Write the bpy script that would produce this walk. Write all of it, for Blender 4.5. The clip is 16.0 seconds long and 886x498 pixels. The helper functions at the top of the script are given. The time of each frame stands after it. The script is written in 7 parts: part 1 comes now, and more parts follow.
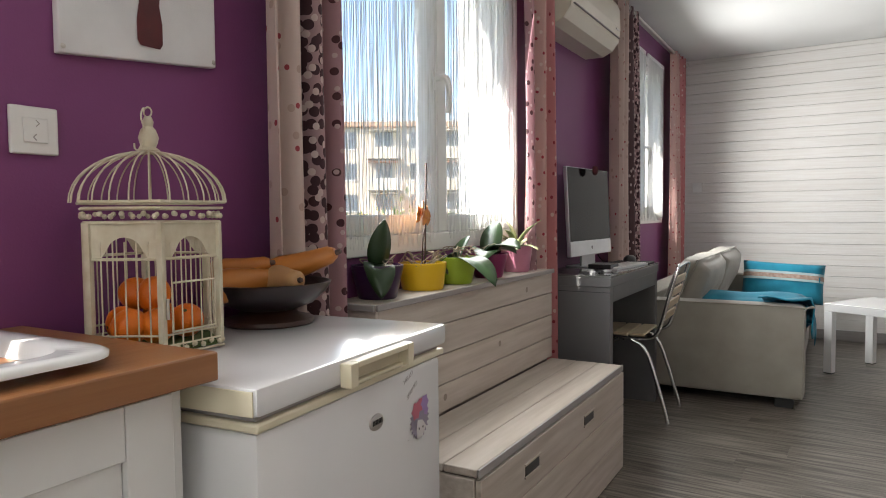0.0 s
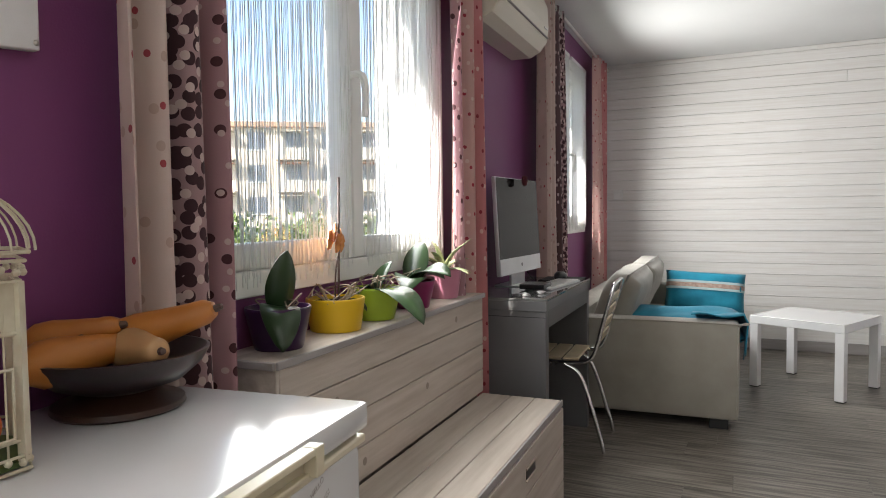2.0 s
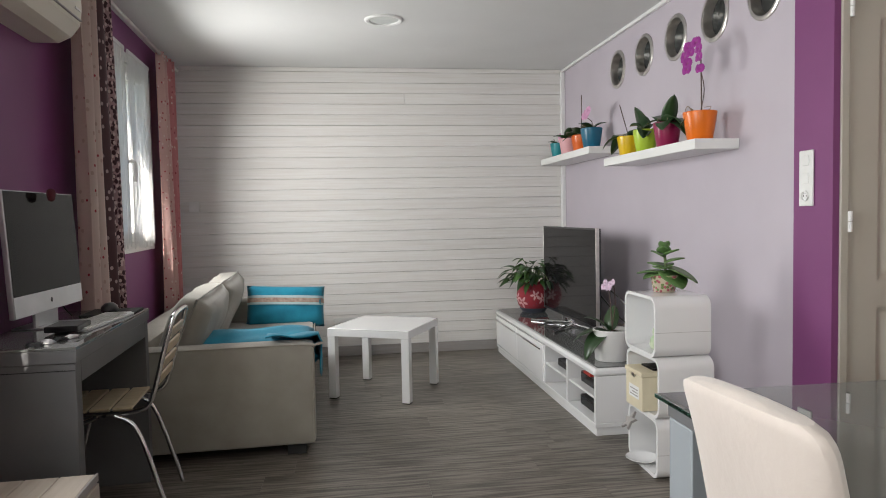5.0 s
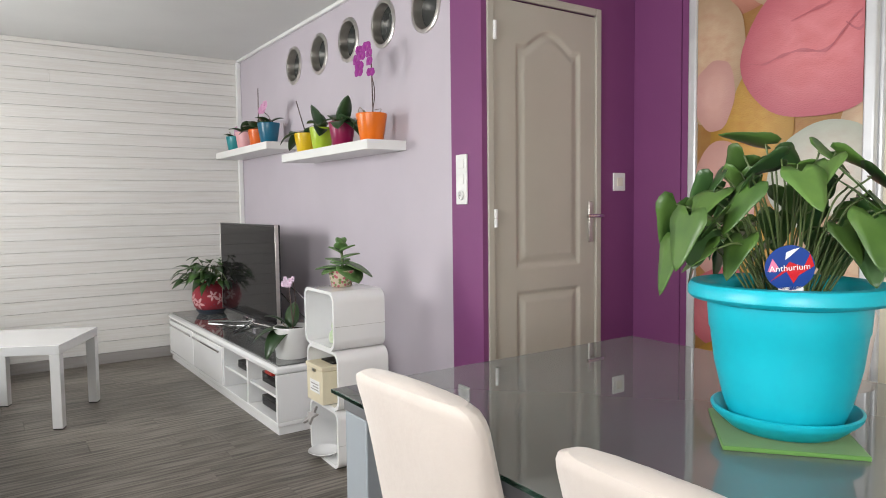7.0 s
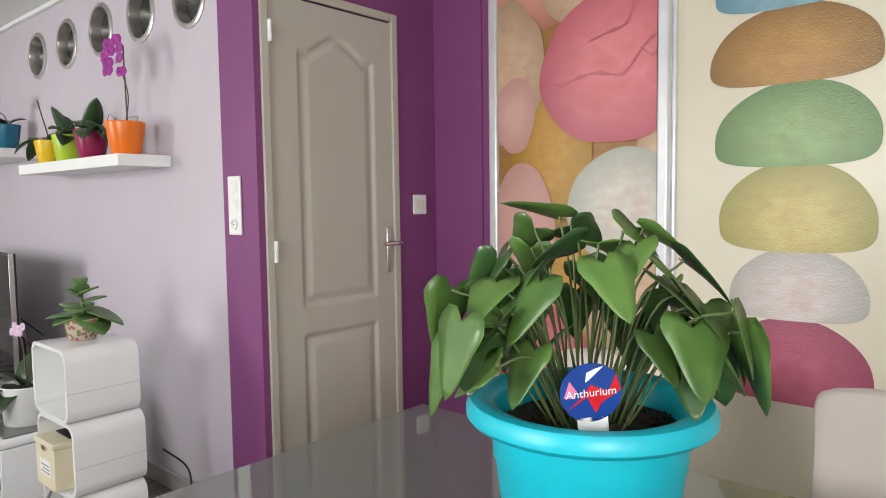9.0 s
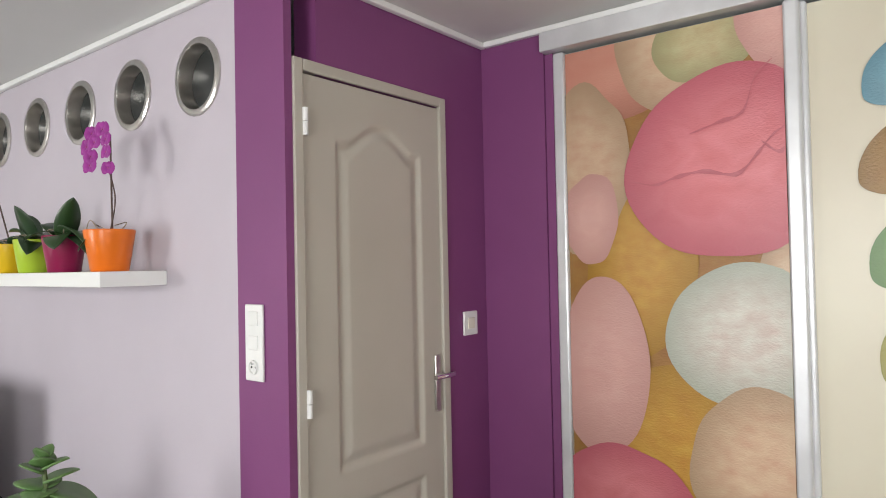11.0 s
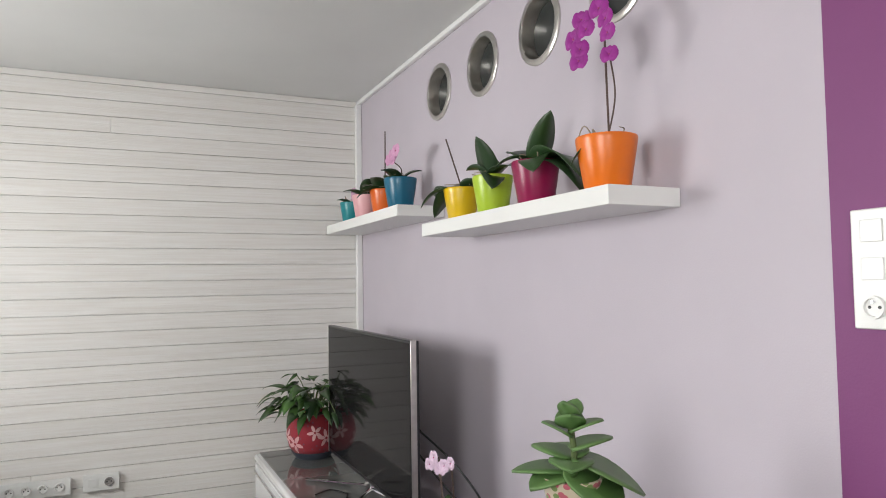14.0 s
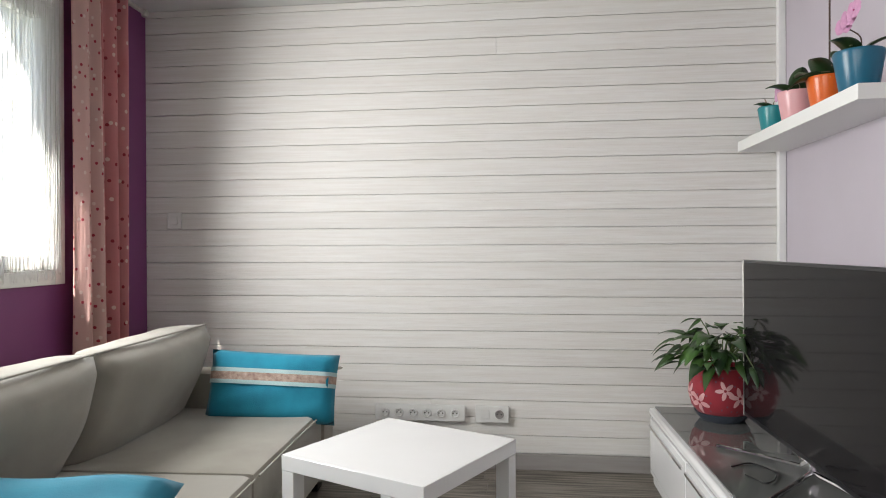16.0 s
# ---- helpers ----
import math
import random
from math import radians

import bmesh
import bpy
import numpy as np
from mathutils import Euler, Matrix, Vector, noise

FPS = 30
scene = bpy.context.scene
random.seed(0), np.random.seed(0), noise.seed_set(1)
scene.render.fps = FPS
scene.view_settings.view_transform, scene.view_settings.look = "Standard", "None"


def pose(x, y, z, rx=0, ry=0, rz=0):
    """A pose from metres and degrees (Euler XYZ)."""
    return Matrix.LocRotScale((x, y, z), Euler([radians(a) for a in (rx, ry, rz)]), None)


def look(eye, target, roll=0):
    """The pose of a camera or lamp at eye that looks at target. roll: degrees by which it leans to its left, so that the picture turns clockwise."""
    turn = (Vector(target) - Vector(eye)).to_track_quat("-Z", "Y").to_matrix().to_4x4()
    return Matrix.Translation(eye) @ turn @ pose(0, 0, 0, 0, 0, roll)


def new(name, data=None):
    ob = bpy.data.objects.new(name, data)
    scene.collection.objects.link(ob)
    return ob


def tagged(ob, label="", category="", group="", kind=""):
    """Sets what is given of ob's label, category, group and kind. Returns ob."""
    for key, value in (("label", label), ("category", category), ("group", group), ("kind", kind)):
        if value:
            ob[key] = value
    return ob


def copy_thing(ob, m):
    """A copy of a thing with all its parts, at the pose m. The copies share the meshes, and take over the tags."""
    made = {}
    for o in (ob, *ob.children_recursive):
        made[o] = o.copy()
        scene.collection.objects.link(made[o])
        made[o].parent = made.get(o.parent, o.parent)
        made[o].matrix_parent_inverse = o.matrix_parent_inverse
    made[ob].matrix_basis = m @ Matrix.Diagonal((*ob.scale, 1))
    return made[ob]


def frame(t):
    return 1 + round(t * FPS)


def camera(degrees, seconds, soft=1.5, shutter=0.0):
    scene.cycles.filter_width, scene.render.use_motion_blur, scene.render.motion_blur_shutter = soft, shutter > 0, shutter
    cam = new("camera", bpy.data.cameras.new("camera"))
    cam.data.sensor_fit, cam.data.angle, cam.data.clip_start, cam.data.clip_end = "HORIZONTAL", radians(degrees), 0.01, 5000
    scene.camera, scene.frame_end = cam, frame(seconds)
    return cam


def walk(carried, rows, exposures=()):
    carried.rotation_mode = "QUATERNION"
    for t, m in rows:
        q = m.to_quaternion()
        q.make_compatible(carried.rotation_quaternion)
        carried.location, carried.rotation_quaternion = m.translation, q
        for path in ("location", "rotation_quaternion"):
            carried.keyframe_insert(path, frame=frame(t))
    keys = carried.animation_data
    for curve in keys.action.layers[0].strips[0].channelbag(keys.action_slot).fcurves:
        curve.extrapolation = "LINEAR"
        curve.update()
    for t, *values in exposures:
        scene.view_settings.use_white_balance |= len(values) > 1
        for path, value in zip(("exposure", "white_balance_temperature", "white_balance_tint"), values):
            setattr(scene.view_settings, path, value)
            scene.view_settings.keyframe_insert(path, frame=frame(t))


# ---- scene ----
cam = camera(66.4, 16.0, soft=1.0)
ROWS = [
    (0.0, 5.466, 2.051, 1.039, 32.49, -2.95, 0.53),
    (0.5, 5.431, 2.155, 1.051, 31.12, -2.92, 0.57),
    (1.0, 5.386, 2.228, 1.064, 29.62, -2.92, 0.60),
    (1.5, 5.323, 2.283, 1.078, 27.76, -2.93, 0.58),
    (2.0, 5.265, 2.348, 1.100, 25.15, -2.90, 0.70),
    (2.5, 5.212, 2.407, 1.123, 21.82, -2.87, 0.73),
    (3.0, 5.204, 2.460, 1.138, 17.66, -2.85, 0.79),
    (3.5, 5.268, 2.532, 1.158, 12.48, -2.84, 0.85),
    (4.0, 5.325, 2.585, 1.163, 6.49, -2.94, 0.88),
    (4.5, 5.339, 2.639, 1.164, -0.45, -2.99, 0.97),
    (5.0, 5.357, 2.679, 1.153, -7.95, -2.93, 1.11),
    (5.2, 5.362, 2.689, 1.140, -11.10, -2.82, 1.09),
    (7.3, 5.404, 2.717, 1.155, -37.35, -3.77, 0.65),
    (7.5, 5.420, 2.736, 1.138, -39.19, -3.77, 0.62),
    (8.0, 5.512, 2.766, 1.094, -42.86, -3.76, 0.63),
    (8.5, 5.652, 2.818, 1.150, -46.08, -3.81, 0.67),
    (9.0, 5.754, 2.907, 1.279, -49.22, -4.10, 0.77),
    (9.2, 5.803, 2.944, 1.329, -50.30, -3.92, 0.79),
    (11.3, 5.969, 3.633, 1.494, -51.55, 2.03, 1.36),
    (11.5, 5.950, 3.696, 1.495, -49.59, 2.42, 1.29),
    (12.0, 5.904, 3.846, 1.495, -43.93, 3.37, 1.23),
    (12.5, 5.896, 3.984, 1.445, -38.17, 3.81, 1.09),
    (13.0, 5.938, 4.116, 1.401, -32.98, 3.80, 1.05),
    (13.5, 5.967, 4.237, 1.324, -28.50, 3.39, 1.07),
    (14.0, 5.945, 4.389, 1.257, -24.66, 2.82, 0.87),
    (14.5, 5.934, 4.556, 1.205, -20.34, 2.04, 0.51),
    (15.0, 5.969, 4.769, 1.177, -13.76, 0.97, 0.41),
    (15.5, 5.953, 4.895, 1.136, -4.87, 0.16, 0.39),
    (16.0, 5.971, 4.912, 1.102, 6.80, -0.11, 0.26),
]
walk(cam, [(t, pose(x, y, z, 90 + pitch, roll, yaw)) for t, x, y, z, yaw, pitch, roll in ROWS],
     exposures=[(0.0, 1.75), (3.0, 1.66), (4.5, 1.48), (5.0, 1.5), (7.5, 1.8), (9.0, 1.8), (11.5, 1.78), (12.5, 1.97), (14.5, 1.68), (16.0, 1.78)])

# ---- daylight ----
WALL_TURN = 2.6
WIN = pose(4.20, 3.45, 0, 0, 0, WALL_TURN)      # frame of the window wall: x into the room, y along the wall
SUN_WAY = (WIN.to_3x3() @ Vector((1.0, 2.6, -2.3))).normalized()
world = bpy.data.worlds.new("sky")
scene.world = world
world.use_nodes = True
wn = world.node_tree.nodes
sky = wn.new("ShaderNodeTexSky")
sky.sky_type, sky.sun_disc = "NISHITA", False
sky.sun_elevation = math.asin(-SUN_WAY.z)
sky.sun_rotation = math.atan2(-SUN_WAY.x, -SUN_WAY.y)
world.node_tree.links.new(sky.outputs[0], wn["Background"].inputs[0])
wn["Background"].inputs[1].default_value = 0.15
sun = new("sun", bpy.data.lights.new("sun", "SUN"))
sun.data.energy, sun.data.angle, sun.data.color = 4.6, radians(0.5), (1.0, 0.94, 0.85)
sun.matrix_world = look((0, 0, 20), Vector((0, 0, 20)) + SUN_WAY)

# area lamps inside the openings stand in for skylight; the third opening is added, unseen
for y0, y1, z0, z1, watts in ((0.09, 1.18, 1.0, 1.95, 12.5), (3.02, 4.0, 1.04, 1.95, 11.5), (-2.5, -1.6, 1.1, 2.0, 20.0)):
    la = new("window_light", bpy.data.lights.new("window_light", "AREA"))
    la.data.shape, la.data.size, la.data.size_y, la.data.energy, la.data.color = "RECTANGLE", z1 - z0, y1 - y0, watts, (0.985, 0.985, 0.965)
    la.data.spread = radians(155)
    la.matrix_world = WIN @ pose(0.086, (y0 + y1) / 2, (z0 + z1) / 2, 0, -84, 0)


# ---- materials ----
def material(name, base, rough=0.6, metal=0.0, second=None, scale=8.0, amount=0.5, bump=0.0, bump_scale=60.0, stretch=(1, 1, 1),
             spec=0.5, rand=0.0, coat=0.0, sheen=0.0, emit=0.0):
    m = bpy.data.materials.new(name)
    m.use_nodes = True
    nt = m.node_tree
    n, l = nt.nodes, nt.links
    b = n["Principled BSDF"]
    b.inputs["Roughness"].default_value, b.inputs["Metallic"].default_value = rough, metal
    b.inputs["Specular IOR Level"].default_value, b.inputs["Coat Weight"].default_value = spec, coat
    b.inputs["Sheen Weight"].default_value = sheen
    tc = n.new("ShaderNodeTexCoord")
    mp = n.new("ShaderNodeMapping")
    mp.inputs["Scale"].default_value = stretch
    l.new(tc.outputs["Object"], mp.inputs[0])
    no = n.new("ShaderNodeTexNoise")
    no.inputs["Scale"].default_value, no.inputs["Detail"].default_value = scale, 6
    l.new(mp.outputs[0], no.inputs["Vector"])
    ramp = n.new("ShaderNodeValToRGB")
    ramp.color_ramp.elements[0].position, ramp.color_ramp.elements[1].position = 0.5 - 0.3 * amount, 0.5 + 0.3 * amount
    c2 = second or tuple(c * 0.88 for c in base)
    ramp.color_ramp.elements[0].color, ramp.color_ramp.elements[1].color = (*c2, 1), (*base, 1)
    l.new(no.outputs[0], ramp.inputs[0])
    out = ramp.outputs[0]
    if rand:
        info = n.new("ShaderNodeObjectInfo")
        mr = n.new("ShaderNodeMapRange")
        mr.inputs[3].default_value, mr.inputs[4].default_value = 1 - rand, 1 + rand
        l.new(info.outputs["Random"], mr.inputs[0])
        hs = n.new("ShaderNodeHueSaturation")
        l.new(mr.outputs[0], hs.inputs["Value"])
        l.new(out, hs.inputs["Color"])
        out = hs.outputs[0]
        add = n.new("ShaderNodeVectorMath")
        l.new(mp.outputs[0], add.inputs[0])
        cmb = n.new("ShaderNodeCombineXYZ")
        mul = n.new("ShaderNodeMath")
        mul.operation = "MULTIPLY"
        mul.inputs[1].default_value = 37.0
        l.new(info.outputs["Random"], mul.inputs[0])
        l.new(mul.outputs[0], cmb.inputs[0]), l.new(mul.outputs[0], cmb.inputs[1])
        l.new(cmb.outputs[0], add.inputs[1])
        l.new(add.outputs[0], no.inputs["Vector"])
    l.new(out, b.inputs["Base Color"])
    if bump:
        nb = n.new("ShaderNodeTexNoise")
        nb.inputs["Scale"].default_value, nb.inputs["Detail"].default_value = bump_scale, 4
        l.new(mp.outputs[0], nb.inputs["Vector"])
        bu = n.new("ShaderNodeBump")
        bu.inputs["Strength"].default_value, bu.inputs["Distance"].default_value = bump, 0.004
        l.new(nb.outputs[0], bu.inputs["Height"])
        l.new(bu.outputs[0], b.inputs["Normal"])
    if emit:
        b.inputs["Emission Strength"].default_value = emit
        b.inputs["Emission Color"].default_value = (*base, 1)
    return m


PURPLE = material("purple_paint", (0.200, 0.051, 0.167), 0.55, second=(0.187, 0.046, 0.156), scale=3, bump=0.12, bump_scale=220)
LILAC = material("lilac_paint", (0.52, 0.472, 0.525), 0.6, second=(0.495, 0.45, 0.50), scale=2.5, bump=0.1, bump_scale=220)
CEIL = material("ceiling_paint", (0.70, 0.70, 0.69), 0.8, second=(0.67, 0.67, 0.66), scale=2, bump=0.08, bump_scale=150)
WHITE = material("white_paint", (0.80, 0.80, 0.79), 0.45, second=(0.76, 0.76, 0.75), scale=5)
WHITE_GLOSS = material("white_lacquer", (0.80, 0.80, 0.80), 0.12, second=(0.77, 0.77, 0.77), scale=4, coat=0.4)
PVC = material("white_plastic", (0.82, 0.82, 0.80), 0.3, second=(0.79, 0.79, 0.77), scale=6)
PLANK = material("limed_wood", (0.79, 0.78, 0.76), 0.55, second=(0.69, 0.66, 0.62), scale=3.2, amount=0.95, stretch=(1.0, 8, 26), bump=0.35, bump_scale=9, rand=0.03)
BENCHWOOD = material("whitewashed_pine", (0.56, 0.50, 0.44), 0.5, second=(0.42, 0.36, 0.30), scale=3.0, amount=0.7, stretch=(14, 1.0, 14), bump=0.25, bump_scale=10, rand=0.05)
FLOORWOOD = material("grey_oak_vinyl", (0.225, 0.20, 0.17), 0.36, second=(0.06, 0.05, 0.04), scale=3.4, amount=0.40, stretch=(1.0, 17, 10), bump=0.25, bump_scale=9, rand=0.13)
SUBFLOOR = material("dark_joint", (0.05, 0.045, 0.04), 0.8)
GREY_TRIM = material("grey_skirting", (0.34, 0.32, 0.31), 0.5, second=(0.30, 0.28, 0.27), scale=4, stretch=(1, 1, 12))
DOOR = material("beige_grey_door", (0.46, 0.43, 0.375), 0.42, second=(0.44, 0.41, 0.355), scale=3, bump=0.05, bump_scale=120)
STEEL = material("brushed_steel", (0.62, 0.60, 0.57), 0.28, 1.0, second=(0.55, 0.53, 0.50), scale=30)
CHROME = material("chrome", (0.80, 0.80, 0.81), 0.08, 1.0)
ALU = material("anodised_aluminium", (0.74, 0.75, 0.77), 0.32, 0.35)
BLACK = material("black_plastic", (0.012, 0.012, 0.014), 0.3)
RUBBER = material("dark_rubber", (0.02, 0.02, 0.02), 0.7)
SCREEN = material("dark_screen", (0.012, 0.011, 0.012), 0.07, spec=0.1)
CREAM = material("yellowed_plastic", (0.74, 0.68, 0.52), 0.35, second=(0.69, 0.62, 0.45), scale=5)
FREEZER = material("white_enamel", (0.76, 0.76, 0.77), 0.16, second=(0.73, 0.73, 0.74), scale=3, coat=0.3)
BUTCHER = material("oiled_beech", (0.33, 0.145, 0.055), 0.38, second=(0.24, 0.095, 0.034), scale=2.4, amount=1.2, stretch=(22, 1.5, 22), bump=0.15, bump_scale=8)
SOFA = material("greige_sofa_fabric", (0.34, 0.32, 0.275), 0.9, second=(0.28, 0.26, 0.22), scale=7, amount=0.7, bump=0.35, bump_scale=420, sheen=0.3)
TEAL = material("teal_velvet", (0.008, 0.24, 0.36), 0.85, second=(0.006, 0.18, 0.28), scale=10, bump=0.3, bump_scale=260, sheen=0.12)
DESKGREY = material("grey_lacquer", (0.13, 0.13, 0.135), 0.4, second=(0.115, 0.115, 0.12), scale=5)
TABLEGREY = material("pale_blue_grey_lacquer", (0.27, 0.295, 0.315), 0.4, second=(0.25, 0.275, 0.295), scale=4)
GLASSTOP = material("grey_back_painted_glass", (0.135, 0.14, 0.136), 0.006, second=(0.128, 0.132, 0.128), scale=2, spec=1.0)
CHAIRFABRIC = material("beige_chair_cover", (0.55, 0.49, 0.445), 0.8, second=(0.48, 0.42, 0.375), scale=5, amount=1.0, bump=0.25, bump_scale=60, sheen=0.3)
LEAF = material("orchid_leaf", (0.025, 0.054, 0.016), 0.32, second=(0.02, 0.048, 0.018), scale=14, rand=0.2)
LEAF_LIGHT = material("fresh_leaf", (0.10, 0.20, 0.045), 0.42, second=(0.06, 0.135, 0.03), scale=16, rand=0.2)
LEAF_MID = material("mid_green_leaf", (0.055, 0.125, 0.025), 0.38, second=(0.035, 0.085, 0.02), scale=14, rand=0.3)
LEAF_SUCC = material("succulent_leaf", (0.13, 0.235, 0.075), 0.4, second=(0.09, 0.175, 0.055), scale=12, rand=0.1)
SOIL = material("potting_bark", (0.05, 0.03, 0.018), 0.95, second=(0.02, 0.012, 0.008), scale=60, bump=1.0, bump_scale=120)
STEM = material("brown_stem", (0.085, 0.05, 0.04), 0.6)
GREENSTEM = material("green_stem", (0.09, 0.13, 0.04), 0.5)
ROOT = material("aerial_root", (0.34, 0.27, 0.20), 0.7)
SWITCHW = material("switch_plastic", (0.80, 0.80, 0.78), 0.3)
IVORY = material("ivory_switch", (0.74, 0.70, 0.60), 0.35)


def glass(name, tint=(1, 1, 1), rough=0.0):
    m = bpy.data.materials.new(name)
    m.use_nodes = True
    b = m.node_tree.nodes["Principled BSDF"]
    b.inputs["Base Color"].default_value = (*tint, 1)
    b.inputs["Transmission Weight"].default_value, b.inputs["Roughness"].default_value, b.inputs["IOR"].default_value = 1.0, rough, 1.45
    return m


PANE = glass("window_glass")
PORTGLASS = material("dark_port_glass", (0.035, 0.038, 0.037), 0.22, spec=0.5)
EDGEGLASS = glass("green_glass_edge", (0.25, 0.55, 0.45), 0.05)


# ---- building helpers ----
def part(name, bm, mat, parent=None, label="", smooth=False, kind=""):
    me = bpy.data.meshes.new(name)
    if smooth:
        for f in bm.faces:
            f.smooth = True
    bm.to_mesh(me)
    bm.free()
    for m in (mat if isinstance(mat, (list, tuple)) else [mat]):
        me.materials.append(m)
    if smooth:
        me.set_sharp_from_angle(angle=radians(40))
    ob = new(name, me)
    if parent is not None:
        ob.parent = parent
    return tagged(ob, label, "", "", kind)


def thing(name, m, label, category, group="", kind=""):
    ob = new(name)
    ob.empty_display_size = 0.05
    ob.matrix_basis = m
    return tagged(ob, label, category, group, kind)


def structure(name, bm, mat, label="", m=None):
    ob = part(name, bm, mat)
    if m is not None:
        ob.matrix_basis = m
    return tagged(ob, label, "", "", "structure")


def box(bm, lo, hi, bevel=0.0, mat=0, seg=2, m=None):
    c = [(a + b) / 2 for a, b in zip(lo, hi)]
    s = [abs(b - a) for a, b in zip(lo, hi)]
    r = bmesh.ops.create_cube(bm, size=1, matrix=Matrix.LocRotScale(c, None, s))
    vs = r["verts"]
    fs = list({f for v in vs for f in v.link_faces})
    for f in fs:
        f.material_index = mat
    if bevel:
        es = list({e for v in vs for e in v.link_edges})
        b = bmesh.ops.bevel(bm, geom=es, offset=bevel, segments=seg, affect="EDGES", profile=0.5)
        for f in b["faces"]:
            f.material_index = mat
            f.smooth = True
        vs = list({v for f in b["faces"] for v in f.verts})
    if m is not None:
        bmesh.ops.transform(bm, matrix=m, verts=list({v for v in vs}))
    return bm


def boxes(*args, bevel=0.0):
    bm = bmesh.new()
    for a in args:
        box(bm, a[0], a[1], bevel, a[2] if len(a) > 2 else 0)
    return bm


def lathe(bm, prof, seg=32, at=(0, 0, 0), sx=1.0, sy=1.0):
    """A turned body from (radius, height) pairs."""
    rings = []
    for r, z in prof:
        if r < 1e-5:
            rings.append([bm.verts.new((at[0], at[1], at[2] + z))])
        else:
            rings.append([bm.verts.new((at[0] + sx * r * math.cos(2 * math.pi * i / seg), at[1] + sy * r * math.sin(2 * math.pi * i / seg), at[2] + z)) for i in range(seg)])
    for a, b in zip(rings, rings[1:]):
        for i in range(seg):
            j = (i + 1) % seg
            if len(a) == 1 and len(b) == 1:
                continue
            if len(a) == 1:
                bm.faces.new((a[0], b[j], b[i]))
            elif len(b) == 1:
                bm.faces.new((a[i], a[j], b[0]))
            else:
                bm.faces.new((a[i], a[j], b[j], b[i]))
    return bm


def tube(bm, pts, r, seg=8, closed=False, r2=None):
    """A round bar along points; r2: its radius at the end."""
    pts = [Vector(p) for p in pts]
    n = len(pts)
    rings, nrm = [], None
    for i, p in enumerate(pts):
        a = pts[(i - 1) % n] if closed or i else p
        b = pts[(i + 1) % n] if closed or i < n - 1 else p
        t = (b - a).normalized()
        if nrm is None:
            nrm = t.orthogonal().normalized()
        nrm = (nrm - t * nrm.dot(t)).normalized()
        bi = t.cross(nrm)
        rr = r if r2 is None else r + (r2 - r) * i / max(1, n - 1)
        rings.append([bm.verts.new(p + rr * (math.cos(2 * math.pi * k / seg) * nrm + math.sin(2 * math.pi * k / seg) * bi)) for k in range(seg)])
    pairs = list(zip(rings, rings[1:])) + ([(rings[-1], rings[0])] if closed else [])
    for a, b in pairs:
        for k in range(seg):
            bm.faces.new((a[k], a[(k + 1) % seg], b[(k + 1) % seg], b[k]))
    if not closed:
        bm.faces.new(list(reversed(rings[0])))
        bm.faces.new(rings[-1])
    return bm


def curve_pts(ctrl, n=8):
    """Points on a smooth line through the given ones."""
    c = [Vector(p) for p in ctrl]
    c = [2 * c[0] - c[1]] + c + [2 * c[-1] - c[-2]]
    out = []
    for i in range(1, len(c) - 2):
        for k in range(n):
            t = k / n
            p0, p1, p2, p3 = c[i - 1:i + 3]
            out.append(0.5 * (2 * p1 + (p2 - p0) * t + (2 * p0 - 5 * p1 + 4 * p2 - p3) * t * t + (3 * p1 - p0 - 3 * p2 + p3) * t ** 3))
    return out + [c[-2]]


def leaf(bm, base, way, length, width, droop=0.5, heart=0.0, thick=0.0012, cup=0.15, n=7, twist=0.0):
    """A leaf blade from base along way, sagging by droop; heart widens its foot."""
    way = Vector(way).normalized()
    side = way.cross(Vector((0, 0, 1)))
    side = side.normalized() if side.length > 0.05 else Vector((1, 0, 0))
    side = (Matrix.Rotation(twist, 3, way) @ side)
    p, d = Vector(base), way.copy()
    rows = []
    for i in range(n + 1):
        t = i / n
        if heart:
            w = width * (1 - t) ** 0.8 * (0.55 + 0.45 * min(1, t * 5)) * (1 + heart * 0.4 * math.sin(math.pi * t))
        else:
            w = width * math.sin(math.pi * min(1, 0.06 + 0.94 * t) ** 0.8) ** 0.7
        w = max(w * 0.5, 0.0004)
        up = side.cross(d).normalized()
        rows.append([bm.verts.new(p - side * w + up * cup * w), bm.verts.new(p), bm.verts.new(p + side * w + up * cup * w)])
        d = (d + Vector((0, 0, -droop / n))).normalized()
        p = p + d * (length / n)
    fs = []
    for a, b in zip(rows, rows[1:]):
        for k in range(2):
            f = bm.faces.new((a[k], a[k + 1], b[k + 1], b[k]))
            f.smooth = True
            fs.append(f)
    return bm


def solid(ob, thick):
    md = ob.modifiers.new("thickness", "SOLIDIFY")
    md.thickness, md.offset = thick, 0
    return ob


# ---- the shell ----
CEIL_Z = 2.36
bm = boxes(((3.4, 0.4, -0.25), (8.9, 8.6, -0.02)))
floor = structure("floor", bm, SUBFLOOR, "grey oak vinyl plank floor")
structure("ceiling", boxes(((3.95, 0.4, CEIL_Z), (8.9, 8.6, CEIL_Z + 0.2))), CEIL, "plain white painted ceiling")
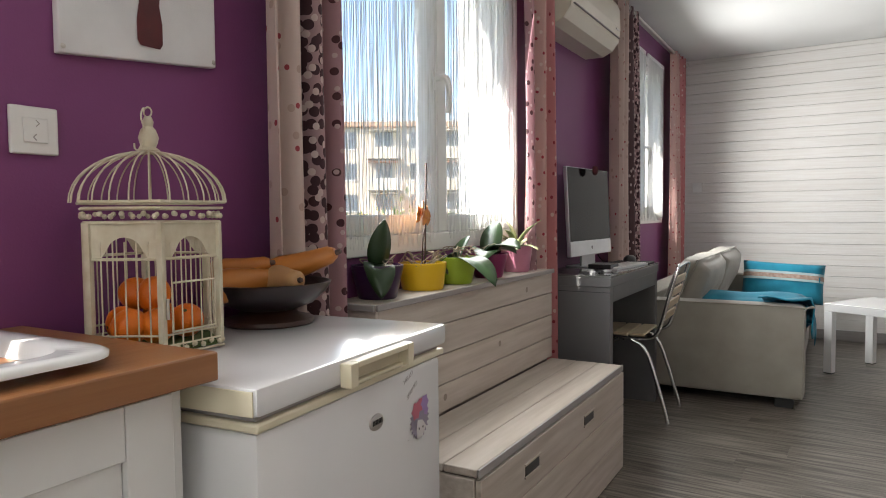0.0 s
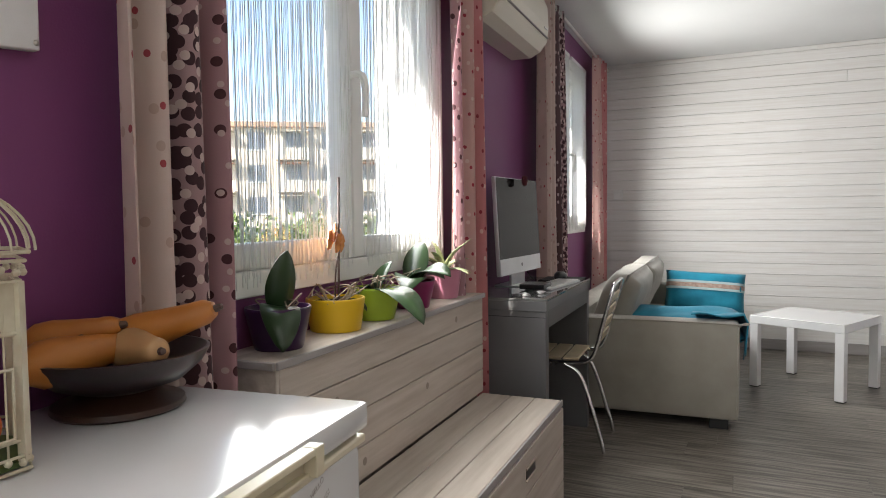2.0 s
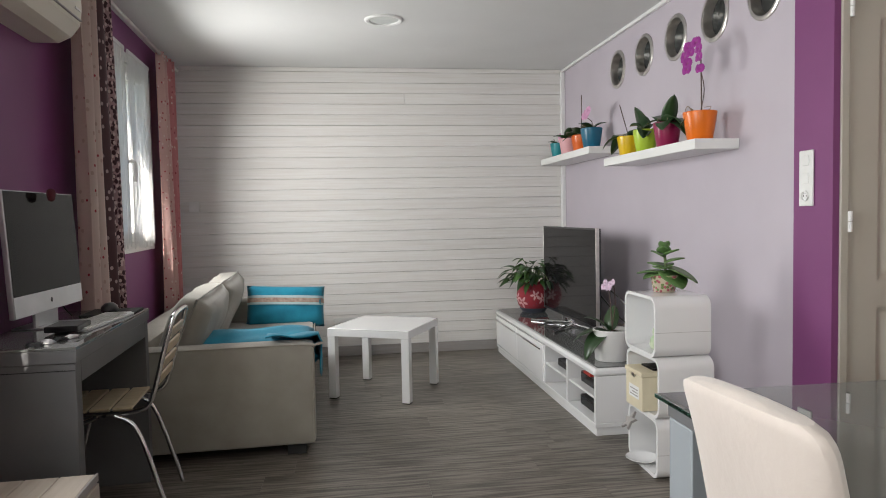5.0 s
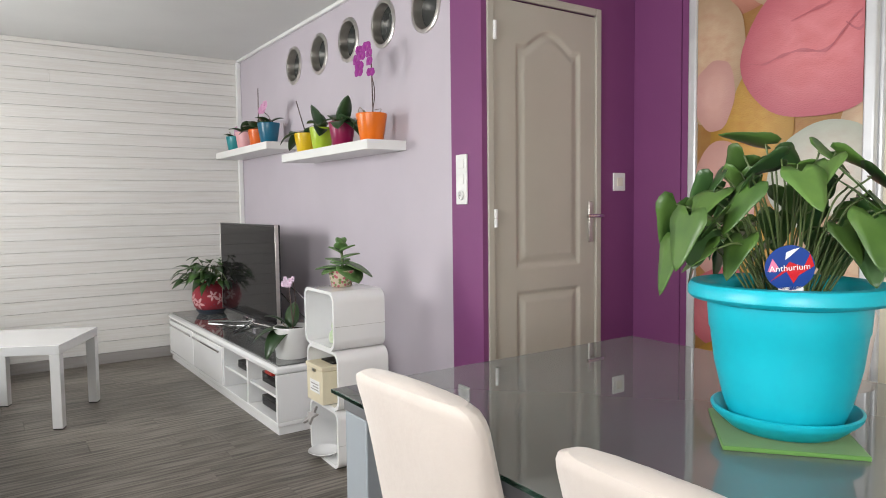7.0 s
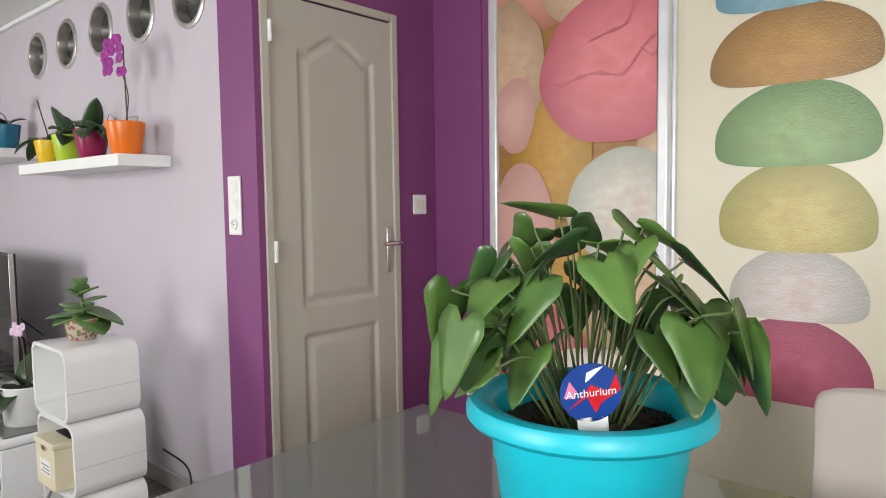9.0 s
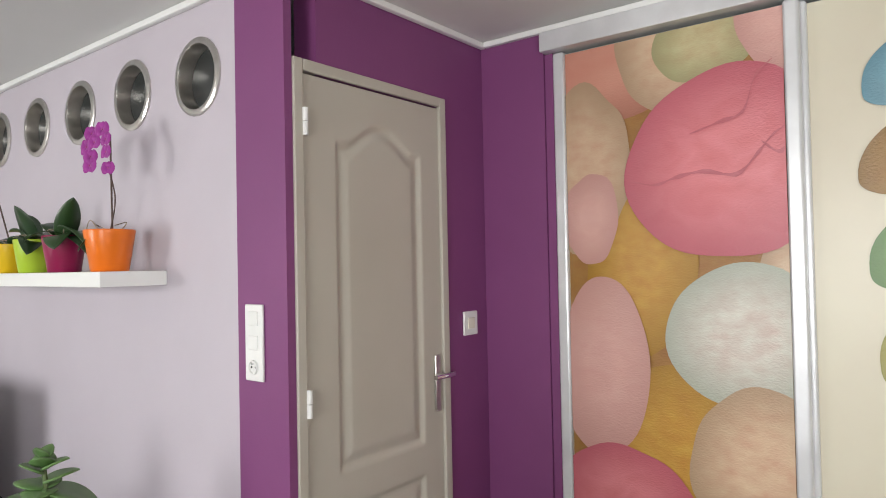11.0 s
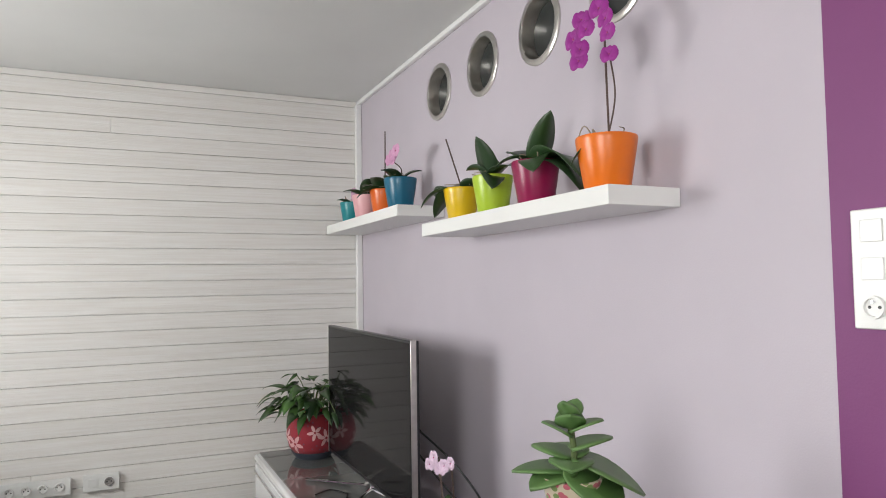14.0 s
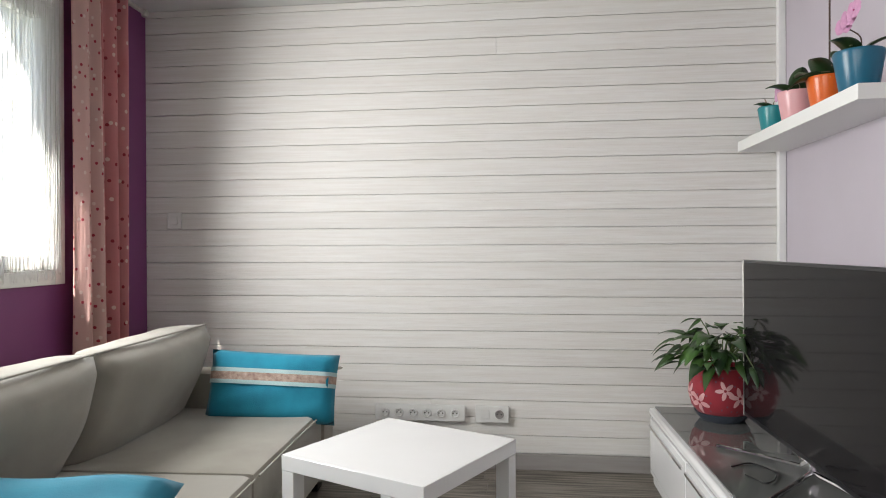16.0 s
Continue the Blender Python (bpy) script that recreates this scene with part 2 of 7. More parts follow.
# window wall, in its own frame, with two openings and an unseen added W3
V1, V2 = -3.2, 4.98
W1 = (-0.05, 1.24, 0.945, 2.14)
W2 = (2.98, 4.12, 0.985, 2.14)
W3 = (-2.55, -1.55, 1.05, 2.14)
T0, T1 = -0.26, 0.0
bm = boxes(((T0, V1, 0), (T1, W3[0], CEIL_Z)), ((T0, W3[1], 0), (T1, W1[0], CEIL_Z)), ((T0, W3[0], 0), (T1, W3[1], W3[2])), ((T0, W3[0], W3[3]), (T1, W3[1], CEIL_Z)), ((T0, W1[1], 0), (T1, W2[0], CEIL_Z)), ((T0, W2[1], 0), (T1, V2, CEIL_Z)),
           ((T0, W1[0], 0), (T1, W1[1], W1[2])), ((T0, W1[0], W1[3]), (T1, W1[1], CEIL_Z)),
           ((T0, W2[0], 0), (T1, W2[1], W2[2])), ((T0, W2[0], W2[3]), (T1, W2[1], CEIL_Z)))
structure("wall_west", bm, PURPLE, "deep purple painted wall with two windows", WIN)
wall_north = structure("wall_north", boxes(((3.6, 8.315, 0), (7.45, 8.55, CEIL_Z))), WHITE, "wall clad in whitewashed horizontal planks")
# lilac wall with five round port holes
PORTS = [(7.129, 2.114), (6.714, 2.115), (6.305, 2.117), (5.896, 2.118), (5.481, 2.108)]


def ported_wall(bm, x0, x1, y0, y1, z0, z1, holes, r):
    """A wall panel with round holes, built of strips between them."""
    ys = [y0] + [v for y, _ in sorted(holes) for v in (y - r - 0.03, y + r + 0.03)] + [y1]
    for a, b in zip(ys[0::2], ys[1::2]):
        box(bm, (x0, a, z0), (x1, b, z1))
    for y, z in holes:
        a, b, c, d = y - r - 0.03, y + r + 0.03, z - r - 0.03, z + r + 0.03
        box(bm, (x0, a, z0), (x1, b, c))
        box(bm, (x0, a, d), (x1, b, z1))
        n = 32
        for x in (x0, x1):
            ring, sq = [], []
            for i in range(n):
                t = 2 * math.pi * i / n
                cs, sn = math.cos(t), math.sin(t)
                k = (r + 0.03) / max(abs(cs), abs(sn))
                ring.append(bm.verts.new((x, y + r * cs, z + r * sn)))
                sq.append(bm.verts.new((x, y + k * cs, z + k * sn)))
            for i in range(n):
                j = (i + 1) % n
                bm.faces.new((ring[i], ring[j], sq[j], sq[i]))
            if x == x0:
                first = ring
        for i in range(n):
            j = (i + 1) % n
            bm.faces.new((first[i], first[j], ring[j], ring[i]))
    return bm


structure("wall_east", ported_wall(bmesh.new(), 7.2, 7.32, 5.28, 8.315, 0, CEIL_Z, PORTS, 0.108), LILAC, "pale lilac painted wall with five round port holes")
structure("wall_pier", boxes(((7.198, 5.05, 0), (7.226, 5.28, CEIL_Z))), PURPLE, "purple painted end of the lilac wall")
structure("wall_beyond", boxes(((7.75, 5.2, 0), (7.9, 8.5, CEIL_Z))), CEIL, "plain white wall behind the port holes")
# door wall with its opening
DX0, DX1, DZ = 7.262, 7.905, 2.06
bm = boxes(((7.32, 5.052, DZ), (8.6, 5.15, CEIL_Z)), ((DX1, 5.052, 0), (8.6, 5.15, DZ)))
structure("wall_door", bm, PURPLE, "purple painted wall around the door")
structure("wall_closet", boxes(((8.185, 4.77, 0), (8.35, 5.05, CEIL_Z))), PURPLE, "purple painted wall beside the sliding wardrobe")
structure("wall_wardrobe", boxes(((8.75, 0.4, 0), (8.9, 5.15, CEIL_Z))), CEIL, "plain back of the wardrobe")
structure("wall_south", boxes(((3.4, 0.4, 0), (8.9, 0.55, CEIL_Z))), CEIL, "plain white wall behind the kitchen")
structure("cornice", boxes(((7.176, 5.03, CEIL_Z - 0.024), (7.199, 8.30, CEIL_Z - 0.001)), ((7.176, 5.026, CEIL_Z - 0.024), (8.185, 5.05, CEIL_Z - 0.001)),
                           ((8.162, 0.56, CEIL_Z - 0.024), (8.184, 5.024, CEIL_Z - 0.001)), bevel=0.004), WHITE, "thin white cornice strip")
structure("trim_corner", boxes(((7.165, 8.262, 0.085), (7.199, 8.298, CEIL_Z - 0.026)), bevel=0.004), WHITE, "white corner batten")
structure("baseboard", boxes(((3.98, 8.283, 0.0), (7.2, 8.30, 0.08)), ((7.183, 5.06, 0.0), (7.199, 8.28, 0.08)), bevel=0.003), GREY_TRIM, "grey skirting board")


# ---- windows ----
def window(name, o, label):
    """A two-sash casement in the opening o of the window wall."""
    y0, y1, z0, z1 = o
    w = thing(name, WIN, label, "window", "", "structure")
    bm = boxes(((-0.06, y0 - 0.03, z0 - 0.03), (0.012, y0 + 0.035, z1 + 0.03)), ((-0.06, y1 - 0.035, z0 - 0.03), (0.012, y1 + 0.03, z1 + 0.03)),
               ((-0.06, y0 + 0.036, z0 - 0.03), (0.012, y1 - 0.036, z0 + 0.03)), ((-0.06, y0 + 0.036, z1 - 0.03), (0.012, y1 - 0.036, z1 + 0.03)), bevel=0.004)
    part("window_frame", bm, PVC, w)
    part("reveal", boxes(((-0.262, y0 - 0.001, z0), (-0.061, y0 + 0.006, z1)), ((-0.262, y1 - 0.006, z0), (-0.061, y1 + 0.001, z1)), ((-0.262, y0 + 0.0065, z1 - 0.006), (-0.061, y1 - 0.0065, z1 + 0.001))), WHITE, w)
    part("window_sill", boxes(((-0.262, y0 + 0.0065, z0 - 0.001), (-0.061, y1 - 0.0065, z0 + 0.018)), bevel=0.003), WHITE, w)
    ym = (y0 + y1) / 2
    for a, b in ((y0 + 0.037, ym - 0.002), (ym + 0.002, y1 - 0.037)):
        s = boxes(((-0.05, a, z0 + 0.032), (0.004, a + 0.062, z1 - 0.032)), ((-0.05, b - 0.062, z0 + 0.032), (0.004, b, z1 - 0.032)),
                  ((-0.05, a + 0.063, z0 + 0.032), (0.004, b - 0.063, z0 + 0.094)), ((-0.05, a + 0.063, z1 - 0.094), (0.004, b - 0.063, z1 - 0.032)), bevel=0.006)
        sash = part("sash", s, PVC, w)
        p = part("pane", boxes(((-0.026, a + 0.06, z0 + 0.092), (-0.022, b - 0.06, z1 - 0.092))), PANE, sash)
        p.visible_shadow = False
    hz = 1.505
    h = boxes(((0.004, ym - 0.035, hz - 0.04), (0.014, ym - 0.007, hz + 0.03)), bevel=0.004)
    tube(h, curve_pts([(0.012, ym - 0.02, hz), (0.045, ym - 0.02, hz), (0.055, ym - 0.012, hz - 0.02), (0.055, ym - 0.004, hz - 0.07), (0.05, ym - 0.004, hz - 0.12)], 4), 0.011, 8)
    part("window_handle", h, PVC, w, smooth=True)
    return w


window("window_1", W1, "white plastic casement window behind string curtains")
# unseen window, added so that the kitchen side gets more light
window("window_3", W3, "unseen kitchen window added over the sink for more light")
window("window_2", W2, "white plastic casement window beside the sofa")

VOILE = material("white_thread", (0.86, 0.87, 0.88), 0.8, second=(0.82, 0.83, 0.84), scale=20)
vb = VOILE.node_tree.nodes["Principled BSDF"]
tr = VOILE.node_tree.nodes.new("ShaderNodeBsdfTranslucent")
tr.inputs[0].default_value = (0.9, 0.9, 0.9, 1)
mx = VOILE.node_tree.nodes.new("ShaderNodeMixShader")
mx.inputs[0].default_value = 0.55
vo = VOILE.node_tree.nodes["Material Output"]
VOILE.node_tree.links.new(vb.outputs[0], mx.inputs[1]), VOILE.node_tree.links.new(tr.outputs[0], mx.inputs[2]), VOILE.node_tree.links.new(mx.outputs[0], vo.inputs[0])


def string_curtain(y0, y1, ztop, zbot, u, count, rnd, label, fill=1.0):
    """Hanging threads, each a thin flat cord that sways a little, with a heading tape."""
    t = thing("string_curtain", WIN, label, "curtain", "string curtains")
    bm = bmesh.new()
    for i in range(count):
        y = y0 + (y1 - y0) * (i + rnd.uniform(-0.45, 0.45)) / count
        zb = zbot + rnd.uniform(-0.03, 0.035)
        w = rnd.uniform(0.0006, 0.0012) * fill
        uu = u + rnd.uniform(-0.006, 0.006)
        prev = None
        a, ph = rnd.uniform(0.001, 0.006), rnd.uniform(0, 6)
        curl = rnd.uniform(-0.012, 0.012)
        for k in range(9):
            f = k / 8
            z = ztop + (zb - ztop) * f
            yy = y + a * math.sin(ph + 5 * f) + curl * max(0, f - 0.85) * 6
            ring = [bm.verts.new((uu - w, yy - w * 0.3, z)), bm.verts.new((uu, yy + w, z)), bm.verts.new((uu + w, yy - w * 0.3, z))]
            if prev:
                for q in range(3):
                    bm.faces.new((prev[q], prev[(q + 1) % 3], ring[(q + 1) % 3], ring[q]))
            prev = ring
    part("threads", bm, VOILE, t, "loose white hanging threads", kind="stuff")
    part("heading_tape", boxes(((u - 0.006, y0, ztop), (u + 0.006, y1, ztop + 0.025)), bevel=0.002), VOILE, t)
    return t


rs = random.Random(5)
ym1, ym2 = (W1[0] + W1[1]) / 2, (W2[0] + W2[1]) / 2
string_curtain(W1[0] - 0.02, ym1 - 0.045, 2.16, 0.965, 0.024, 170, rs, "white string curtain over one sash")
string_curtain(ym1 + 0.035, W1[1] - 0.02, 2.16, 0.975, 0.024, 175, rs, "dense white string curtain over the sunny sash", 0.9)
string_curtain(W2[0] - 0.02, ym2 - 0.04, 2.16, 1.0, 0.024, 170, rs, "white string curtain beside the sofa")
string_curtain(ym2 + 0.035, W2[1] - 0.01, 2.16, 1.0, 0.024, 175, rs, "white string curtain beside the sofa", 0.9)


# ---- heavy curtains ----
def dots_material(name, ground, ground2, dot_cols, scale, size, translucent=0.35):
    """Printed cloth with round dots laid over a ground colour."""
    m = material(name, ground, 0.75, second=ground2, scale=3.5, amount=1.0, bump=0.15, bump_scale=500, sheen=0.15)
    n, l = m.node_tree.nodes, m.node_tree.links
    b = n["Principled BSDF"]
    src = b.inputs["Base Color"].links[0].from_socket
    uv = n.new("ShaderNodeUVMap")
    for k, (col, sc, sz) in enumerate(dot_cols):
        mp = n.new("ShaderNodeMapping")
        mp.inputs["Location"].default_value = (k * 3.37, k * 1.91, 0)
        l.new(uv.outputs[0], mp.inputs[0])
        v = n.new("ShaderNodeTexVoronoi")
        v.voronoi_dimensions = "2D"
        v.inputs["Scale"].default_value, v.inputs["Randomness"].default_value = sc, 0.85
        l.new(mp.outputs[0], v.inputs["Vector"])
        lt = n.new("ShaderNodeMath")
        lt.operation = "LESS_THAN"
        lt.inputs[1].default_value = sz
        l.new(v.outputs["Distance"], lt.inputs[0])
        mix = n.new("ShaderNodeMix")
        mix.data_type = "RGBA"
        l.new(lt.outputs[0], mix.inputs["Factor"])
        l.new(src, mix.inputs["A"])
        mix.inputs["B"].default_value = (*col, 1)
        src = mix.outputs["Result"]
    l.new(src, b.inputs["Base Color"])
    t = n.new("ShaderNodeBsdfTranslucent")
    l.new(src, t.inputs[0])
    mx = n.new("ShaderNodeMixShader")
    mx.inputs[0].default_value = translucent
    l.new(b.outputs[0], mx.inputs[1]), l.new(t.outputs[0], mx.inputs[2])
    l.new(mx.outputs[0], n["Material Output"].inputs[0])
    return m


CUR_PINK = dots_material("pink_dotted_satin", (0.70, 0.33, 0.33), (0.58, 0.20, 0.22), [((0.36, 0.05, 0.07), 13, 0.10), ((0.80, 0.62, 0.58), 11, 0.10)], 1, 1, 0.45)
CUR_BLUSH = dots_material("blush_dotted_satin", (0.74, 0.52, 0.48), (0.66, 0.42, 0.40), [((0.45, 0.06, 0.09), 15, 0.10), ((0.80, 0.66, 0.62), 13, 0.10)], 1, 1, 0.45)
CUR_MAUVE = dots_material("mauve_dotted_satin", (0.48, 0.28, 0.30), (0.38, 0.21, 0.24), [((0.07, 0.018, 0.024), 17, 0.17), ((0.60, 0.46, 0.46), 19, 0.12)], 1, 1, 0.25)
CUR_CREAM = dots_material("cream_dotted_satin", (0.76, 0.64, 0.58), (0.66, 0.52, 0.48), [((0.42, 0.07, 0.09), 9, 0.06), ((0.58, 0.43, 0.37), 12, 0.11)], 1, 1, 0.4)
CUR_DARK = dots_material("plum_dotted_satin", (0.42, 0.27, 0.28), (0.32, 0.20, 0.21), [((0.045, 0.012, 0.018), 33, 0.42), ((0.60, 0.47, 0.45), 27, 0.24)], 1, 1, 0.15)
CUR_STRIPE = dots_material("dark_brown_satin", (0.10, 0.045, 0.05), (0.07, 0.03, 0.035), [((0.48, 0.36, 0.35), 17, 0.16)], 1, 1, 0.1)


def curtain(y0, y1, bands, label, zb=0.04, zt=2.30, u=0.10, amp=0.035, folds=4, seed=0, tilt=0.0):
    """A gathered curtain; bands: (share of the width, material) in the order in which the cloth's stripes lie."""
    t = thing("curtain", WIN, label, "curtain", "dotted curtains")
    rnd = random.Random(seed)
    ph = rnd.uniform(0, 6)
    start = 0.0
    for share, mat in bands:
        bm = bmesh.new()
        uvl = bm.loops.layers.uv.new("UVMap")
        nx, nz = max(8, int(64 * share)), 26
        grid = []
        for k in range(nz + 1):
            f = k / nz
            z = zt + (zb - zt) * f
            row = []
            for i in range(nx + 1):
                s = start + share * i / nx
                a = amp * (0.7 + 0.5 * f)
                y = y0 + (y1 - y0) * s + 0.012 * math.sin(3.1 * f + 9 * s) * f + tilt * f
                uu = u + a * math.sin(2 * math.pi * folds * s + ph + 0.5 * math.sin(2.2 * f)) + 0.006 * math.sin(31 * s + 4 * f)
                row.append((bm.verts.new((uu, y, z)), (s * (y1 - y0) * 2.3, z)))
            grid.append(row)
        for k in range(nz):
            for i in range(nx):
                q = (grid[k][i], grid[k + 1][i], grid[k + 1][i + 1], grid[k][i + 1])
                f = bm.faces.new([v[0] for v in q])
                f.smooth = True
                for lp, v in zip(f.loops, q):
                    lp[uvl].uv = v[1]
        solid(part("cloth", bm, mat, t), 0.0018)
        start += share
    for i in range(folds):
        e = bmesh.new()
        yy = y0 + (y1 - y0) * (i + 0.5) / folds
        tube(e, [(u + 0.02 * math.cos(a), yy, zt - 0.03 + 0.024 * math.sin(a)) for a in [2 * math.pi * k / 14 for k in range(14)]], 0.004, 6, True)
        part("eyelet", e, STEEL, t, smooth=True)
    return t


curtain(-0.335, -0.09, [(0.42, CUR_CREAM), (0.08, CUR_STRIPE), (0.22, CUR_DARK), (0.06, CUR_STRIPE), (0.22, CUR_MAUVE)], "cream and plum dotted satin curtain beside the first window", folds=3, seed=1, zt=2.3)
curtain(1.15, 1.485, [(0.22, CUR_MAUVE), (0.36, CUR_BLUSH), (0.26, CUR_PINK), (0.16, CUR_DARK)], "pink dotted satin curtain with a plum edge", folds=3, seed=2)
curtain(2.42, 2.92, [(0.5, CUR_CREAM), (0.28, CUR_STRIPE), (0.22, CUR_DARK)], "cream and dark dotted curtain behind the computer", folds=4, seed=3)
curtain(4.10, 4.50, [(0.36, CUR_BLUSH), (0.54, CUR_PINK), (0.1, CUR_DARK)], "pink dotted satin curtain behind the sofa", folds=4, seed=6)

for a, b, g in ((-0.35, 1.62, "first"), (2.30, 4.66, "second")):
    r = thing("curtain_rod", WIN, "dark steel curtain rod over the %s window" % g, "curtain rod", "curtain rods")
    bm = tube(bmesh.new(), [(0.10, a, 2.285), (0.10, b, 2.285)], 0.011, 12)
    part("rod", bm, STEEL, r, smooth=True)
    for y in (a, b):
        bm = lathe(bmesh.new(), [(0, -0.022), (0.014, -0.018), (0.020, 0), (0.014, 0.018), (0, 0.022)], 14, (0.10, y, 2.285))
        part("finial", bm, STEEL, r, smooth=True)
    for y in (a + 0.12, b - 0.12):
        bm = boxes(((0.001, y - 0.012, 2.26), (0.006, y + 0.012, 2.31)))
        tube(bm, [(0.006, y, 2.285), (0.10, y, 2.285)], 0.006, 8)
        part("bracket", bm, STEEL, r)


# ---- door ----
def door():
    d = thing("door_1", pose(DX0, 5.05, 0), "closed beige-grey moulded two-panel door", "door", "", "structure")
    w = DX1 - DX0
    bm = boxes(((-0.035, -0.008, 0), (0.0, 0.10, DZ + 0.035)), ((w - 0.005, -0.008, 0), (w + 0.03, 0.10, DZ + 0.035)), ((0.001, -0.008, DZ), (w - 0.006, 0.10, DZ + 0.035)), bevel=0.004)
    part("door_frame", bm, DOOR, d)
    # leaf face built as a grid with sunken, arched panels
    lw, lh = w - 0.012, DZ - 0.012
    ax0, ax1 = 0.135, 0.535
    zl0, zl1, zu0 = 0.19, 0.755, 0.865

    def arch(x):
        s = (x - ax0) / (ax1 - ax0)
        return 1.87 + 0.075 * max(0.0, math.sin(math.pi * min(1, max(0, (s - 0.12) / 0.76)))) ** 1.3

    def depth(x, z):
        out = 0.0
        for zb, zt in ((zl0, zl1), (zu0, arch(x))):
            e = min(x - ax0, ax1 - x, z - zb, zt - z)
            if e > 0:
                groove = 0.011 * min(1, e / 0.012)
                back = 0.009 * min(1, max(0, (e - 0.022) / 0.03))
                out = groove - back
        return out
    bm = bmesh.new()
    nx, nz = 84, 230
    grid = [[bm.verts.new((0.006 + lw * i / nx, 0.004 + depth(0.006 + lw * i / nx, 0.006 + lh * k / nz), 0.006 + lh * k / nz)) for i in range(nx + 1)] for k in range(nz + 1)]
    for k in range(nz):
        for i in range(nx):
            f = bm.faces.new((grid[k][i], grid[k][i + 1], grid[k + 1][i + 1], grid[k + 1][i]))
            f.smooth = True
    leaf_ob = part("door_leaf", bm, DOOR, d)
    part("leaf_core", boxes(((0.006, 0.02, 0.006), (0.006 + lw, 0.045, 0.006 + lh))), DOOR, d)
    h = boxes(((0.590, -0.006, 0.965), (0.616, 0.003, 1.165)), bevel=0.004)
    part("handle_plate", h, STEEL, leaf_ob)
    h = bmesh.new()
    tube(h, [(0.603, -0.004, 1.095), (0.603, -0.045, 1.095)], 0.009, 10)
    tube(h, curve_pts([(0.645, -0.045, 1.095), (0.60, -0.047, 1.095), (0.54, -0.045, 1.095)], 5), 0.009, 10)
    part("door_handle", h, CHROME, leaf_ob, smooth=True)
    for z in (0.25, 1.095, 1.91):
        h = bmesh.new()
        tube(h, [(0.002, -0.012, z - 0.04), (0.002, -0.012, z - 0.001)], 0.0085, 10)
        tube(h, [(0.002, -0.012, z + 0.001), (0.002, -0.012, z + 0.04)], 0.0085, 10)
        part("hinge", h, WHITE, d, smooth=True)


door()


# ---- sliding wardrobe with printed panels ----
def print_mat(name, base, edge, dark=0.80, scale=16, warp=0.0):
    """The ink of a printed sweet: lighter in the middle, darker to the rim, with sugar grain."""
    base, edge = tuple(c * 0.78 for c in base), tuple(c * 0.52 for c in edge)
    m = material(name, base, 0.32, second=tuple(c * dark ** (1.0 if i == 0 else 2.4) for i, c in enumerate(base)), scale=scale, amount=1.1, stretch=(1, 1, 1.7), bump=0.3, bump_scale=110)
    n, l = m.node_tree.nodes, m.node_tree.links
    b = n["Principled BSDF"]
    n["Noise Texture"].inputs["Distortion"].default_value = warp
    src = b.inputs["Base Color"].links[0].from_socket
    uv = n.new("ShaderNodeUVMap")
    g = n.new("ShaderNodeVectorMath")
    g.operation = "LENGTH"
    l.new(uv.outputs[0], g.inputs[0])
    r = n.new("ShaderNodeMapRange")
    r.inputs[1].default_value, r.inputs[2].default_value = 0.35, 1.02
    l.new(g.outputs["Value"], r.inputs[0])
    mix = n.new("ShaderNodeMix")
    mix.data_type = "RGBA"
    l.new(r.outputs[0], mix.inputs["Factor"]), l.new(src, mix.inputs["A"])
    mix.inputs["B"].default_value = (*edge, 1)
    l.new(mix.outputs["Result"], b.inputs["Base Color"])
    return m


def blob(t, name, mat, yc, zc, ry, rz, lo, hi, layer, flat=0.0, wob=0.03, seed=0, x=0.0):
    """A flat printed shape on a panel that spans lo to hi, cut off at the panel's edges."""
    rnd = random.Random(seed)
    ph = [rnd.uniform(0, 6) for _ in range(4)]
    bm = bmesh.new()
    uvl = bm.loops.layers.uv.new("UVMap")
    n, rings = 56, 7
    xx = x - 0.0008 * layer
    rows = []
    for k in range(rings + 1):
        f = k / rings
        row = []
        for i in range(n):
            a = 2 * math.pi * i / n
            w = 1 + wob * (math.sin(2 * a + ph[0]) + 0.6 * math.sin(3 * a + ph[1]) + 0.3 * math.sin(7 * a + ph[2]))
            c, s = math.cos(a), math.sin(a)
            if flat and s < 0:
                s = -abs(s) ** 0.55 * flat
                c = math.copysign(abs(c) ** 0.6, c)
            y = min(hi[0], max(lo[0], yc + f * ry * w * c))
            z = min(hi[1], max(lo[1], zc + f * rz * w * s))
            row.append((bm.verts.new((xx, y, z)), (f * c, f * s)))
        rows.append(row)
    for a, b in zip(rows, rows[1:]):
        for i in range(n):
            j = (i + 1) % n
            q = (a[i], b[i], b[j], a[j])
            co = [v[0].co for v in q]
            if (co[2] - co[0]).cross(co[3] - co[1]).length < 1e-9:
                continue
            try:
                f = bm.faces.new([v[0] for v in q])
            except ValueError:
                continue
            for lp, v in zip(f.loops, q):
                lp[uvl].uv = v[1]
    return part(name, bm, mat, t)


PAPER = material("cream_print", (0.62, 0.58, 0.46), 0.35, second=(0.58, 0.53, 0.42), scale=2)
P_DARKPINK = print_mat("print_pink", (0.86, 0.30, 0.33), (0.80, 0.18, 0.24), 0.80, 6.5, 1.1)
P_PALEPINK = print_mat("print_pale_pink", (0.84, 0.52, 0.46), (0.92, 0.50, 0.44), 0.90, 9, 0.8)
P_WHITE = print_mat("print_white", (0.80, 0.82, 0.72), (0.66, 0.70, 0.58))
P_YELLOW = print_mat("print_yellow", (0.66, 0.40, 0.07), (0.60, 0.32, 0.04))
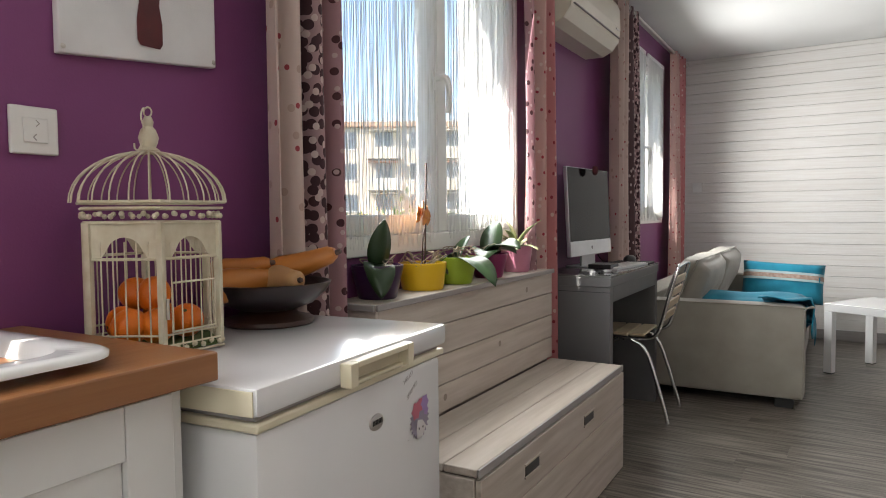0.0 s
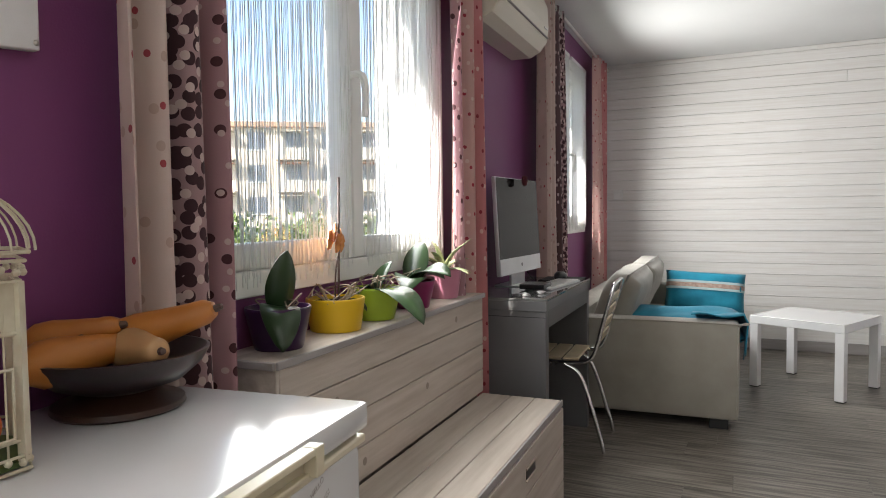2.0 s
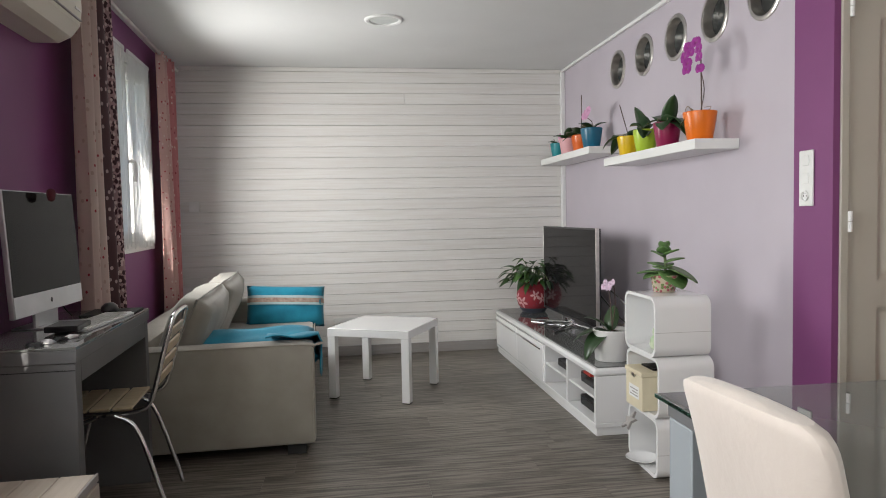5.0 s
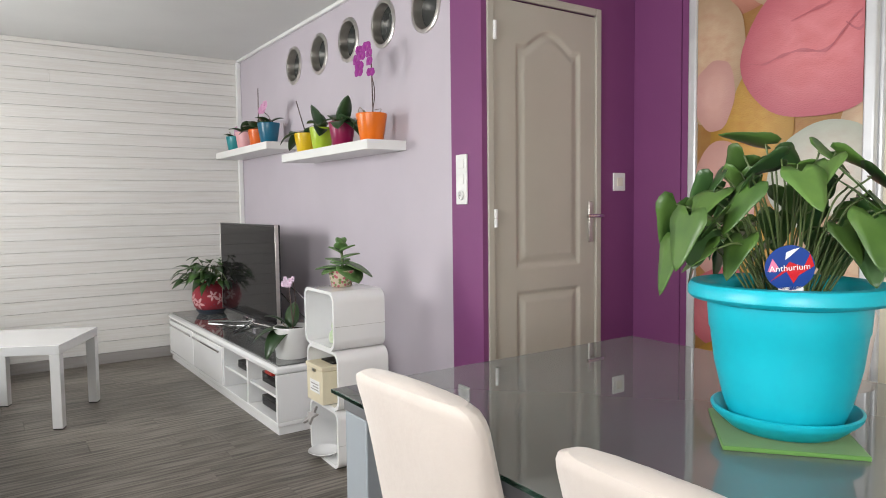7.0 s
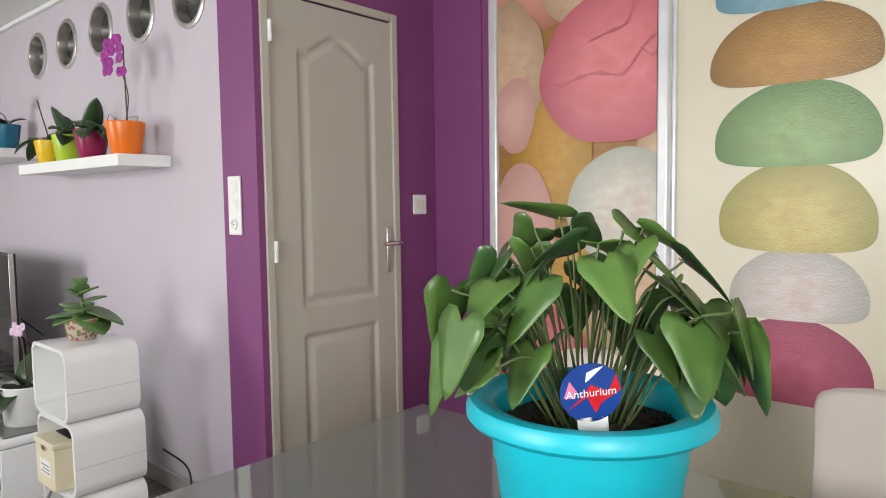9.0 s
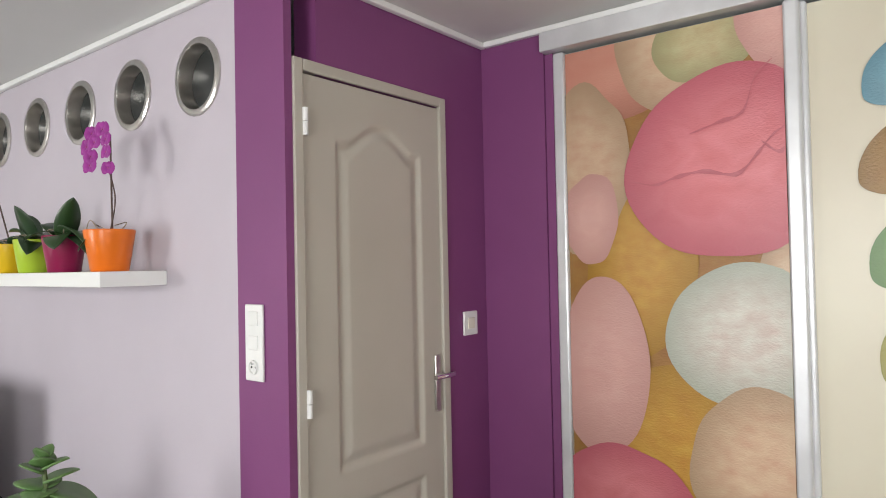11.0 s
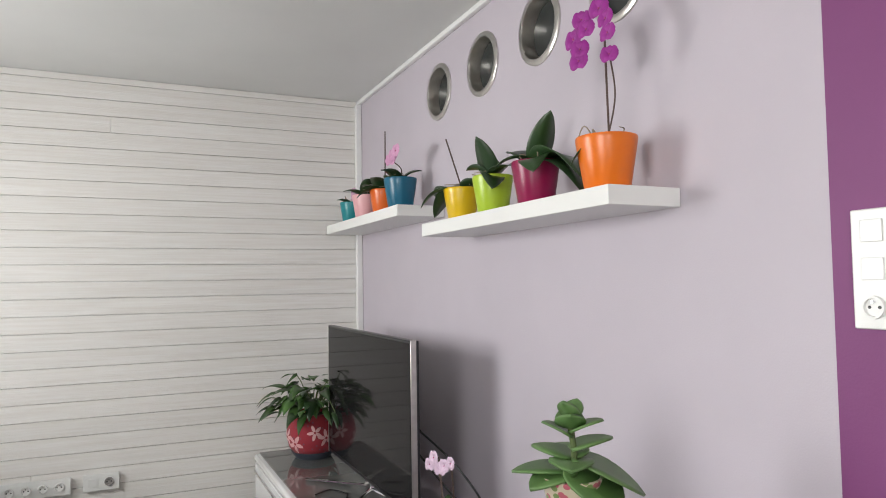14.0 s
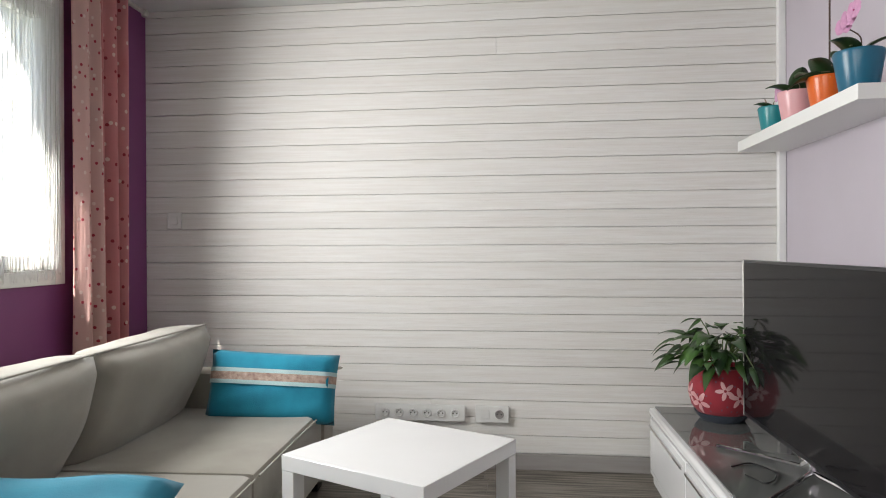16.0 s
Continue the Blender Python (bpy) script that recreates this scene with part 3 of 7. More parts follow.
P_PEACH = print_mat("print_peach", (0.76, 0.38, 0.28), (0.62, 0.24, 0.16), 0.85, 5)
P_GROUND = print_mat("print_ground", (0.42, 0.23, 0.06), (0.40, 0.20, 0.05))
P_BEIGE = print_mat("print_beige", (0.80, 0.62, 0.42), (0.70, 0.48, 0.30))
P_GREENISH = print_mat("print_pale_green", (0.66, 0.64, 0.36), (0.55, 0.52, 0.26))
P_BROWN = print_mat("print_caramel", (0.54, 0.32, 0.085), (0.38, 0.20, 0.04))
P_GREEN = print_mat("print_green", (0.29, 0.50, 0.20), (0.17, 0.34, 0.11))
P_LEMON = print_mat("print_lemon", (0.66, 0.62, 0.22), (0.50, 0.46, 0.12))
P_CHALK = print_mat("print_chalk", (0.78, 0.77, 0.73), (0.66, 0.63, 0.56))
P_ROSE = print_mat("print_rose", (0.66, 0.19, 0.29), (0.48, 0.10, 0.18))
P_BLUE = print_mat("print_blue", (0.28, 0.56, 0.66), (0.18, 0.42, 0.54))
P_FOLD = print_mat("print_fold", (0.62, 0.19, 0.23), (0.93, 0.29, 0.34))


FOLDS = [[(4.44, 1.757), (4.36, 1.738), (4.29, 1.757), (4.20, 1.769), (4.10, 1.75), (4.04, 1.806), (3.99, 1.863), (3.93, 1.896)],
         [(4.24, 1.894), (4.15, 1.919), (4.075, 1.944), (4.04, 2.044), (3.99, 2.09)],
         [(4.025, 1.844), (3.975, 1.806), (3.935, 1.844)]]


def wardrobe():
    w = thing("sliding_wardrobe", pose(8.20, 0, 0), "sliding wardrobe with aluminium profiles and printed sweets", "wardrobe")
    part("top_rail", boxes(((-0.05, 0.56, 2.262), (0.10, 4.768, 2.334)), bevel=0.003), ALU, w)
    part("floor_rail", boxes(((-0.03, 0.56, 0.001), (0.09, 4.768, 0.02)), bevel=0.002), ALU, w)
    part("jamb", boxes(((-0.008, 4.735, 0.021), (0.10, 4.768, 2.26))), PURPLE, w)
    edges = [(3.915, 4.734), (3.02, 3.945), (2.1, 3.05), (1.2, 2.13)]
    for i, (a, b) in enumerate(edges):
        x = 0.0 if i % 2 == 0 else 0.038
        p = part("panel", boxes(((x + 0.004, a + 0.03, 0.06), (x + 0.022, b - 0.03, 2.25))), PAPER, w, "printed sweets on a cream ground")
        for y in (a, b - 0.044):
            part("profile", boxes(((x - 0.014, y, 0.024), (x + 0.0225, y + 0.044, 2.258)), bevel=0.008), ALU, w)
        lo, hi = (a + 0.045, 0.062), (b - 0.045, 2.248)
        xx = x + 0.0035
        if i in (0, 2):
            o = a - 3.915
            for k, (nm, mt, y, z, ry, rz, wb) in enumerate([
                ("print_ground", P_GROUND, 4.3, 1.2, 0.9, 2.2, 0.0), ("print_sweet", P_PEACH, 4.56, 2.17, 0.30, 0.21, 0.05),
                ("print_sweet", P_BEIGE, 4.30, 2.2, 0.20, 0.22, 0.04), ("print_sweet", P_GREENISH, 4.20, 2.20, 0.155, 0.15, 0.05), ("print_sweet", P_PALEPINK, 3.96, 2.24, 0.13, 0.2, 0.05),
                ("print_sweet", P_YELLOW, 4.43, 1.47, 0.20, 0.32, 0.05),
                ("print_sweet", P_BEIGE, 4.61, 1.82, 0.175, 0.28, 0.10), ("print_sweet", P_PALEPINK, 4.60, 1.64, 0.10, 0.17, 0.06), ("print_sweet", P_BEIGE, 3.93, 1.35, 0.12, 0.26, 0.05), ("print_sweet", P_YELLOW, 4.34, 0.87, 0.24, 0.27, 0.03), ("print_sweet", P_WHITE, 4.09, 1.246, 0.25, 0.226, 0.02),
                ("print_sweet", P_PALEPINK, 4.565, 1.117, 0.168, 0.317, 0.025), ("print_sweet", P_BEIGE, 4.05, 0.85, 0.22, 0.24, 0.05), ("print_sweet", P_DARKPINK, 4.50, 0.66, 0.24, 0.20, 0.05),
                ("print_sweet", P_WHITE, 4.1, 0.42, 0.24, 0.24, 0.03), ("print_sweet", P_YELLOW, 4.5, 0.30, 0.22, 0.22, 0.03),
                ("print_sweet", P_DARKPINK, 4.125, 1.79, 0.328, 0.312, 0.035)]):
                blob(w, nm, mt, y + o, z, ry, rz, lo, hi, 1 + k, 0.0, wb, k, xx)
            for k, pts in enumerate(FOLDS):
                line = curve_pts([(0, y, z) for y, z in pts], 5)
                bm = bmesh.new()
                prev = None
                for i, q in enumerate(line):
                    h = 0.0085 * math.sin(math.pi * (i + 0.5) / len(line)) ** 0.7 * (0.7 + 0.3 * math.sin(i * 1.3))
                    x, y = xx - 0.0008 * (24 + k), min(hi[0], max(lo[0], q[1] + o))
                    row = [bm.verts.new((x, y, q[2] - h)), bm.verts.new((x, y, q[2] + h))]
                    if prev and abs(prev[0].co.y - y) > 1e-5:
                        bm.faces.new((prev[0], prev[1], row[1], row[0]))
                    prev = row
                part("print_fold", bm, P_FOLD, w)
        else:
            o = a - 3.02
            for k, (mt, y, z0, z1, r) in enumerate([(P_ROSE, 3.496, 0.568, 0.868, 0.238), (P_CHALK, 3.49, 0.855, 1.105, 0.215), (P_LEMON, 3.50, 1.09, 1.393, 0.245),
                                                     (P_GREEN, 3.507, 1.377, 1.662, 0.253), (P_BROWN, 3.52, 1.652, 1.912, 0.262), (P_BLUE, 3.53, 1.90, 2.15, 0.235)]):
                zc = z0 + (z1 - z0) * 0.32
                blob(w, "print_sweet", mt, y + o, zc, r, (z1 - zc), lo, hi, 1 + k, (zc - z0) / (z1 - zc), 0.012, 60 + k, xx)


wardrobe()


# ---- switches and sockets ----
def plate(name, m, w, h, cells, label, vertical=False, mech=SWITCHW):
    """A switch plate in the x-z plane that faces -y; cells: the kinds of its mechanisms."""
    t = thing(name, m, label, "switch" if "socket" not in name else "socket")
    part("cover", boxes(((-w / 2, -0.009, -h / 2), (w / 2, 0.0, h / 2)), bevel=0.003), SWITCHW, t)
    n = len(cells)
    for i, c in enumerate(cells):
        k = (i - (n - 1) / 2) * 0.071
        cx, cz = (0, -k) if vertical else (k, 0)
        if c == "rocker":
            part("rocker", boxes(((cx - 0.021, -0.0125, cz - 0.021), (cx + 0.021, -0.0092, cz + 0.021)), bevel=0.0015), mech, t)
        elif c == "double":
            for s in (-1, 1):
                part("rocker", boxes(((cx + s * 0.011 - 0.01, -0.0125, cz - 0.021), (cx + s * 0.011 + 0.01, -0.0092, cz + 0.021)), bevel=0.0015), mech, t)
        else:
            b = bmesh.new()
            lathe(b, [(0.0, 0.0004), (0.0166, 0.0004), (0.0174, 0.0065), (0.0206, 0.0065), (0.0218, 0.0)], 24)
            bmesh.ops.transform(b, matrix=pose(cx, -0.0095, cz, 90, 0, 0), verts=b.verts)
            s = part("well", b, GREY_TRIM if c == "dark" else SWITCHW, t, smooth=True)
            for dx in (-0.0095, 0.0095):
                b = lathe(bmesh.new(), [(0.0032, 0), (0.0032, 0.0008), (0, 0.0008)], 10)
                bmesh.ops.transform(b, matrix=pose(cx + dx, -0.0099, cz, 90, 0, 0), verts=b.verts)
                part("hole", b, BLACK, s)
            b = tube(bmesh.new(), [(cx, -0.006, cz + 0.010), (cx, -0.018, cz + 0.010)], 0.0024, 8)
            part("earth_pin", b, CHROME, s)
    return t


plate("wall_socket_strip", pose(5.449, 8.284, 0.274), 0.456, 0.084, ["socket"] * 6, "white strip of six wall sockets")
plate("wall_socket", pose(5.812, 8.284, 0.274), 0.166, 0.084, ["rocker", "dark"], "white double plate with a switch and an aerial socket")
plate("wall_switch", pose(4.149, 8.284, 1.251), 0.08, 0.084, ["rocker"], "white single switch on the plank wall")
plate("wall_switch_triple", pose(7.197, 5.193, 1.27, 0, 0, -90), 0.082, 0.224, ["rocker", "rocker", "socket"], "white triple plate with two switches and a socket", True)
plate("wall_switch", pose(8.067, 5.05, 1.262), 0.086, 0.090, ["rocker"], "white switch with an ivory rocker beside the door", False, IVORY)
t = plate("shutter_switch", WIN @ pose(0.001, -0.787, 1.189, 0, 0, 90), 0.082, 0.082, ["rocker"], "white roller shutter switch on the purple wall")
for dz, r in ((0.012, 45), (-0.012, 225)):
    b = boxes(((-0.004, -0.0135, 0.003), (0.004, -0.0128, 0.0045)), ((0.003, -0.0135, -0.004), (0.0045, -0.0128, 0.004)))
    bmesh.ops.transform(b, matrix=pose(0, 0, dz, 0, r, 0), verts=b.verts)
    part("arrow_mark", b, GREY_TRIM, t)


# ---- port holes ----
for y, z in PORTS:
    t = thing("port_hole", pose(7.2, y, z, 0, -90, 0), "round steel port hole with frosted glass", "porthole", "port holes")
    part("ring", lathe(bmesh.new(), [(0.127, 0.0), (0.127, 0.006), (0.118, 0.011), (0.106, 0.010), (0.1035, 0.004), (0.1035, -0.118)], 40), STEEL, t, smooth=True)
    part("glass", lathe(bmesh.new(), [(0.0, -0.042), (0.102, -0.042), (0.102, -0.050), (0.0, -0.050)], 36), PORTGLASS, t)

# ---- ceiling light ----
t = thing("ceiling_light", pose(5.605, 6.93, CEIL_Z), "round recessed ceiling light with a white ring, off", "ceiling light")
part("ring", lathe(bmesh.new(), [(0.120, 0.0), (0.120, -0.006), (0.108, -0.012), (0.092, -0.008), (0.088, -0.002)], 40), WHITE, t, smooth=True)
part("diffuser", lathe(bmesh.new(), [(0.0, -0.004), (0.09, -0.003)], 36), material("opal_diffuser", (0.62, 0.64, 0.62), 0.3), t, smooth=True)


# ---- air conditioner ----
ACW = material("aged_white_plastic", (0.66, 0.62, 0.52), 0.35, second=(0.62, 0.58, 0.48), scale=3)
t = thing("air_conditioner", WIN @ pose(0, 1.468, 1.885), "cream wall-mounted air conditioner above the desk", "air conditioner")
bm = bmesh.new()
prof = [(0.0, 0.0), (0.10, 0.0), (0.15, 0.025), (0.185, 0.07), (0.195, 0.14), (0.19, 0.24), (0.175, 0.275), (0.0, 0.28)]
loops = []
for y in (0.0, 0.012, 0.76, 0.772):
    k = 0.985 if y in (0.0, 0.772) else 1.0
    loops.append([bm.verts.new((p[0] * k, y, 0.14 + (p[1] - 0.14) * k)) for p in prof])
for a, b in zip(loops, loops[1:]):
    for i in range(len(prof)):
        j = (i + 1) % len(prof)
        bm.faces.new((a[i], a[j], b[j], b[i]))
bm.faces.new(loops[0]), bm.faces.new(list(reversed(loops[-1])))
part("body", bm, ACW, t)
part("louvre", boxes(((0.108, 0.06, -0.004), (0.168, 0.71, 0.008)), bevel=0.003), ACW, t).matrix_basis = pose(0, 0, 0.028, 0, -24, 0) @ pose(0, 0, 0)
part("seam", boxes(((0.187, 0.02, 0.085), (0.197, 0.752, 0.089))), GREY_TRIM, t)
part("badge", boxes(((0.194, 0.68, 0.12), (0.197, 0.74, 0.128))), STEEL, t)


# ---- poster ----
t = thing("canvas_print", WIN @ pose(0.0, -0.57, 1.3465), "white canvas print of a dark bottle, hung slightly askew", "picture")
bm = boxes(((0.001, -0.175, 0), (0.02, 0.175, 0.5)), bevel=0.003)
for v in bm.verts:
    if v.co.z < 0.1:
        v.co.z += 0.10 * v.co.y
part("canvas", bm, material("canvas_white", (0.72, 0.72, 0.73), 0.7, bump=0.2, bump_scale=400), t)
bm = bmesh.new()
n = 24
prof = [(0.022, 0.0), (0.029, 0.01), (0.029, 0.05), (0.023, 0.085), (0.026, 0.12), (0.031, 0.17), (0.028, 0.22), (0.014, 0.29), (0.011, 0.34), (0.013, 0.36)]
for (r0, z0), (r1, z1) in zip(prof, prof[1:]):
    q = [bm.verts.new((0.0225, s * r + 0.008, z + 0.028)) for s, r, z in ((-1, r0, z0), (1, r0, z0), (1, r1, z1), (-1, r1, z1))]
    bm.faces.new(q)
part("bottle_print", bm, material("cola_brown_print", (0.055, 0.010, 0.010), 0.3, second=(0.12, 0.012, 0.014), scale=22, amount=1.0), t)
part("label_print", boxes(((0.0228, -0.018, 0.155), (0.0234, 0.034, 0.205))), material("red_print", (0.30, 0.02, 0.025), 0.4), t)
for i in range(4):
    part("label_mark", boxes(((0.0236, -0.012 + i * 0.011, 0.172), (0.0239, -0.004 + i * 0.011, 0.188))), WHITE, t)
for y in (-0.168, 0.168):
    part("pin", lathe(bmesh.new(), [(0, 0.003), (0.004, 0.0015), (0.005, 0)], 10, (0, 0, 0)), STEEL, t).matrix_basis = pose(0.02, y, 0.012 + 0.10 * y, 0, 90, 0)


# ---- dining corner ----
def dining_table():
    t = thing("dining_table", pose(6.03, 4.105, 0), "grey dining table with a reflective glass top", "table")
    part("tabletop", boxes(((0.02, -1.78, 0.695), (1.00, -0.02, 0.732)), bevel=0.003), DESKGREY, t)
    part("glass_top", boxes(((0.0, -1.80, 0.733), (1.02, 0.0, 0.742)), bevel=0.002), GLASSTOP, t, "grey reflective glass")
    part("glass_edge", boxes(((-0.0015, -1.799, 0.7335), (-0.0002, -0.001, 0.7415))), EDGEGLASS, t)
    for x in (0.022, 0.898):
        for y in (-1.778, -0.122):
            part("leg", boxes(((x, y, 0.0), (x + 0.10, y + 0.10, 0.694)), bevel=0.004), TABLEGREY, t)


dining_table()


def dining_chair(m):
    """A chair under a loose cloth cover, with a rounded, slightly waisted back; it faces +x."""
    t = thing("dining_chair", m, "dining chair in a smooth beige fabric cover", "chair", "chairs round the dining table")
    bm = bmesh.new()
    nv, nu = 22, 16
    rows = []
    for k in range(nv + 1):
        f = k / nv
        z = 0.42 + 0.50 * f
        w = 0.205 - 0.02 * math.sin(math.pi * f) - 0.012 * f
        if f > 0.9:
            w -= 0.022 * ((f - 0.9) / 0.1) ** 3
        th = 0.028 + 0.014 * (1 - f)
        lean = -0.10 * f ** 1.3
        ring = []
        for i in range(nu):
            a = 2 * math.pi * i / nu
            c, s = math.cos(a), math.sin(a)
            y = w * math.copysign(abs(s) ** 0.45, s)
            x = lean + th * math.copysign(abs(c) ** 0.6, c) + 0.018 * (y / 0.2) ** 2
            zz = z + 0.010 * f * math.cos(y / 0.2 * 1.5)
            ring.append(bm.verts.new((x + 0.003 * math.sin(9 * f + 3 * a), y, zz)))
        rows.append(ring)
    for a, b in zip(rows, rows[1:]):
        for i in range(nu):
            bm.faces.new((a[i], a[(i + 1) % nu], b[(i + 1) % nu], b[i]))
    top = bm.verts.new((-0.098, 0, 0.938))
    for i in range(nu):
        bm.faces.new((rows[-1][i], rows[-1][(i + 1) % nu], top))
    b = part("backrest", bm, CHAIRFABRIC, t, smooth=True)
    md = b.modifiers.new("soft", "SUBSURF")
    md.levels = md.render_levels = 1
    part("seat", boxes(((-0.02, -0.21, 0.40), (0.40, 0.21, 0.47)), bevel=0.022), CHAIRFABRIC, t, smooth=True)
    part("skirt", boxes(((-0.015, -0.205, 0.30), (0.395, 0.205, 0.405)), bevel=0.012), CHAIRFABRIC, t)
    for x in (0.01, 0.345):
        for y in (-0.185, 0.145):
            part("leg", boxes(((x, y, 0), (x + 0.04, y + 0.04, 0.30)), bevel=0.004), RUBBER, t)
    return t


chair_one = dining_chair(pose(6.045, 3.644, 0, 0, 0, 2) @ Matrix.Diagonal((1, 0.96, 0.935, 1)))
copy_thing(chair_one, pose(6.05, 3.135, 0, 0, 0, -1))
copy_thing(chair_one, pose(7.30, 3.72, 0, 0, 0, 180))
copy_thing(chair_one, pose(7.30, 3.07, 0, 0, 0, 178))


# ---- coffee table ----
t = thing("coffee_table", pose(5.574, 7.103, 0, 0, 0, -26.4), "white square lacquered coffee table", "table")
part("tabletop", boxes(((-0.275, -0.275, 0.40), (0.275, 0.275, 0.45)), bevel=0.0025), WHITE_GLOSS, t)
for x in (-0.274, 0.224):
    for y in (-0.274, 0.224):
        lg = part("leg", boxes(((x, y, 0.006), (x + 0.05, y + 0.05, 0.3995)), bevel=0.002), WHITE_GLOSS, t)
        part("foot", boxes(((x + 0.002, y + 0.002, 0.0), (x + 0.048, y + 0.048, 0.0055))), RUBBER, lg)


# ---- sofa ----
def cushion(bm, size, puff=0.25, n=14, m=None, crease=0.0, seed=0):
    """A soft cushion that swells to its middle and pinches at the seams."""
    sx, sy, sz = size
    rnd = random.Random(seed)
    ph = [rnd.uniform(0, 6) for _ in range(4)]
    vs, top, bot = [], [], []
    for k in range(n + 1):
        rt, rb = [], []
        for i in range(n + 1):
            a, b = 2 * i / n - 1, 2 * k / n - 1
            e = (1 - abs(a) ** 3.2) * (1 - abs(b) ** 3.2)
            h = sz * 0.5 * ((1 - puff) * min(1, 8 * min(1 - abs(a), 1 - abs(b))) ** 0.5 + puff * e ** 0.5)
            x = a * sx / 2 * (1 - 0.03 * (1 - b * b) * (1 if abs(a) > 0.9 else 0))
            y = b * sy / 2 * (1 - 0.03 * (1 - a * a) * (1 if abs(b) > 0.9 else 0))
            w = crease * (math.sin(5 * a + 3 * b + ph[0]) + 0.6 * math.sin(9 * b - 4 * a + ph[1]))
            edge = i in (0, n) or k in (0, n)
            v = bm.verts.new((x, y, (0 if edge else h + w)))
            rt.append(v)
            rb.append(v if edge else bm.verts.new((x, y, -h + w)))
            vs += [v] if edge else [v, rb[-1]]
        top.append(rt), bot.append(rb)
    for k in range(n):
        for i in range(n):
            f = bm.faces.new((top[k][i], top[k][i + 1], top[k + 1][i + 1], top[k + 1][i]))
            g = bm.faces.new((bot[k][i], bot[k + 1][i], bot[k + 1][i + 1], bot[k][i + 1]))
            f.smooth = g.smooth = True
    if m is not None:
        bmesh.ops.transform(bm, matrix=m, verts=vs)
    return bm


def sofa():
    s = thing("sofa", WIN @ pose(0.14, 2.47, 0), "greige fabric two-seat sofa with loose back cushions", "sofa")
    L, D = 2.03, 0.95
    part("base", boxes(((0.02, 0.14, 0.055), (D - 0.03, L - 0.14, 0.23)), bevel=0.02), SOFA, s)
    for y in (0.0, L - 0.155):
        bm = boxes(((0.0, y, 0.05), (D, y + 0.155, 0.545)), bevel=0.028)
        a = part("arm", bm, SOFA, s, smooth=True)
        yy = y + 0.006 if y == 0 else y + 0.149
        part("piping", tube(bmesh.new(), curve_pts([(D - 0.010, yy, 0.06), (D - 0.008, yy, 0.50), (D - 0.03, yy, 0.538), (0.04, yy, 0.538)], 8), 0.004, 6), SOFA, a, smooth=True)
    part("back_frame", boxes(((0.0, 0.156, 0.05), (0.17, L - 0.156, 0.57)), bevel=0.03), SOFA, s, smooth=True)
    half = (L - 0.31) / 2
    for i in (0, 1):
        y = 0.155 + half * (i + 0.5)
        bm = boxes(((0.175, y - half / 2 + 0.003, 0.232), (D - 0.012, y + half / 2 - 0.003, 0.385)), bevel=0.03)
        for v in bm.verts:
            if v.co.z > 0.3:
                v.co.z += 0.018 * math.cos(3.0 * (v.co.y - y)) * math.cos(2.6 * (v.co.x - 0.56))
        c = part("seat_cushion", bm, SOFA, s, smooth=True)
        part("piping", tube(bmesh.new(), curve_pts([(D - 0.006, y - half / 2 + 0.02, 0.372), (D - 0.006, y + half / 2 - 0.02, 0.372)], 8), 0.004, 6), SOFA, c, smooth=True)
        bm = cushion(bmesh.new(), (0.47, half + 0.02, 0.23), 0.6, 16, pose(0.30, y, 0.545, 0, -66, 0), 0.004, 3 + i)
        c = part("back_cushion", bm, SOFA, s)
        b = bmesh.new()
        m4 = pose(0.30, y, 0.545, 0, -66, 0)
        hx, hy = 0.235, (half + 0.02) / 2
        tube(b, [m4 @ Vector(p) for p in ((-hx, -hy, 0), (hx, -hy, 0), (hx, hy, 0), (-hx, hy, 0))], 0.005, 6, True)
        part("piping", b, SOFA, c, smooth=True)
    for x in (0.06, D - 0.14):
        for y in (0.03, L - 0.11):
            part("foot", boxes(((x, y, 0), (x + 0.09, y + 0.08, 0.052)), bevel=0.003), RUBBER, s)


sofa()
RIBBON = material("beaded_ribbon", (0.55, 0.42, 0.34), 0.6, second=(0.22, 0.12, 0.10), scale=55, amount=1.0, bump=0.8, bump_scale=130)
RIBEDGE = material("pale_braid", (0.42, 0.60, 0.62), 0.6, bump=0.5, bump_scale=300)


def pillow(name, m, size, label, ribbon=True):
    t = thing(name, m, label, "cushion", "teal cushions")
    part("cover", cushion(bmesh.new(), size, 0.75, 16, None, 0.004, 11), TEAL, t)
    if not ribbon:
        return t
    bm = bmesh.new()
    n = 24
    rows = []
    for i in range(n + 1):
        a = 2 * i / n - 1
        h = size[2] * 0.5 * (0.25 * min(1, 8 * (1 - abs(a))) ** 0.5 + 0.75 * ((1 - abs(a) ** 3.2)) ** 0.5) + 0.0045 + 0.004 * abs(math.sin(5 * a))
        rows.append([bm.verts.new((a * size[0] * 0.49, b, h * k)) for b, k in ((0.005, 1.0), (0.022, 1.0), (0.055, 0.995), (0.072, 0.985))])
    for a, b in zip(rows, rows[1:]):
        for k in range(3):
            f = bm.faces.new((a[k], b[k], b[k + 1], a[k + 1]))
            f.material_index = 1 if k != 1 else 0
            f.smooth = True
    part("ribbon", bm, [RIBBON, RIBEDGE], t, "beaded copper ribbon with pale braid")
    return t


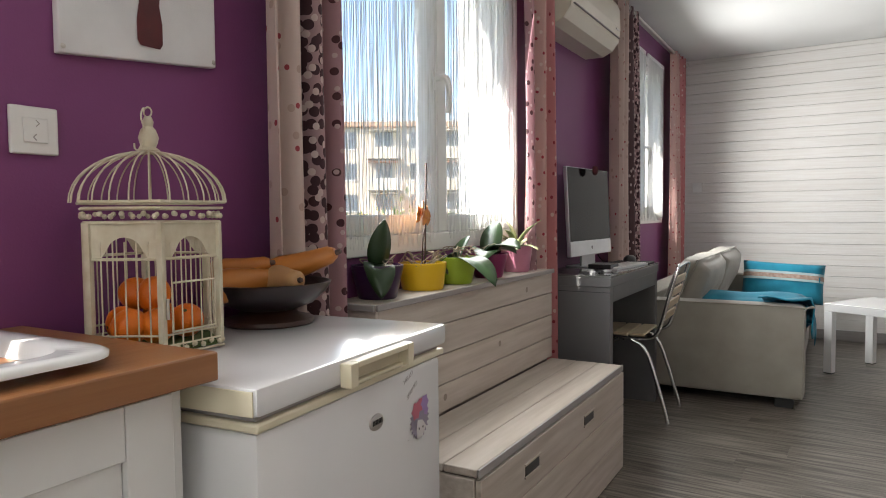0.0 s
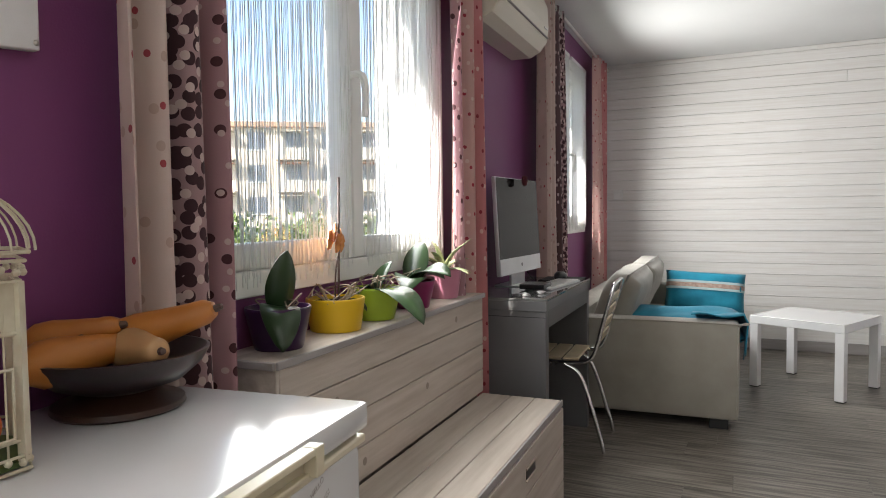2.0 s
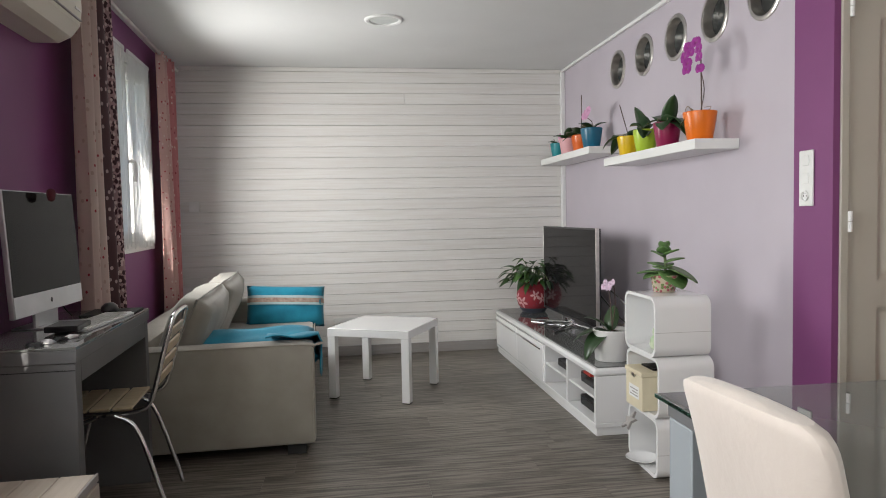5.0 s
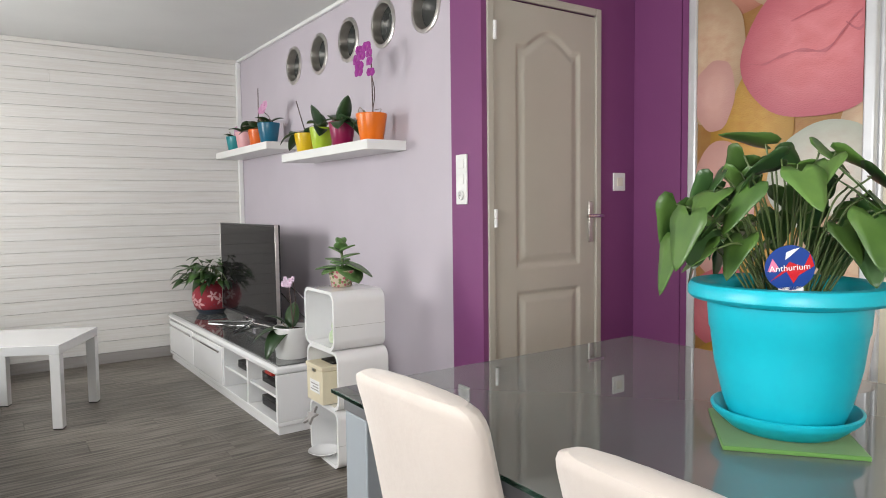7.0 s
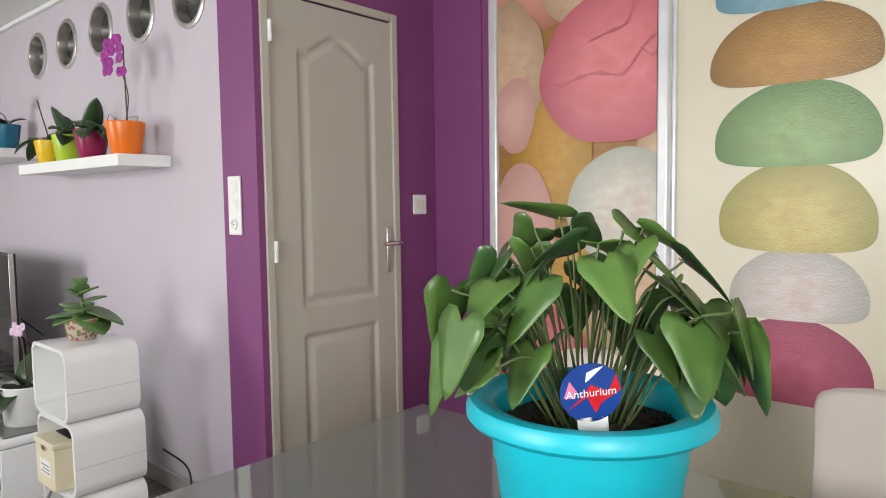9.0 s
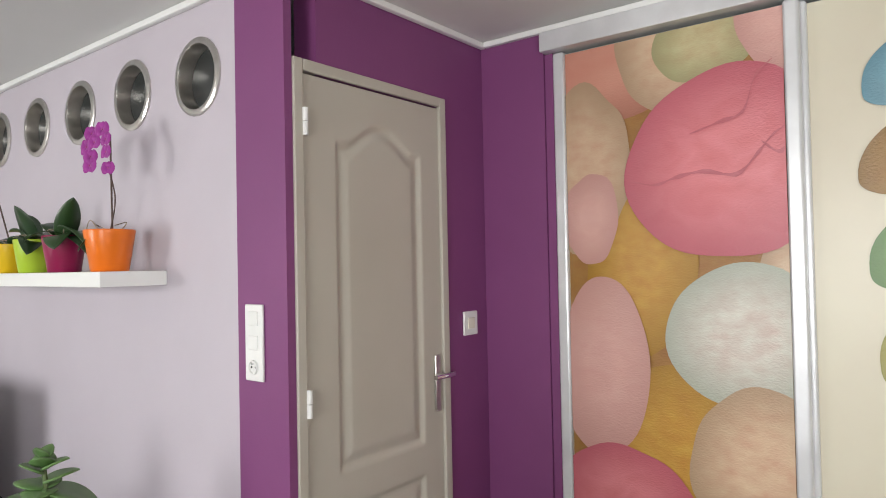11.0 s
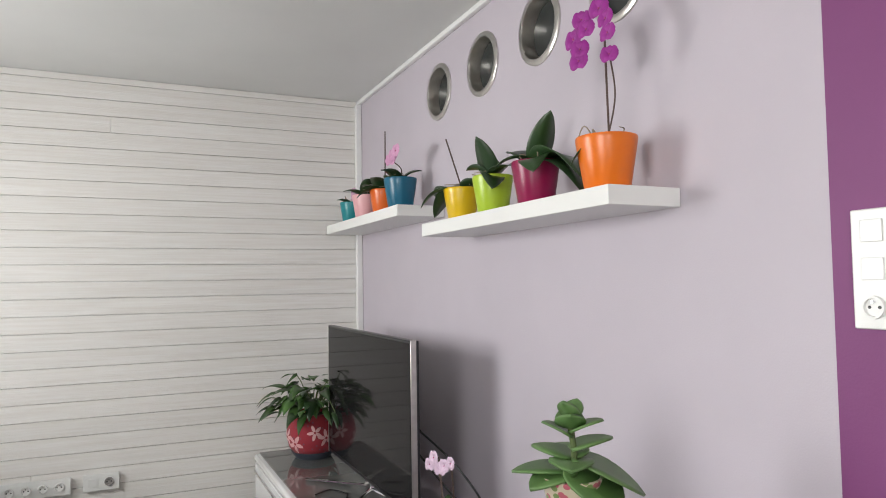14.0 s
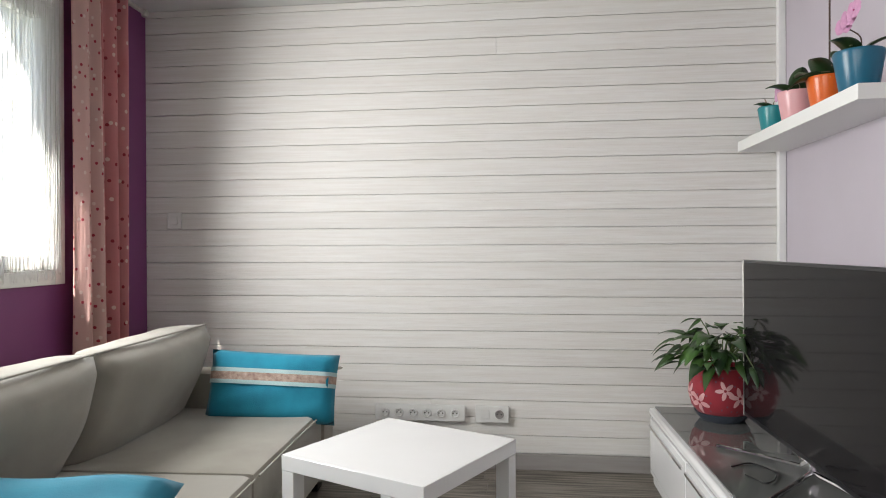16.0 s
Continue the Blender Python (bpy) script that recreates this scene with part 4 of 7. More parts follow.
pillow("cushion", WIN @ pose(0.88, 4.26, 0.50, 76, 3, 4), (0.56, 0.30, 0.14), "teal velvet cushion with a beaded ribbon leaning on the arm")
pillow("cushion", WIN @ pose(0.80, 2.76, 0.485, 16, 0, 6), (0.62, 0.36, 0.12), "teal velvet cushion lying flat on the seat", False)
bm = bmesh.new()
rows = []
for k in range(11):
    f = k / 10
    y = 2.52 + 0.55 * f
    rows.append([bm.verts.new((0.86 + 0.245 * min(1, i / 7) + (0.018 if i > 7 else 0) + 0.006 * math.sin(5 * f + i), y, 0.575 - 0.18 * f * f + 0.008 * math.sin(7 * f + i) - (0.04 * max(0, i - 7)) * (1 + 0.35 * math.sin(6 * f)))) for i in range(12)])
for a, b in zip(rows, rows[1:]):
    for i in range(11):
        bm.faces.new((a[i], a[i + 1], b[i + 1], b[i])).smooth = True
throw = tagged(part("throw_blanket", bm, TEAL), "teal cloth hanging over the front of the sofa arm", "blanket")
throw.matrix_basis = WIN
solid(throw, 0.006)


# ---- television corner ----
def tv_bench():
    t = thing("tv_bench", pose(6.578, 5.95, 0, 0, 0, 0.6), "white gloss low media bench with a grey glass top", "tv bench")
    L, D, H = 2.22, 0.45, 0.36
    part("plinth", boxes(((0.012, 0.012, 0.0), (D - 0.01, L - 0.012, 0.045)), bevel=0.002), WHITE_GLOSS, t)
    part("bottom", boxes(((0.0, 0.0, 0.0455), (D, L, 0.068)), bevel=0.003), WHITE_GLOSS, t)
    part("top", boxes(((-0.006, -0.004, 0.312), (D, L + 0.004, 0.352)), bevel=0.014), WHITE_GLOSS, t)
    part("glass_top", boxes(((0.02, 0.012, 0.3525), (D, L - 0.012, 0.359)), bevel=0.0015), GLASSTOP, t, "grey glass plate")
    part("back", boxes(((D - 0.012, 0.021, 0.069), (D, L - 0.021, 0.311))), WHITE_GLOSS, t)
    for y in (0.0, 0.435, 0.87, L - 0.02):
        part("side_panel", boxes(((0.002, y, 0.069), (D - 0.013, y + 0.02, 0.311)), bevel=0.002), WHITE_GLOSS, t)
    for a, b in ((0.021, 0.434), (0.456, 0.869)):
        part("shelf", boxes(((0.012, a, 0.185), (D - 0.014, b, 0.199)), bevel=0.002), WHITE_GLOSS, t)
    for a, b in ((0.892, 1.535), (1.54, L - 0.022)):
        d = part("door", boxes(((-0.004, a, 0.072), (0.014, b, 0.308)), bevel=0.004), WHITE_GLOSS, t)
        part("handle", boxes(((-0.017, a + 0.03, 0.270), (-0.004, b - 0.03, 0.284)), bevel=0.003), CHROME, d, "chrome handle bar")


tv_bench()
TVM = pose(6.578, 5.95, 0, 0, 0, 0.6)
for (y, z, w, h, d, mat, lab) in ((0.12, 0.069, 0.26, 0.055, 0.2, BLACK, "black set-top box in the bench"), (0.07, 0.1995, 0.30, 0.06, 0.22, BLACK, "black player on the upper shelf"),
                                  (0.56, 0.1995, 0.22, 0.045, 0.18, BLACK, "small black network box on the shelf")):
    t = thing("media_box", TVM @ pose(0.06, y, z), lab, "electronics")
    part("case", boxes(((0, 0, 0), (d, w, h)), bevel=0.004), mat, t)
    part("front", boxes(((-0.002, 0.01, 0.006), (-0.0003, w - 0.01, h - 0.006))), SCREEN, t)
t = thing("game_box", TVM @ pose(0.05, 0.20, 0.26), "red game case lying on the player", "box")
part("case", boxes(((0, 0, 0), (0.14, 0.10, 0.016)), bevel=0.002), material("red_plastic", (0.45, 0.03, 0.02), 0.35), t)


def television():
    t = thing("television", pose(6.875, 7.235, 0.359), "large flat black television on a chrome stand", "television")
    W, z0, z1 = 1.13, 0.055, 0.688
    part("panel", boxes(((-0.014, -W / 2, z0), (0.018, W / 2, z1)), bevel=0.004), BLACK, t)
    part("screen", boxes(((-0.0155, -W / 2 + 0.012, z0 + 0.018), (-0.0145, W / 2 - 0.012, z1 - 0.010))), SCREEN, t, "dark glossy screen")
    for y in (-W / 2 - 0.003, W / 2 - 0.002):
        part("trim", boxes(((-0.017, y, z0 - 0.002), (0.006, y + 0.005, z1 + 0.002)), bevel=0.0015), STEEL, t)
    part("rear_box", boxes(((0.0185, -0.35, z0 + 0.03), (0.055, 0.35, z0 + 0.36)), bevel=0.012), BLACK, t)
    part("neck", boxes(((0.0, -0.04, 0.012), (0.03, 0.04, z0 + 0.05)), bevel=0.004), CHROME, t)
    for s in (-1, 1):
        b = bmesh.new()
        tube(b, curve_pts([(0.01, 0.03 * s, 0.016), (-0.10, 0.16 * s, 0.012), (-0.20, 0.27 * s, 0.008)], 6), 0.008, 8)
        tube(b, curve_pts([(0.01, 0.03 * s, 0.016), (0.05, 0.16 * s, 0.010), (0.06, 0.25 * s, 0.008)], 6), 0.008, 8)
        part("stand_leg", b, CHROME, t, smooth=True)


television()
for i, pts in enumerate(([(6.92, 6.75, 0.62), (6.99, 6.62, 0.50), (7.05, 6.40, 0.40), (7.12, 6.2, 0.2), (7.15, 6.1, 0.006)], [(6.94, 6.8, 0.7), (7.02, 6.60, 0.58), (7.08, 6.45, 0.40), (7.14, 6.3, 0.006)])):
    tagged(part("cable", tube(bmesh.new(), curve_pts(pts, 8), 0.004, 8), BLACK, smooth=True), "black cable hanging behind the television", "cable")
tagged(part("cable", tube(bmesh.new(), curve_pts([(6.68, 7.2, 0.364), (6.72, 7.12, 0.366), (6.78, 7.22, 0.365), (6.74, 7.32, 0.364), (6.66, 7.28, 0.364)], 8), 0.003, 8), BLACK, smooth=True), "black cable coiled on the bench", "cable")


def rounded_loop(w, h, r, n=6):
    out = []
    for cx, cy, a0 in ((w / 2 - r, h / 2 - r, 0), (-w / 2 + r, h / 2 - r, 90), (-w / 2 + r, -h / 2 + r, 180), (w / 2 - r, -h / 2 + r, 270)):
        for i in range(n + 1):
            a = radians(a0 + 90 * i / n)
            out.append((cx + r * math.cos(a), cy + r * math.sin(a)))
    return out


def cube_shelf(m, label):
    """An open box with rounded corners; its opening faces -x."""
    t = thing("cube_shelf", m, label, "shelf", "stacked shelf cubes")
    W, H, D, T = 0.325, 0.262, 0.25, 0.014
    bm = bmesh.new()
    o, i = rounded_loop(W, H, 0.05), rounded_loop(W - 2 * T, H - 2 * T, 0.038)
    rings = []
    for loop, x in ((o, 0.0), (o, D), (i, D), (i, 0.0)):
        rings.append([bm.verts.new((x, y, z + H / 2)) for y, z in loop])
    for a, b in zip(rings, rings[1:] + rings[:1]):
        for k in range(len(a)):
            j = (k + 1) % len(a)
            f = bm.faces.new((a[k], a[j], b[j], b[k]))
            f.smooth = True
    part("shell", bm, WHITE_GLOSS, t).data.set_sharp_from_angle(angle=radians(40))
    b = boxes(((0.0, -W / 2 - 0.0006, H * 0.42), (D, -W / 2 + 0.0006, H * 0.42 + 0.0012)))
    part("seam", b, GREY_TRIM, t)
    bm = bmesh.new()
    f = bm.faces.new([bm.verts.new((D - 0.012, y, z + H / 2)) for y, z in i])
    part("back", bm, WHITE_GLOSS, t)
    return t


CUBES = [(6.635, 5.515, 0.0), (6.63, 5.505, 0.262), (6.625, 5.52, 0.524)]
for i, (x, y, z) in enumerate(CUBES):
    cube_shelf(pose(x, y, z, 0, 0, (-1.5, 0.8, -0.5)[i]), ("white rounded shelf cube holding a vase", "white rounded shelf cube holding a cream box", "white rounded shelf cube holding a small figure")[i])
CREAMBOX = material("cream_card", (0.70, 0.63, 0.46), 0.6, second=(0.62, 0.55, 0.40), scale=9)
t = thing("storage_box", pose(6.60, 5.44, 0.277), "cream box with a printed label standing out of the shelf", "box")
part("body", boxes(((0, 0, 0), (0.2, 0.17, 0.15)), bevel=0.004), CREAMBOX, t)
part("lid", boxes(((-0.004, -0.004, 0.151), (0.204, 0.174, 0.172)), bevel=0.004), CREAMBOX, t)
part("label", boxes(((-0.0015, 0.03, 0.045), (-0.0003, 0.13, 0.10))), WHITE, t)
part("clasp", boxes(((-0.006, 0.065, 0.14), (-0.0015, 0.095, 0.155))), STEEL, t)
for i in range(3):
    part("print_bar", boxes(((-0.0024, 0.04, 0.055 + i * 0.013), (-0.0017, 0.12 - 0.02 * (i % 2), 0.060 + i * 0.013))), GREY_TRIM, t)
t = thing("framed_photo", pose(6.66, 5.46, 0.4498), "dark glass tray lying on the cream box", "tray")
part("tray", boxes(((0, 0, 0), (0.13, 0.12, 0.008)), bevel=0.002), SCREEN, t)
t = thing("figurine", pose(6.70, 5.50, 0.539), "small green and white ceramic frog figurine", "figurine")
bm = lathe(bmesh.new(), [(0, 0), (0.028, 0.002), (0.034, 0.02), (0.030, 0.045), (0.018, 0.06), (0.022, 0.075), (0.018, 0.092), (0, 0.1)], 18)
part("body", bm, material("green_ceramic", (0.16, 0.36, 0.10), 0.3, second=(0.60, 0.62, 0.50), scale=18, amount=0.6), t, smooth=True)
t = thing("vase", pose(6.70, 5.43, 0.0145), "slim white vase in the lowest shelf cube", "vase")
part("body", lathe(bmesh.new(), [(0, 0), (0.034, 0.0), (0.038, 0.01), (0.036, 0.19), (0.033, 0.19), (0.034, 0.012), (0, 0.008)], 24), WHITE_GLOSS, t, smooth=True)
t = thing("star_ornament", pose(6.60, 5.58, 0.20, 10, 40, 0), "small grey star ornament on the shelf edge", "ornament")
bm = bmesh.new()
vs = [bm.verts.new((0, (0.05 if i % 2 == 0 else 0.02) * math.cos(math.pi * i / 5), (0.05 if i % 2 == 0 else 0.02) * math.sin(math.pi * i / 5))) for i in range(10)]
f = bm.faces.new(vs)
r = bmesh.ops.extrude_face_region(bm, geom=[f])
bmesh.ops.translate(bm, vec=(0.012, 0, 0), verts=[v for v in r["geom"] if isinstance(v, bmesh.types.BMVert)])
part("star", bm, GREY_TRIM, t)
t = thing("dish", pose(6.655, 5.56, 0.0145), "round glass dish lying in the lowest shelf cube", "dish")
part("bowl", lathe(bmesh.new(), [(0, 0.0), (0.05, 0.0), (0.075, 0.018), (0.073, 0.02), (0.049, 0.004), (0, 0.004)], 24), WHITE_GLOSS, t, smooth=True)
tagged(part("cable", tube(bmesh.new(), curve_pts([(7.02, 5.5, 0.30), (7.08, 5.42, 0.22), (7.06, 5.36, 0.10), (7.10, 5.40, 0.006)], 8), 0.004, 8), BLACK, smooth=True), "black cable behind the shelf cubes", "cable")

# ---- wall shelves ----
SHELF = material("white_foil", (0.80, 0.80, 0.78), 0.35, second=(0.78, 0.78, 0.76), scale=3)
for (a, b, z) in ((7.09, 8.245, 1.545), (5.68, 6.822, 1.437)):
    t = thing("wall_shelf", pose(7.199, a, z), "thick white floating shelf carrying orchid pots", "shelf", "floating shelves")
    part("board", boxes(((-0.225, 0, 0), (0.0, b - a, 0.049)), bevel=0.002), SHELF, t)


# ---- plants ----
def pot_body(t, prof, mat, seg=32):
    return part("pot", lathe(bmesh.new(), prof, seg), mat, t, smooth=True)


def plain_pot(r, h, taper=0.74, rim=0.006):
    rb = r * taper
    return [(0, 0), (rb * 0.96, 0), (rb, 0.004), (r * 0.995, h * 0.93), (r, h - 0.004), (r - 0.001, h), (r - rim, h), (r - rim - 0.002, h - 0.01), (r - rim - 0.003, h * 0.8), (0, h * 0.8)]


def soil_disc(t, r, z, seed=0):
    rnd = random.Random(seed)
    bm = bmesh.new()
    n = 20
    rows = [[bm.verts.new((0, 0, z + 0.006))]]
    for k in range(1, 5):
        rows.append([bm.verts.new((r * k / 4 * math.cos(6.283 * i / n), r * k / 4 * math.sin(6.283 * i / n), z + rnd.uniform(-0.004, 0.007) * (1 if k < 4 else 0.2))) for i in range(n)])
    for i in range(n):
        bm.faces.new((rows[0][0], rows[1][i], rows[1][(i + 1) % n]))
        for k in range(1, 4):
            bm.faces.new((rows[k][i], rows[k + 1][i], rows[k + 1][(i + 1) % n], rows[k][(i + 1) % n]))
    return part("soil", bm, SOIL, t)


FLOWER = {}


def flower_mat(c):
    if c not in FLOWER:
        FLOWER[c] = material("petal_%d" % len(FLOWER), c, 0.6, second=tuple(v * 0.7 for v in c), scale=40, amount=1.0, sheen=0.2)
    return FLOWER[c]


def blossom(t, at, size, face, col, seed=0):
    """A moth orchid flower: five petals and a lip, looking along face."""
    rnd = random.Random(seed)
    face = Vector(face).normalized()
    q = face.to_track_quat("Z", "Y").to_matrix()
    bm = bmesh.new()
    for i, (a, w, ln) in enumerate([(90, 0.55, 0.9), (162 + 15, 0.95, 1.0), (18 - 15, 0.95, 1.0), (234, 0.5, 0.85), (306, 0.5, 0.85)]):
        a = radians(a + rnd.uniform(-6, 6))
        d = Vector((math.cos(a), math.sin(a), 0))
        s = Vector((-math.sin(a), math.cos(a), 0))
        rows = []
        for k in range(6):
            f = k / 5
            ww = size * w * 0.5 * math.sin(math.pi * min(1, 0.08 + 0.9 * f)) ** 0.6
            c = d * (size * ln * 0.55 * f) + Vector((0, 0, size * 0.12 * math.sin(f * 2.6)))
            rows.append([bm.verts.new(Vector(at) + q @ (c - s * ww)), bm.verts.new(Vector(at) + q @ (c + Vector((0, 0, 0.05 * size)))), bm.verts.new(Vector(at) + q @ (c + s * ww))])
        for x, y in zip(rows, rows[1:]):
            for k in range(2):
                bm.faces.new((x[k], x[k + 1], y[k + 1], y[k])).smooth = True
    fl = part("blossom", bm, flower_mat(col), t)
    b = bmesh.new()
    lathe(b, [(0, 0), (size * 0.05, size * 0.05), (size * 0.04, size * 0.12), (0, size * 0.15)], 8)
    bmesh.ops.transform(b, matrix=Matrix.Translation(at) @ q.to_4x4(), verts=b.verts)
    part("lip", b, flower_mat((0.42, 0.05, 0.20) if col[2] > 0.2 else (0.65, 0.13, 0.02)), fl, smooth=True)


def roots(t, r, z, count, seed):
    rnd = random.Random(seed)
    for _ in range(count):
        a, b = rnd.uniform(0, 6.28), rnd.uniform(0, 6.28)
        p = [(0.3 * r * math.cos(a), 0.3 * r * math.sin(a), z), (0.7 * r * math.cos(a), 0.7 * r * math.sin(a), z + rnd.uniform(0.015, 0.05)),
             (1.0 * r * math.cos(b), 1.0 * r * math.sin(b), z + rnd.uniform(0.0, 0.045))]
        part("root", tube(bmesh.new(), curve_pts(p, 5), 0.0022, 6, r2=0.0014), ROOT, t)


def orchid(m, r, h, col, label, leaves, stake=None, blooms=(), bloom_col=(0.6, 0.3, 0.5), nroots=4, group="", soil=True, taper=0.74, mat=LEAF, rough=0.3, saucer=False):
    """leaves: (bearing, rise, length, width, droop)."""
    t = thing("potted_orchid", m, label, "plant", group)
    pm = material("glazed_pot", col, rough, second=tuple(c * 0.93 for c in col), scale=6)
    pot_body(t, plain_pot(r, h, taper), pm)
    soil_disc(t, r - 0.007, h * 0.86, int(r * 1e4))
    for k, (brg, rise, ln, wd, dr) in enumerate(leaves):
        a = radians(brg)
        d = (math.cos(a) * math.cos(radians(rise)), math.sin(a) * math.cos(radians(rise)), math.sin(radians(rise)))
        bm = leaf(bmesh.new(), (0.008 * math.cos(a), 0.008 * math.sin(a), h * 0.86 + 0.012 * k * 0.4), d, ln * 1.08, wd * 1.42, dr, n=10, cup=0.25 if dr < 1.3 else 0.10, twist=0.35 * math.sin(3.7 * k))
        solid(part("leaf", bm, mat, t), 0.0022)
    if nroots:
        roots(t, r, h * 0.88, nroots, int(h * 1e4) + len(leaves))
    if stake:
        x, y, z = stake
        part("stake", tube(bmesh.new(), [(0.01, 0, h * 0.8), (0.01 + x, y, z)], 0.0032, 6), STEM, t)
    if blooms:
        tip = blooms[-1]
        ctrl = [(0, 0, h * 0.86), (tip[0] * 0.3 + 0.01, tip[1] * 0.3 - 0.02, h + (tip[2] - h) * 0.5), tuple(tip[:3])]
        part("flower_stem", tube(bmesh.new(), curve_pts(ctrl, 8), 0.0024, 6), STEM, t)
        for k, b in enumerate(blooms):
            blossom(t, b[:3], b[3], (-1, -0.35 + 0.25 * math.sin(k * 2.1), 0.12), bloom_col, k)
    return t


SH1, SH2 = 1.5945, 1.4865
orchid(pose(7.06, 8.03, SH1), 0.064, 0.115, (0.012, 0.24, 0.27), "small orchid in a teal pot on the shelf", [(200, 40, 0.09, 0.04, 0.9), (20, 35, 0.08, 0.04, 0.9)], nroots=3, group="orchids on the shelves")
orchid(pose(7.06, 7.78, SH1), 0.070, 0.125, (0.74, 0.40, 0.42), "orchid with pale flowers in a pink pot", [(190, 45, 0.12, 0.05, 1.1), (260, 60, 0.13, 0.05, 1.0), (60, 40, 0.11, 0.05, 1.0)], None, [(-0.03, 0.09, 0.13, 0.05), (-0.04, 0.07, 0.15, 0.05)], (0.62, 0.34, 0.50), 3, "orchids on the shelves")
orchid(pose(7.07, 7.53, SH1), 0.068, 0.122, (0.72, 0.13, 0.012), "orchid with a tall stake in an orange pot", [(230, 55, 0.15, 0.055, 1.3), (120, 50, 0.13, 0.055, 1.2), (180, 20, 0.13, 0.05, 1.2)], (0.01, 0.02, 0.42), nroots=4, group="orchids on the shelves")
orchid(pose(7.06, 7.27, SH1), 0.076, 0.14, (0.006, 0.115, 0.20), "orchid with pink flowers in a dark teal pot", [(210, 50, 0.13, 0.05, 1.2), (100, 45, 0.13, 0.055, 1.1), (330, 50, 0.10, 0.05, 1.0)], None, [(-0.05, -0.05, 0.235, 0.06), (-0.055, -0.10, 0.245, 0.065), (-0.05, -0.015, 0.22, 0.055)], (0.66, 0.32, 0.52), 3, "orchids on the shelves")
orchid(pose(7.06, 6.64, SH2), 0.068, 0.118, (0.72, 0.47, 0.008), "orchid with a leaning stake in a yellow pot", [(150, 35, 0.16, 0.065, 1.9), (95, 35, 0.18, 0.07, 1.2), (120, 10, 0.15, 0.065, 1.8), (300, 35, 0.09, 0.05, 1.0)], (-0.01, 0.13, 0.33), nroots=4, group="orchids on the shelves")
orchid(pose(7.06, 6.40, SH2), 0.070, 0.128, (0.40, 0.56, 0.035), "orchid in a lime green pot on the shelf", [(200, 70, 0.15, 0.06, 0.5), (80, 65, 0.14, 0.055, 0.8), (265, 28, 0.20, 0.065, 0.9), (240, 15, 0.14, 0.06, 1.3), (120, 45, 0.10, 0.05, 1.0)], nroots=4, group="orchids on the shelves")
orchid(pose(7.06, 6.13, SH2), 0.074, 0.132, (0.26, 0.006, 0.065), "orchid with broad leaves in a magenta pot", [(262, 60, 0.17, 0.06, 0.3), (100, 50, 0.13, 0.06, 0.9), (235, 30, 0.15, 0.07, 1.6), (275, 35, 0.22, 0.08, 1.9), (285, 20, 0.22, 0.075, 2.0), (150, 30, 0.12, 0.06, 1.4)], nroots=3, group="orchids on the shelves")
orchid(pose(7.06, 5.79, SH2), 0.080, 0.138, (0.78, 0.17, 0.008), "tall orchid with magenta flowers in an orange pot", [(150, 20, 0.10, 0.05, 1.8)], (0.0, 0.01, 0.46),
       [(-0.03, 0.065, 0.355, 0.054), (-0.03, 0.085, 0.42, 0.058), (-0.03, 0.05, 0.462, 0.05), (-0.03, -0.025, 0.465, 0.055), (-0.04, -0.07, 0.385, 0.048), (-0.03, 0.06, 0.385, 0.05), (-0.03, 0.03, 0.43, 0.05), (-0.03, -0.05, 0.43, 0.048), (-0.03, -0.06, 0.335, 0.045)], (0.32, 0.013, 0.27), 4, "orchids on the shelves")

# on the bench under the window
BT = 0.802
orchid(WIN @ pose(0.078, 0.12, BT), 0.075, 0.095, (0.035, 0.008, 0.05), "orchid with two broad leaves in a dark plum pot", [(-20, 78, 0.135, 0.056, 0.1), (-50, 45, 0.15, 0.062, 3.0), (120, 35, 0.07, 0.04, 1.0)], nroots=4, group="orchids on the bench")
orchid(WIN @ pose(0.072, 0.375, BT), 0.078, 0.085, (0.74, 0.47, 0.015), "yellow-potted orchid with orange flowers and a stake", [(60, 15, 0.09, 0.04, 1.2)], (-0.005, 0.02, 0.40),
       [(0.01, -0.025, 0.235, 0.055), (0.015, 0.012, 0.225, 0.055), (0.012, -0.005, 0.255, 0.055), (0.0, 0.035, 0.24, 0.05)], (0.78, 0.33, 0.09), 14, "orchids on the bench", taper=0.86)
orchid(WIN @ pose(0.080, 0.578, BT), 0.076, 0.092, (0.36, 0.50, 0.04), "orchid with a drooping leaf in a lime pot", [(-25, 25, 0.22, 0.070, 1.5), (80, 60, 0.10, 0.04, 0.7), (-100, 25, 0.08, 0.04, 1.2)], nroots=12, group="orchids on the bench")
orchid(WIN @ pose(0.085, 0.825, BT), 0.072, 0.088, (0.24, 0.012, 0.10), "orchid with long leaves in a magenta pot", [(100, 62, 0.17, 0.06, 0.8), (-70, 28, 0.20, 0.07, 1.0), (-30, 40, 0.19, 0.065, 1.1), (60, 30, 0.12, 0.05, 1.1)], nroots=4, group="orchids on the bench")
t = thing("potted_plant", WIN @ pose(0.078, 1.10, BT), "variegated rosette plant in a pink pot", "plant")
pot_body(t, plain_pot(0.066, 0.105, 0.8), material("pink_pot", (0.62, 0.25, 0.36), 0.35))
soil_disc(t, 0.058, 0.09, 3)
VARI = material("variegated_leaf", (0.16, 0.26, 0.08), 0.4, second=(0.62, 0.60, 0.38), scale=9, amount=0.5, stretch=(4, 4, 1), rand=0.15)
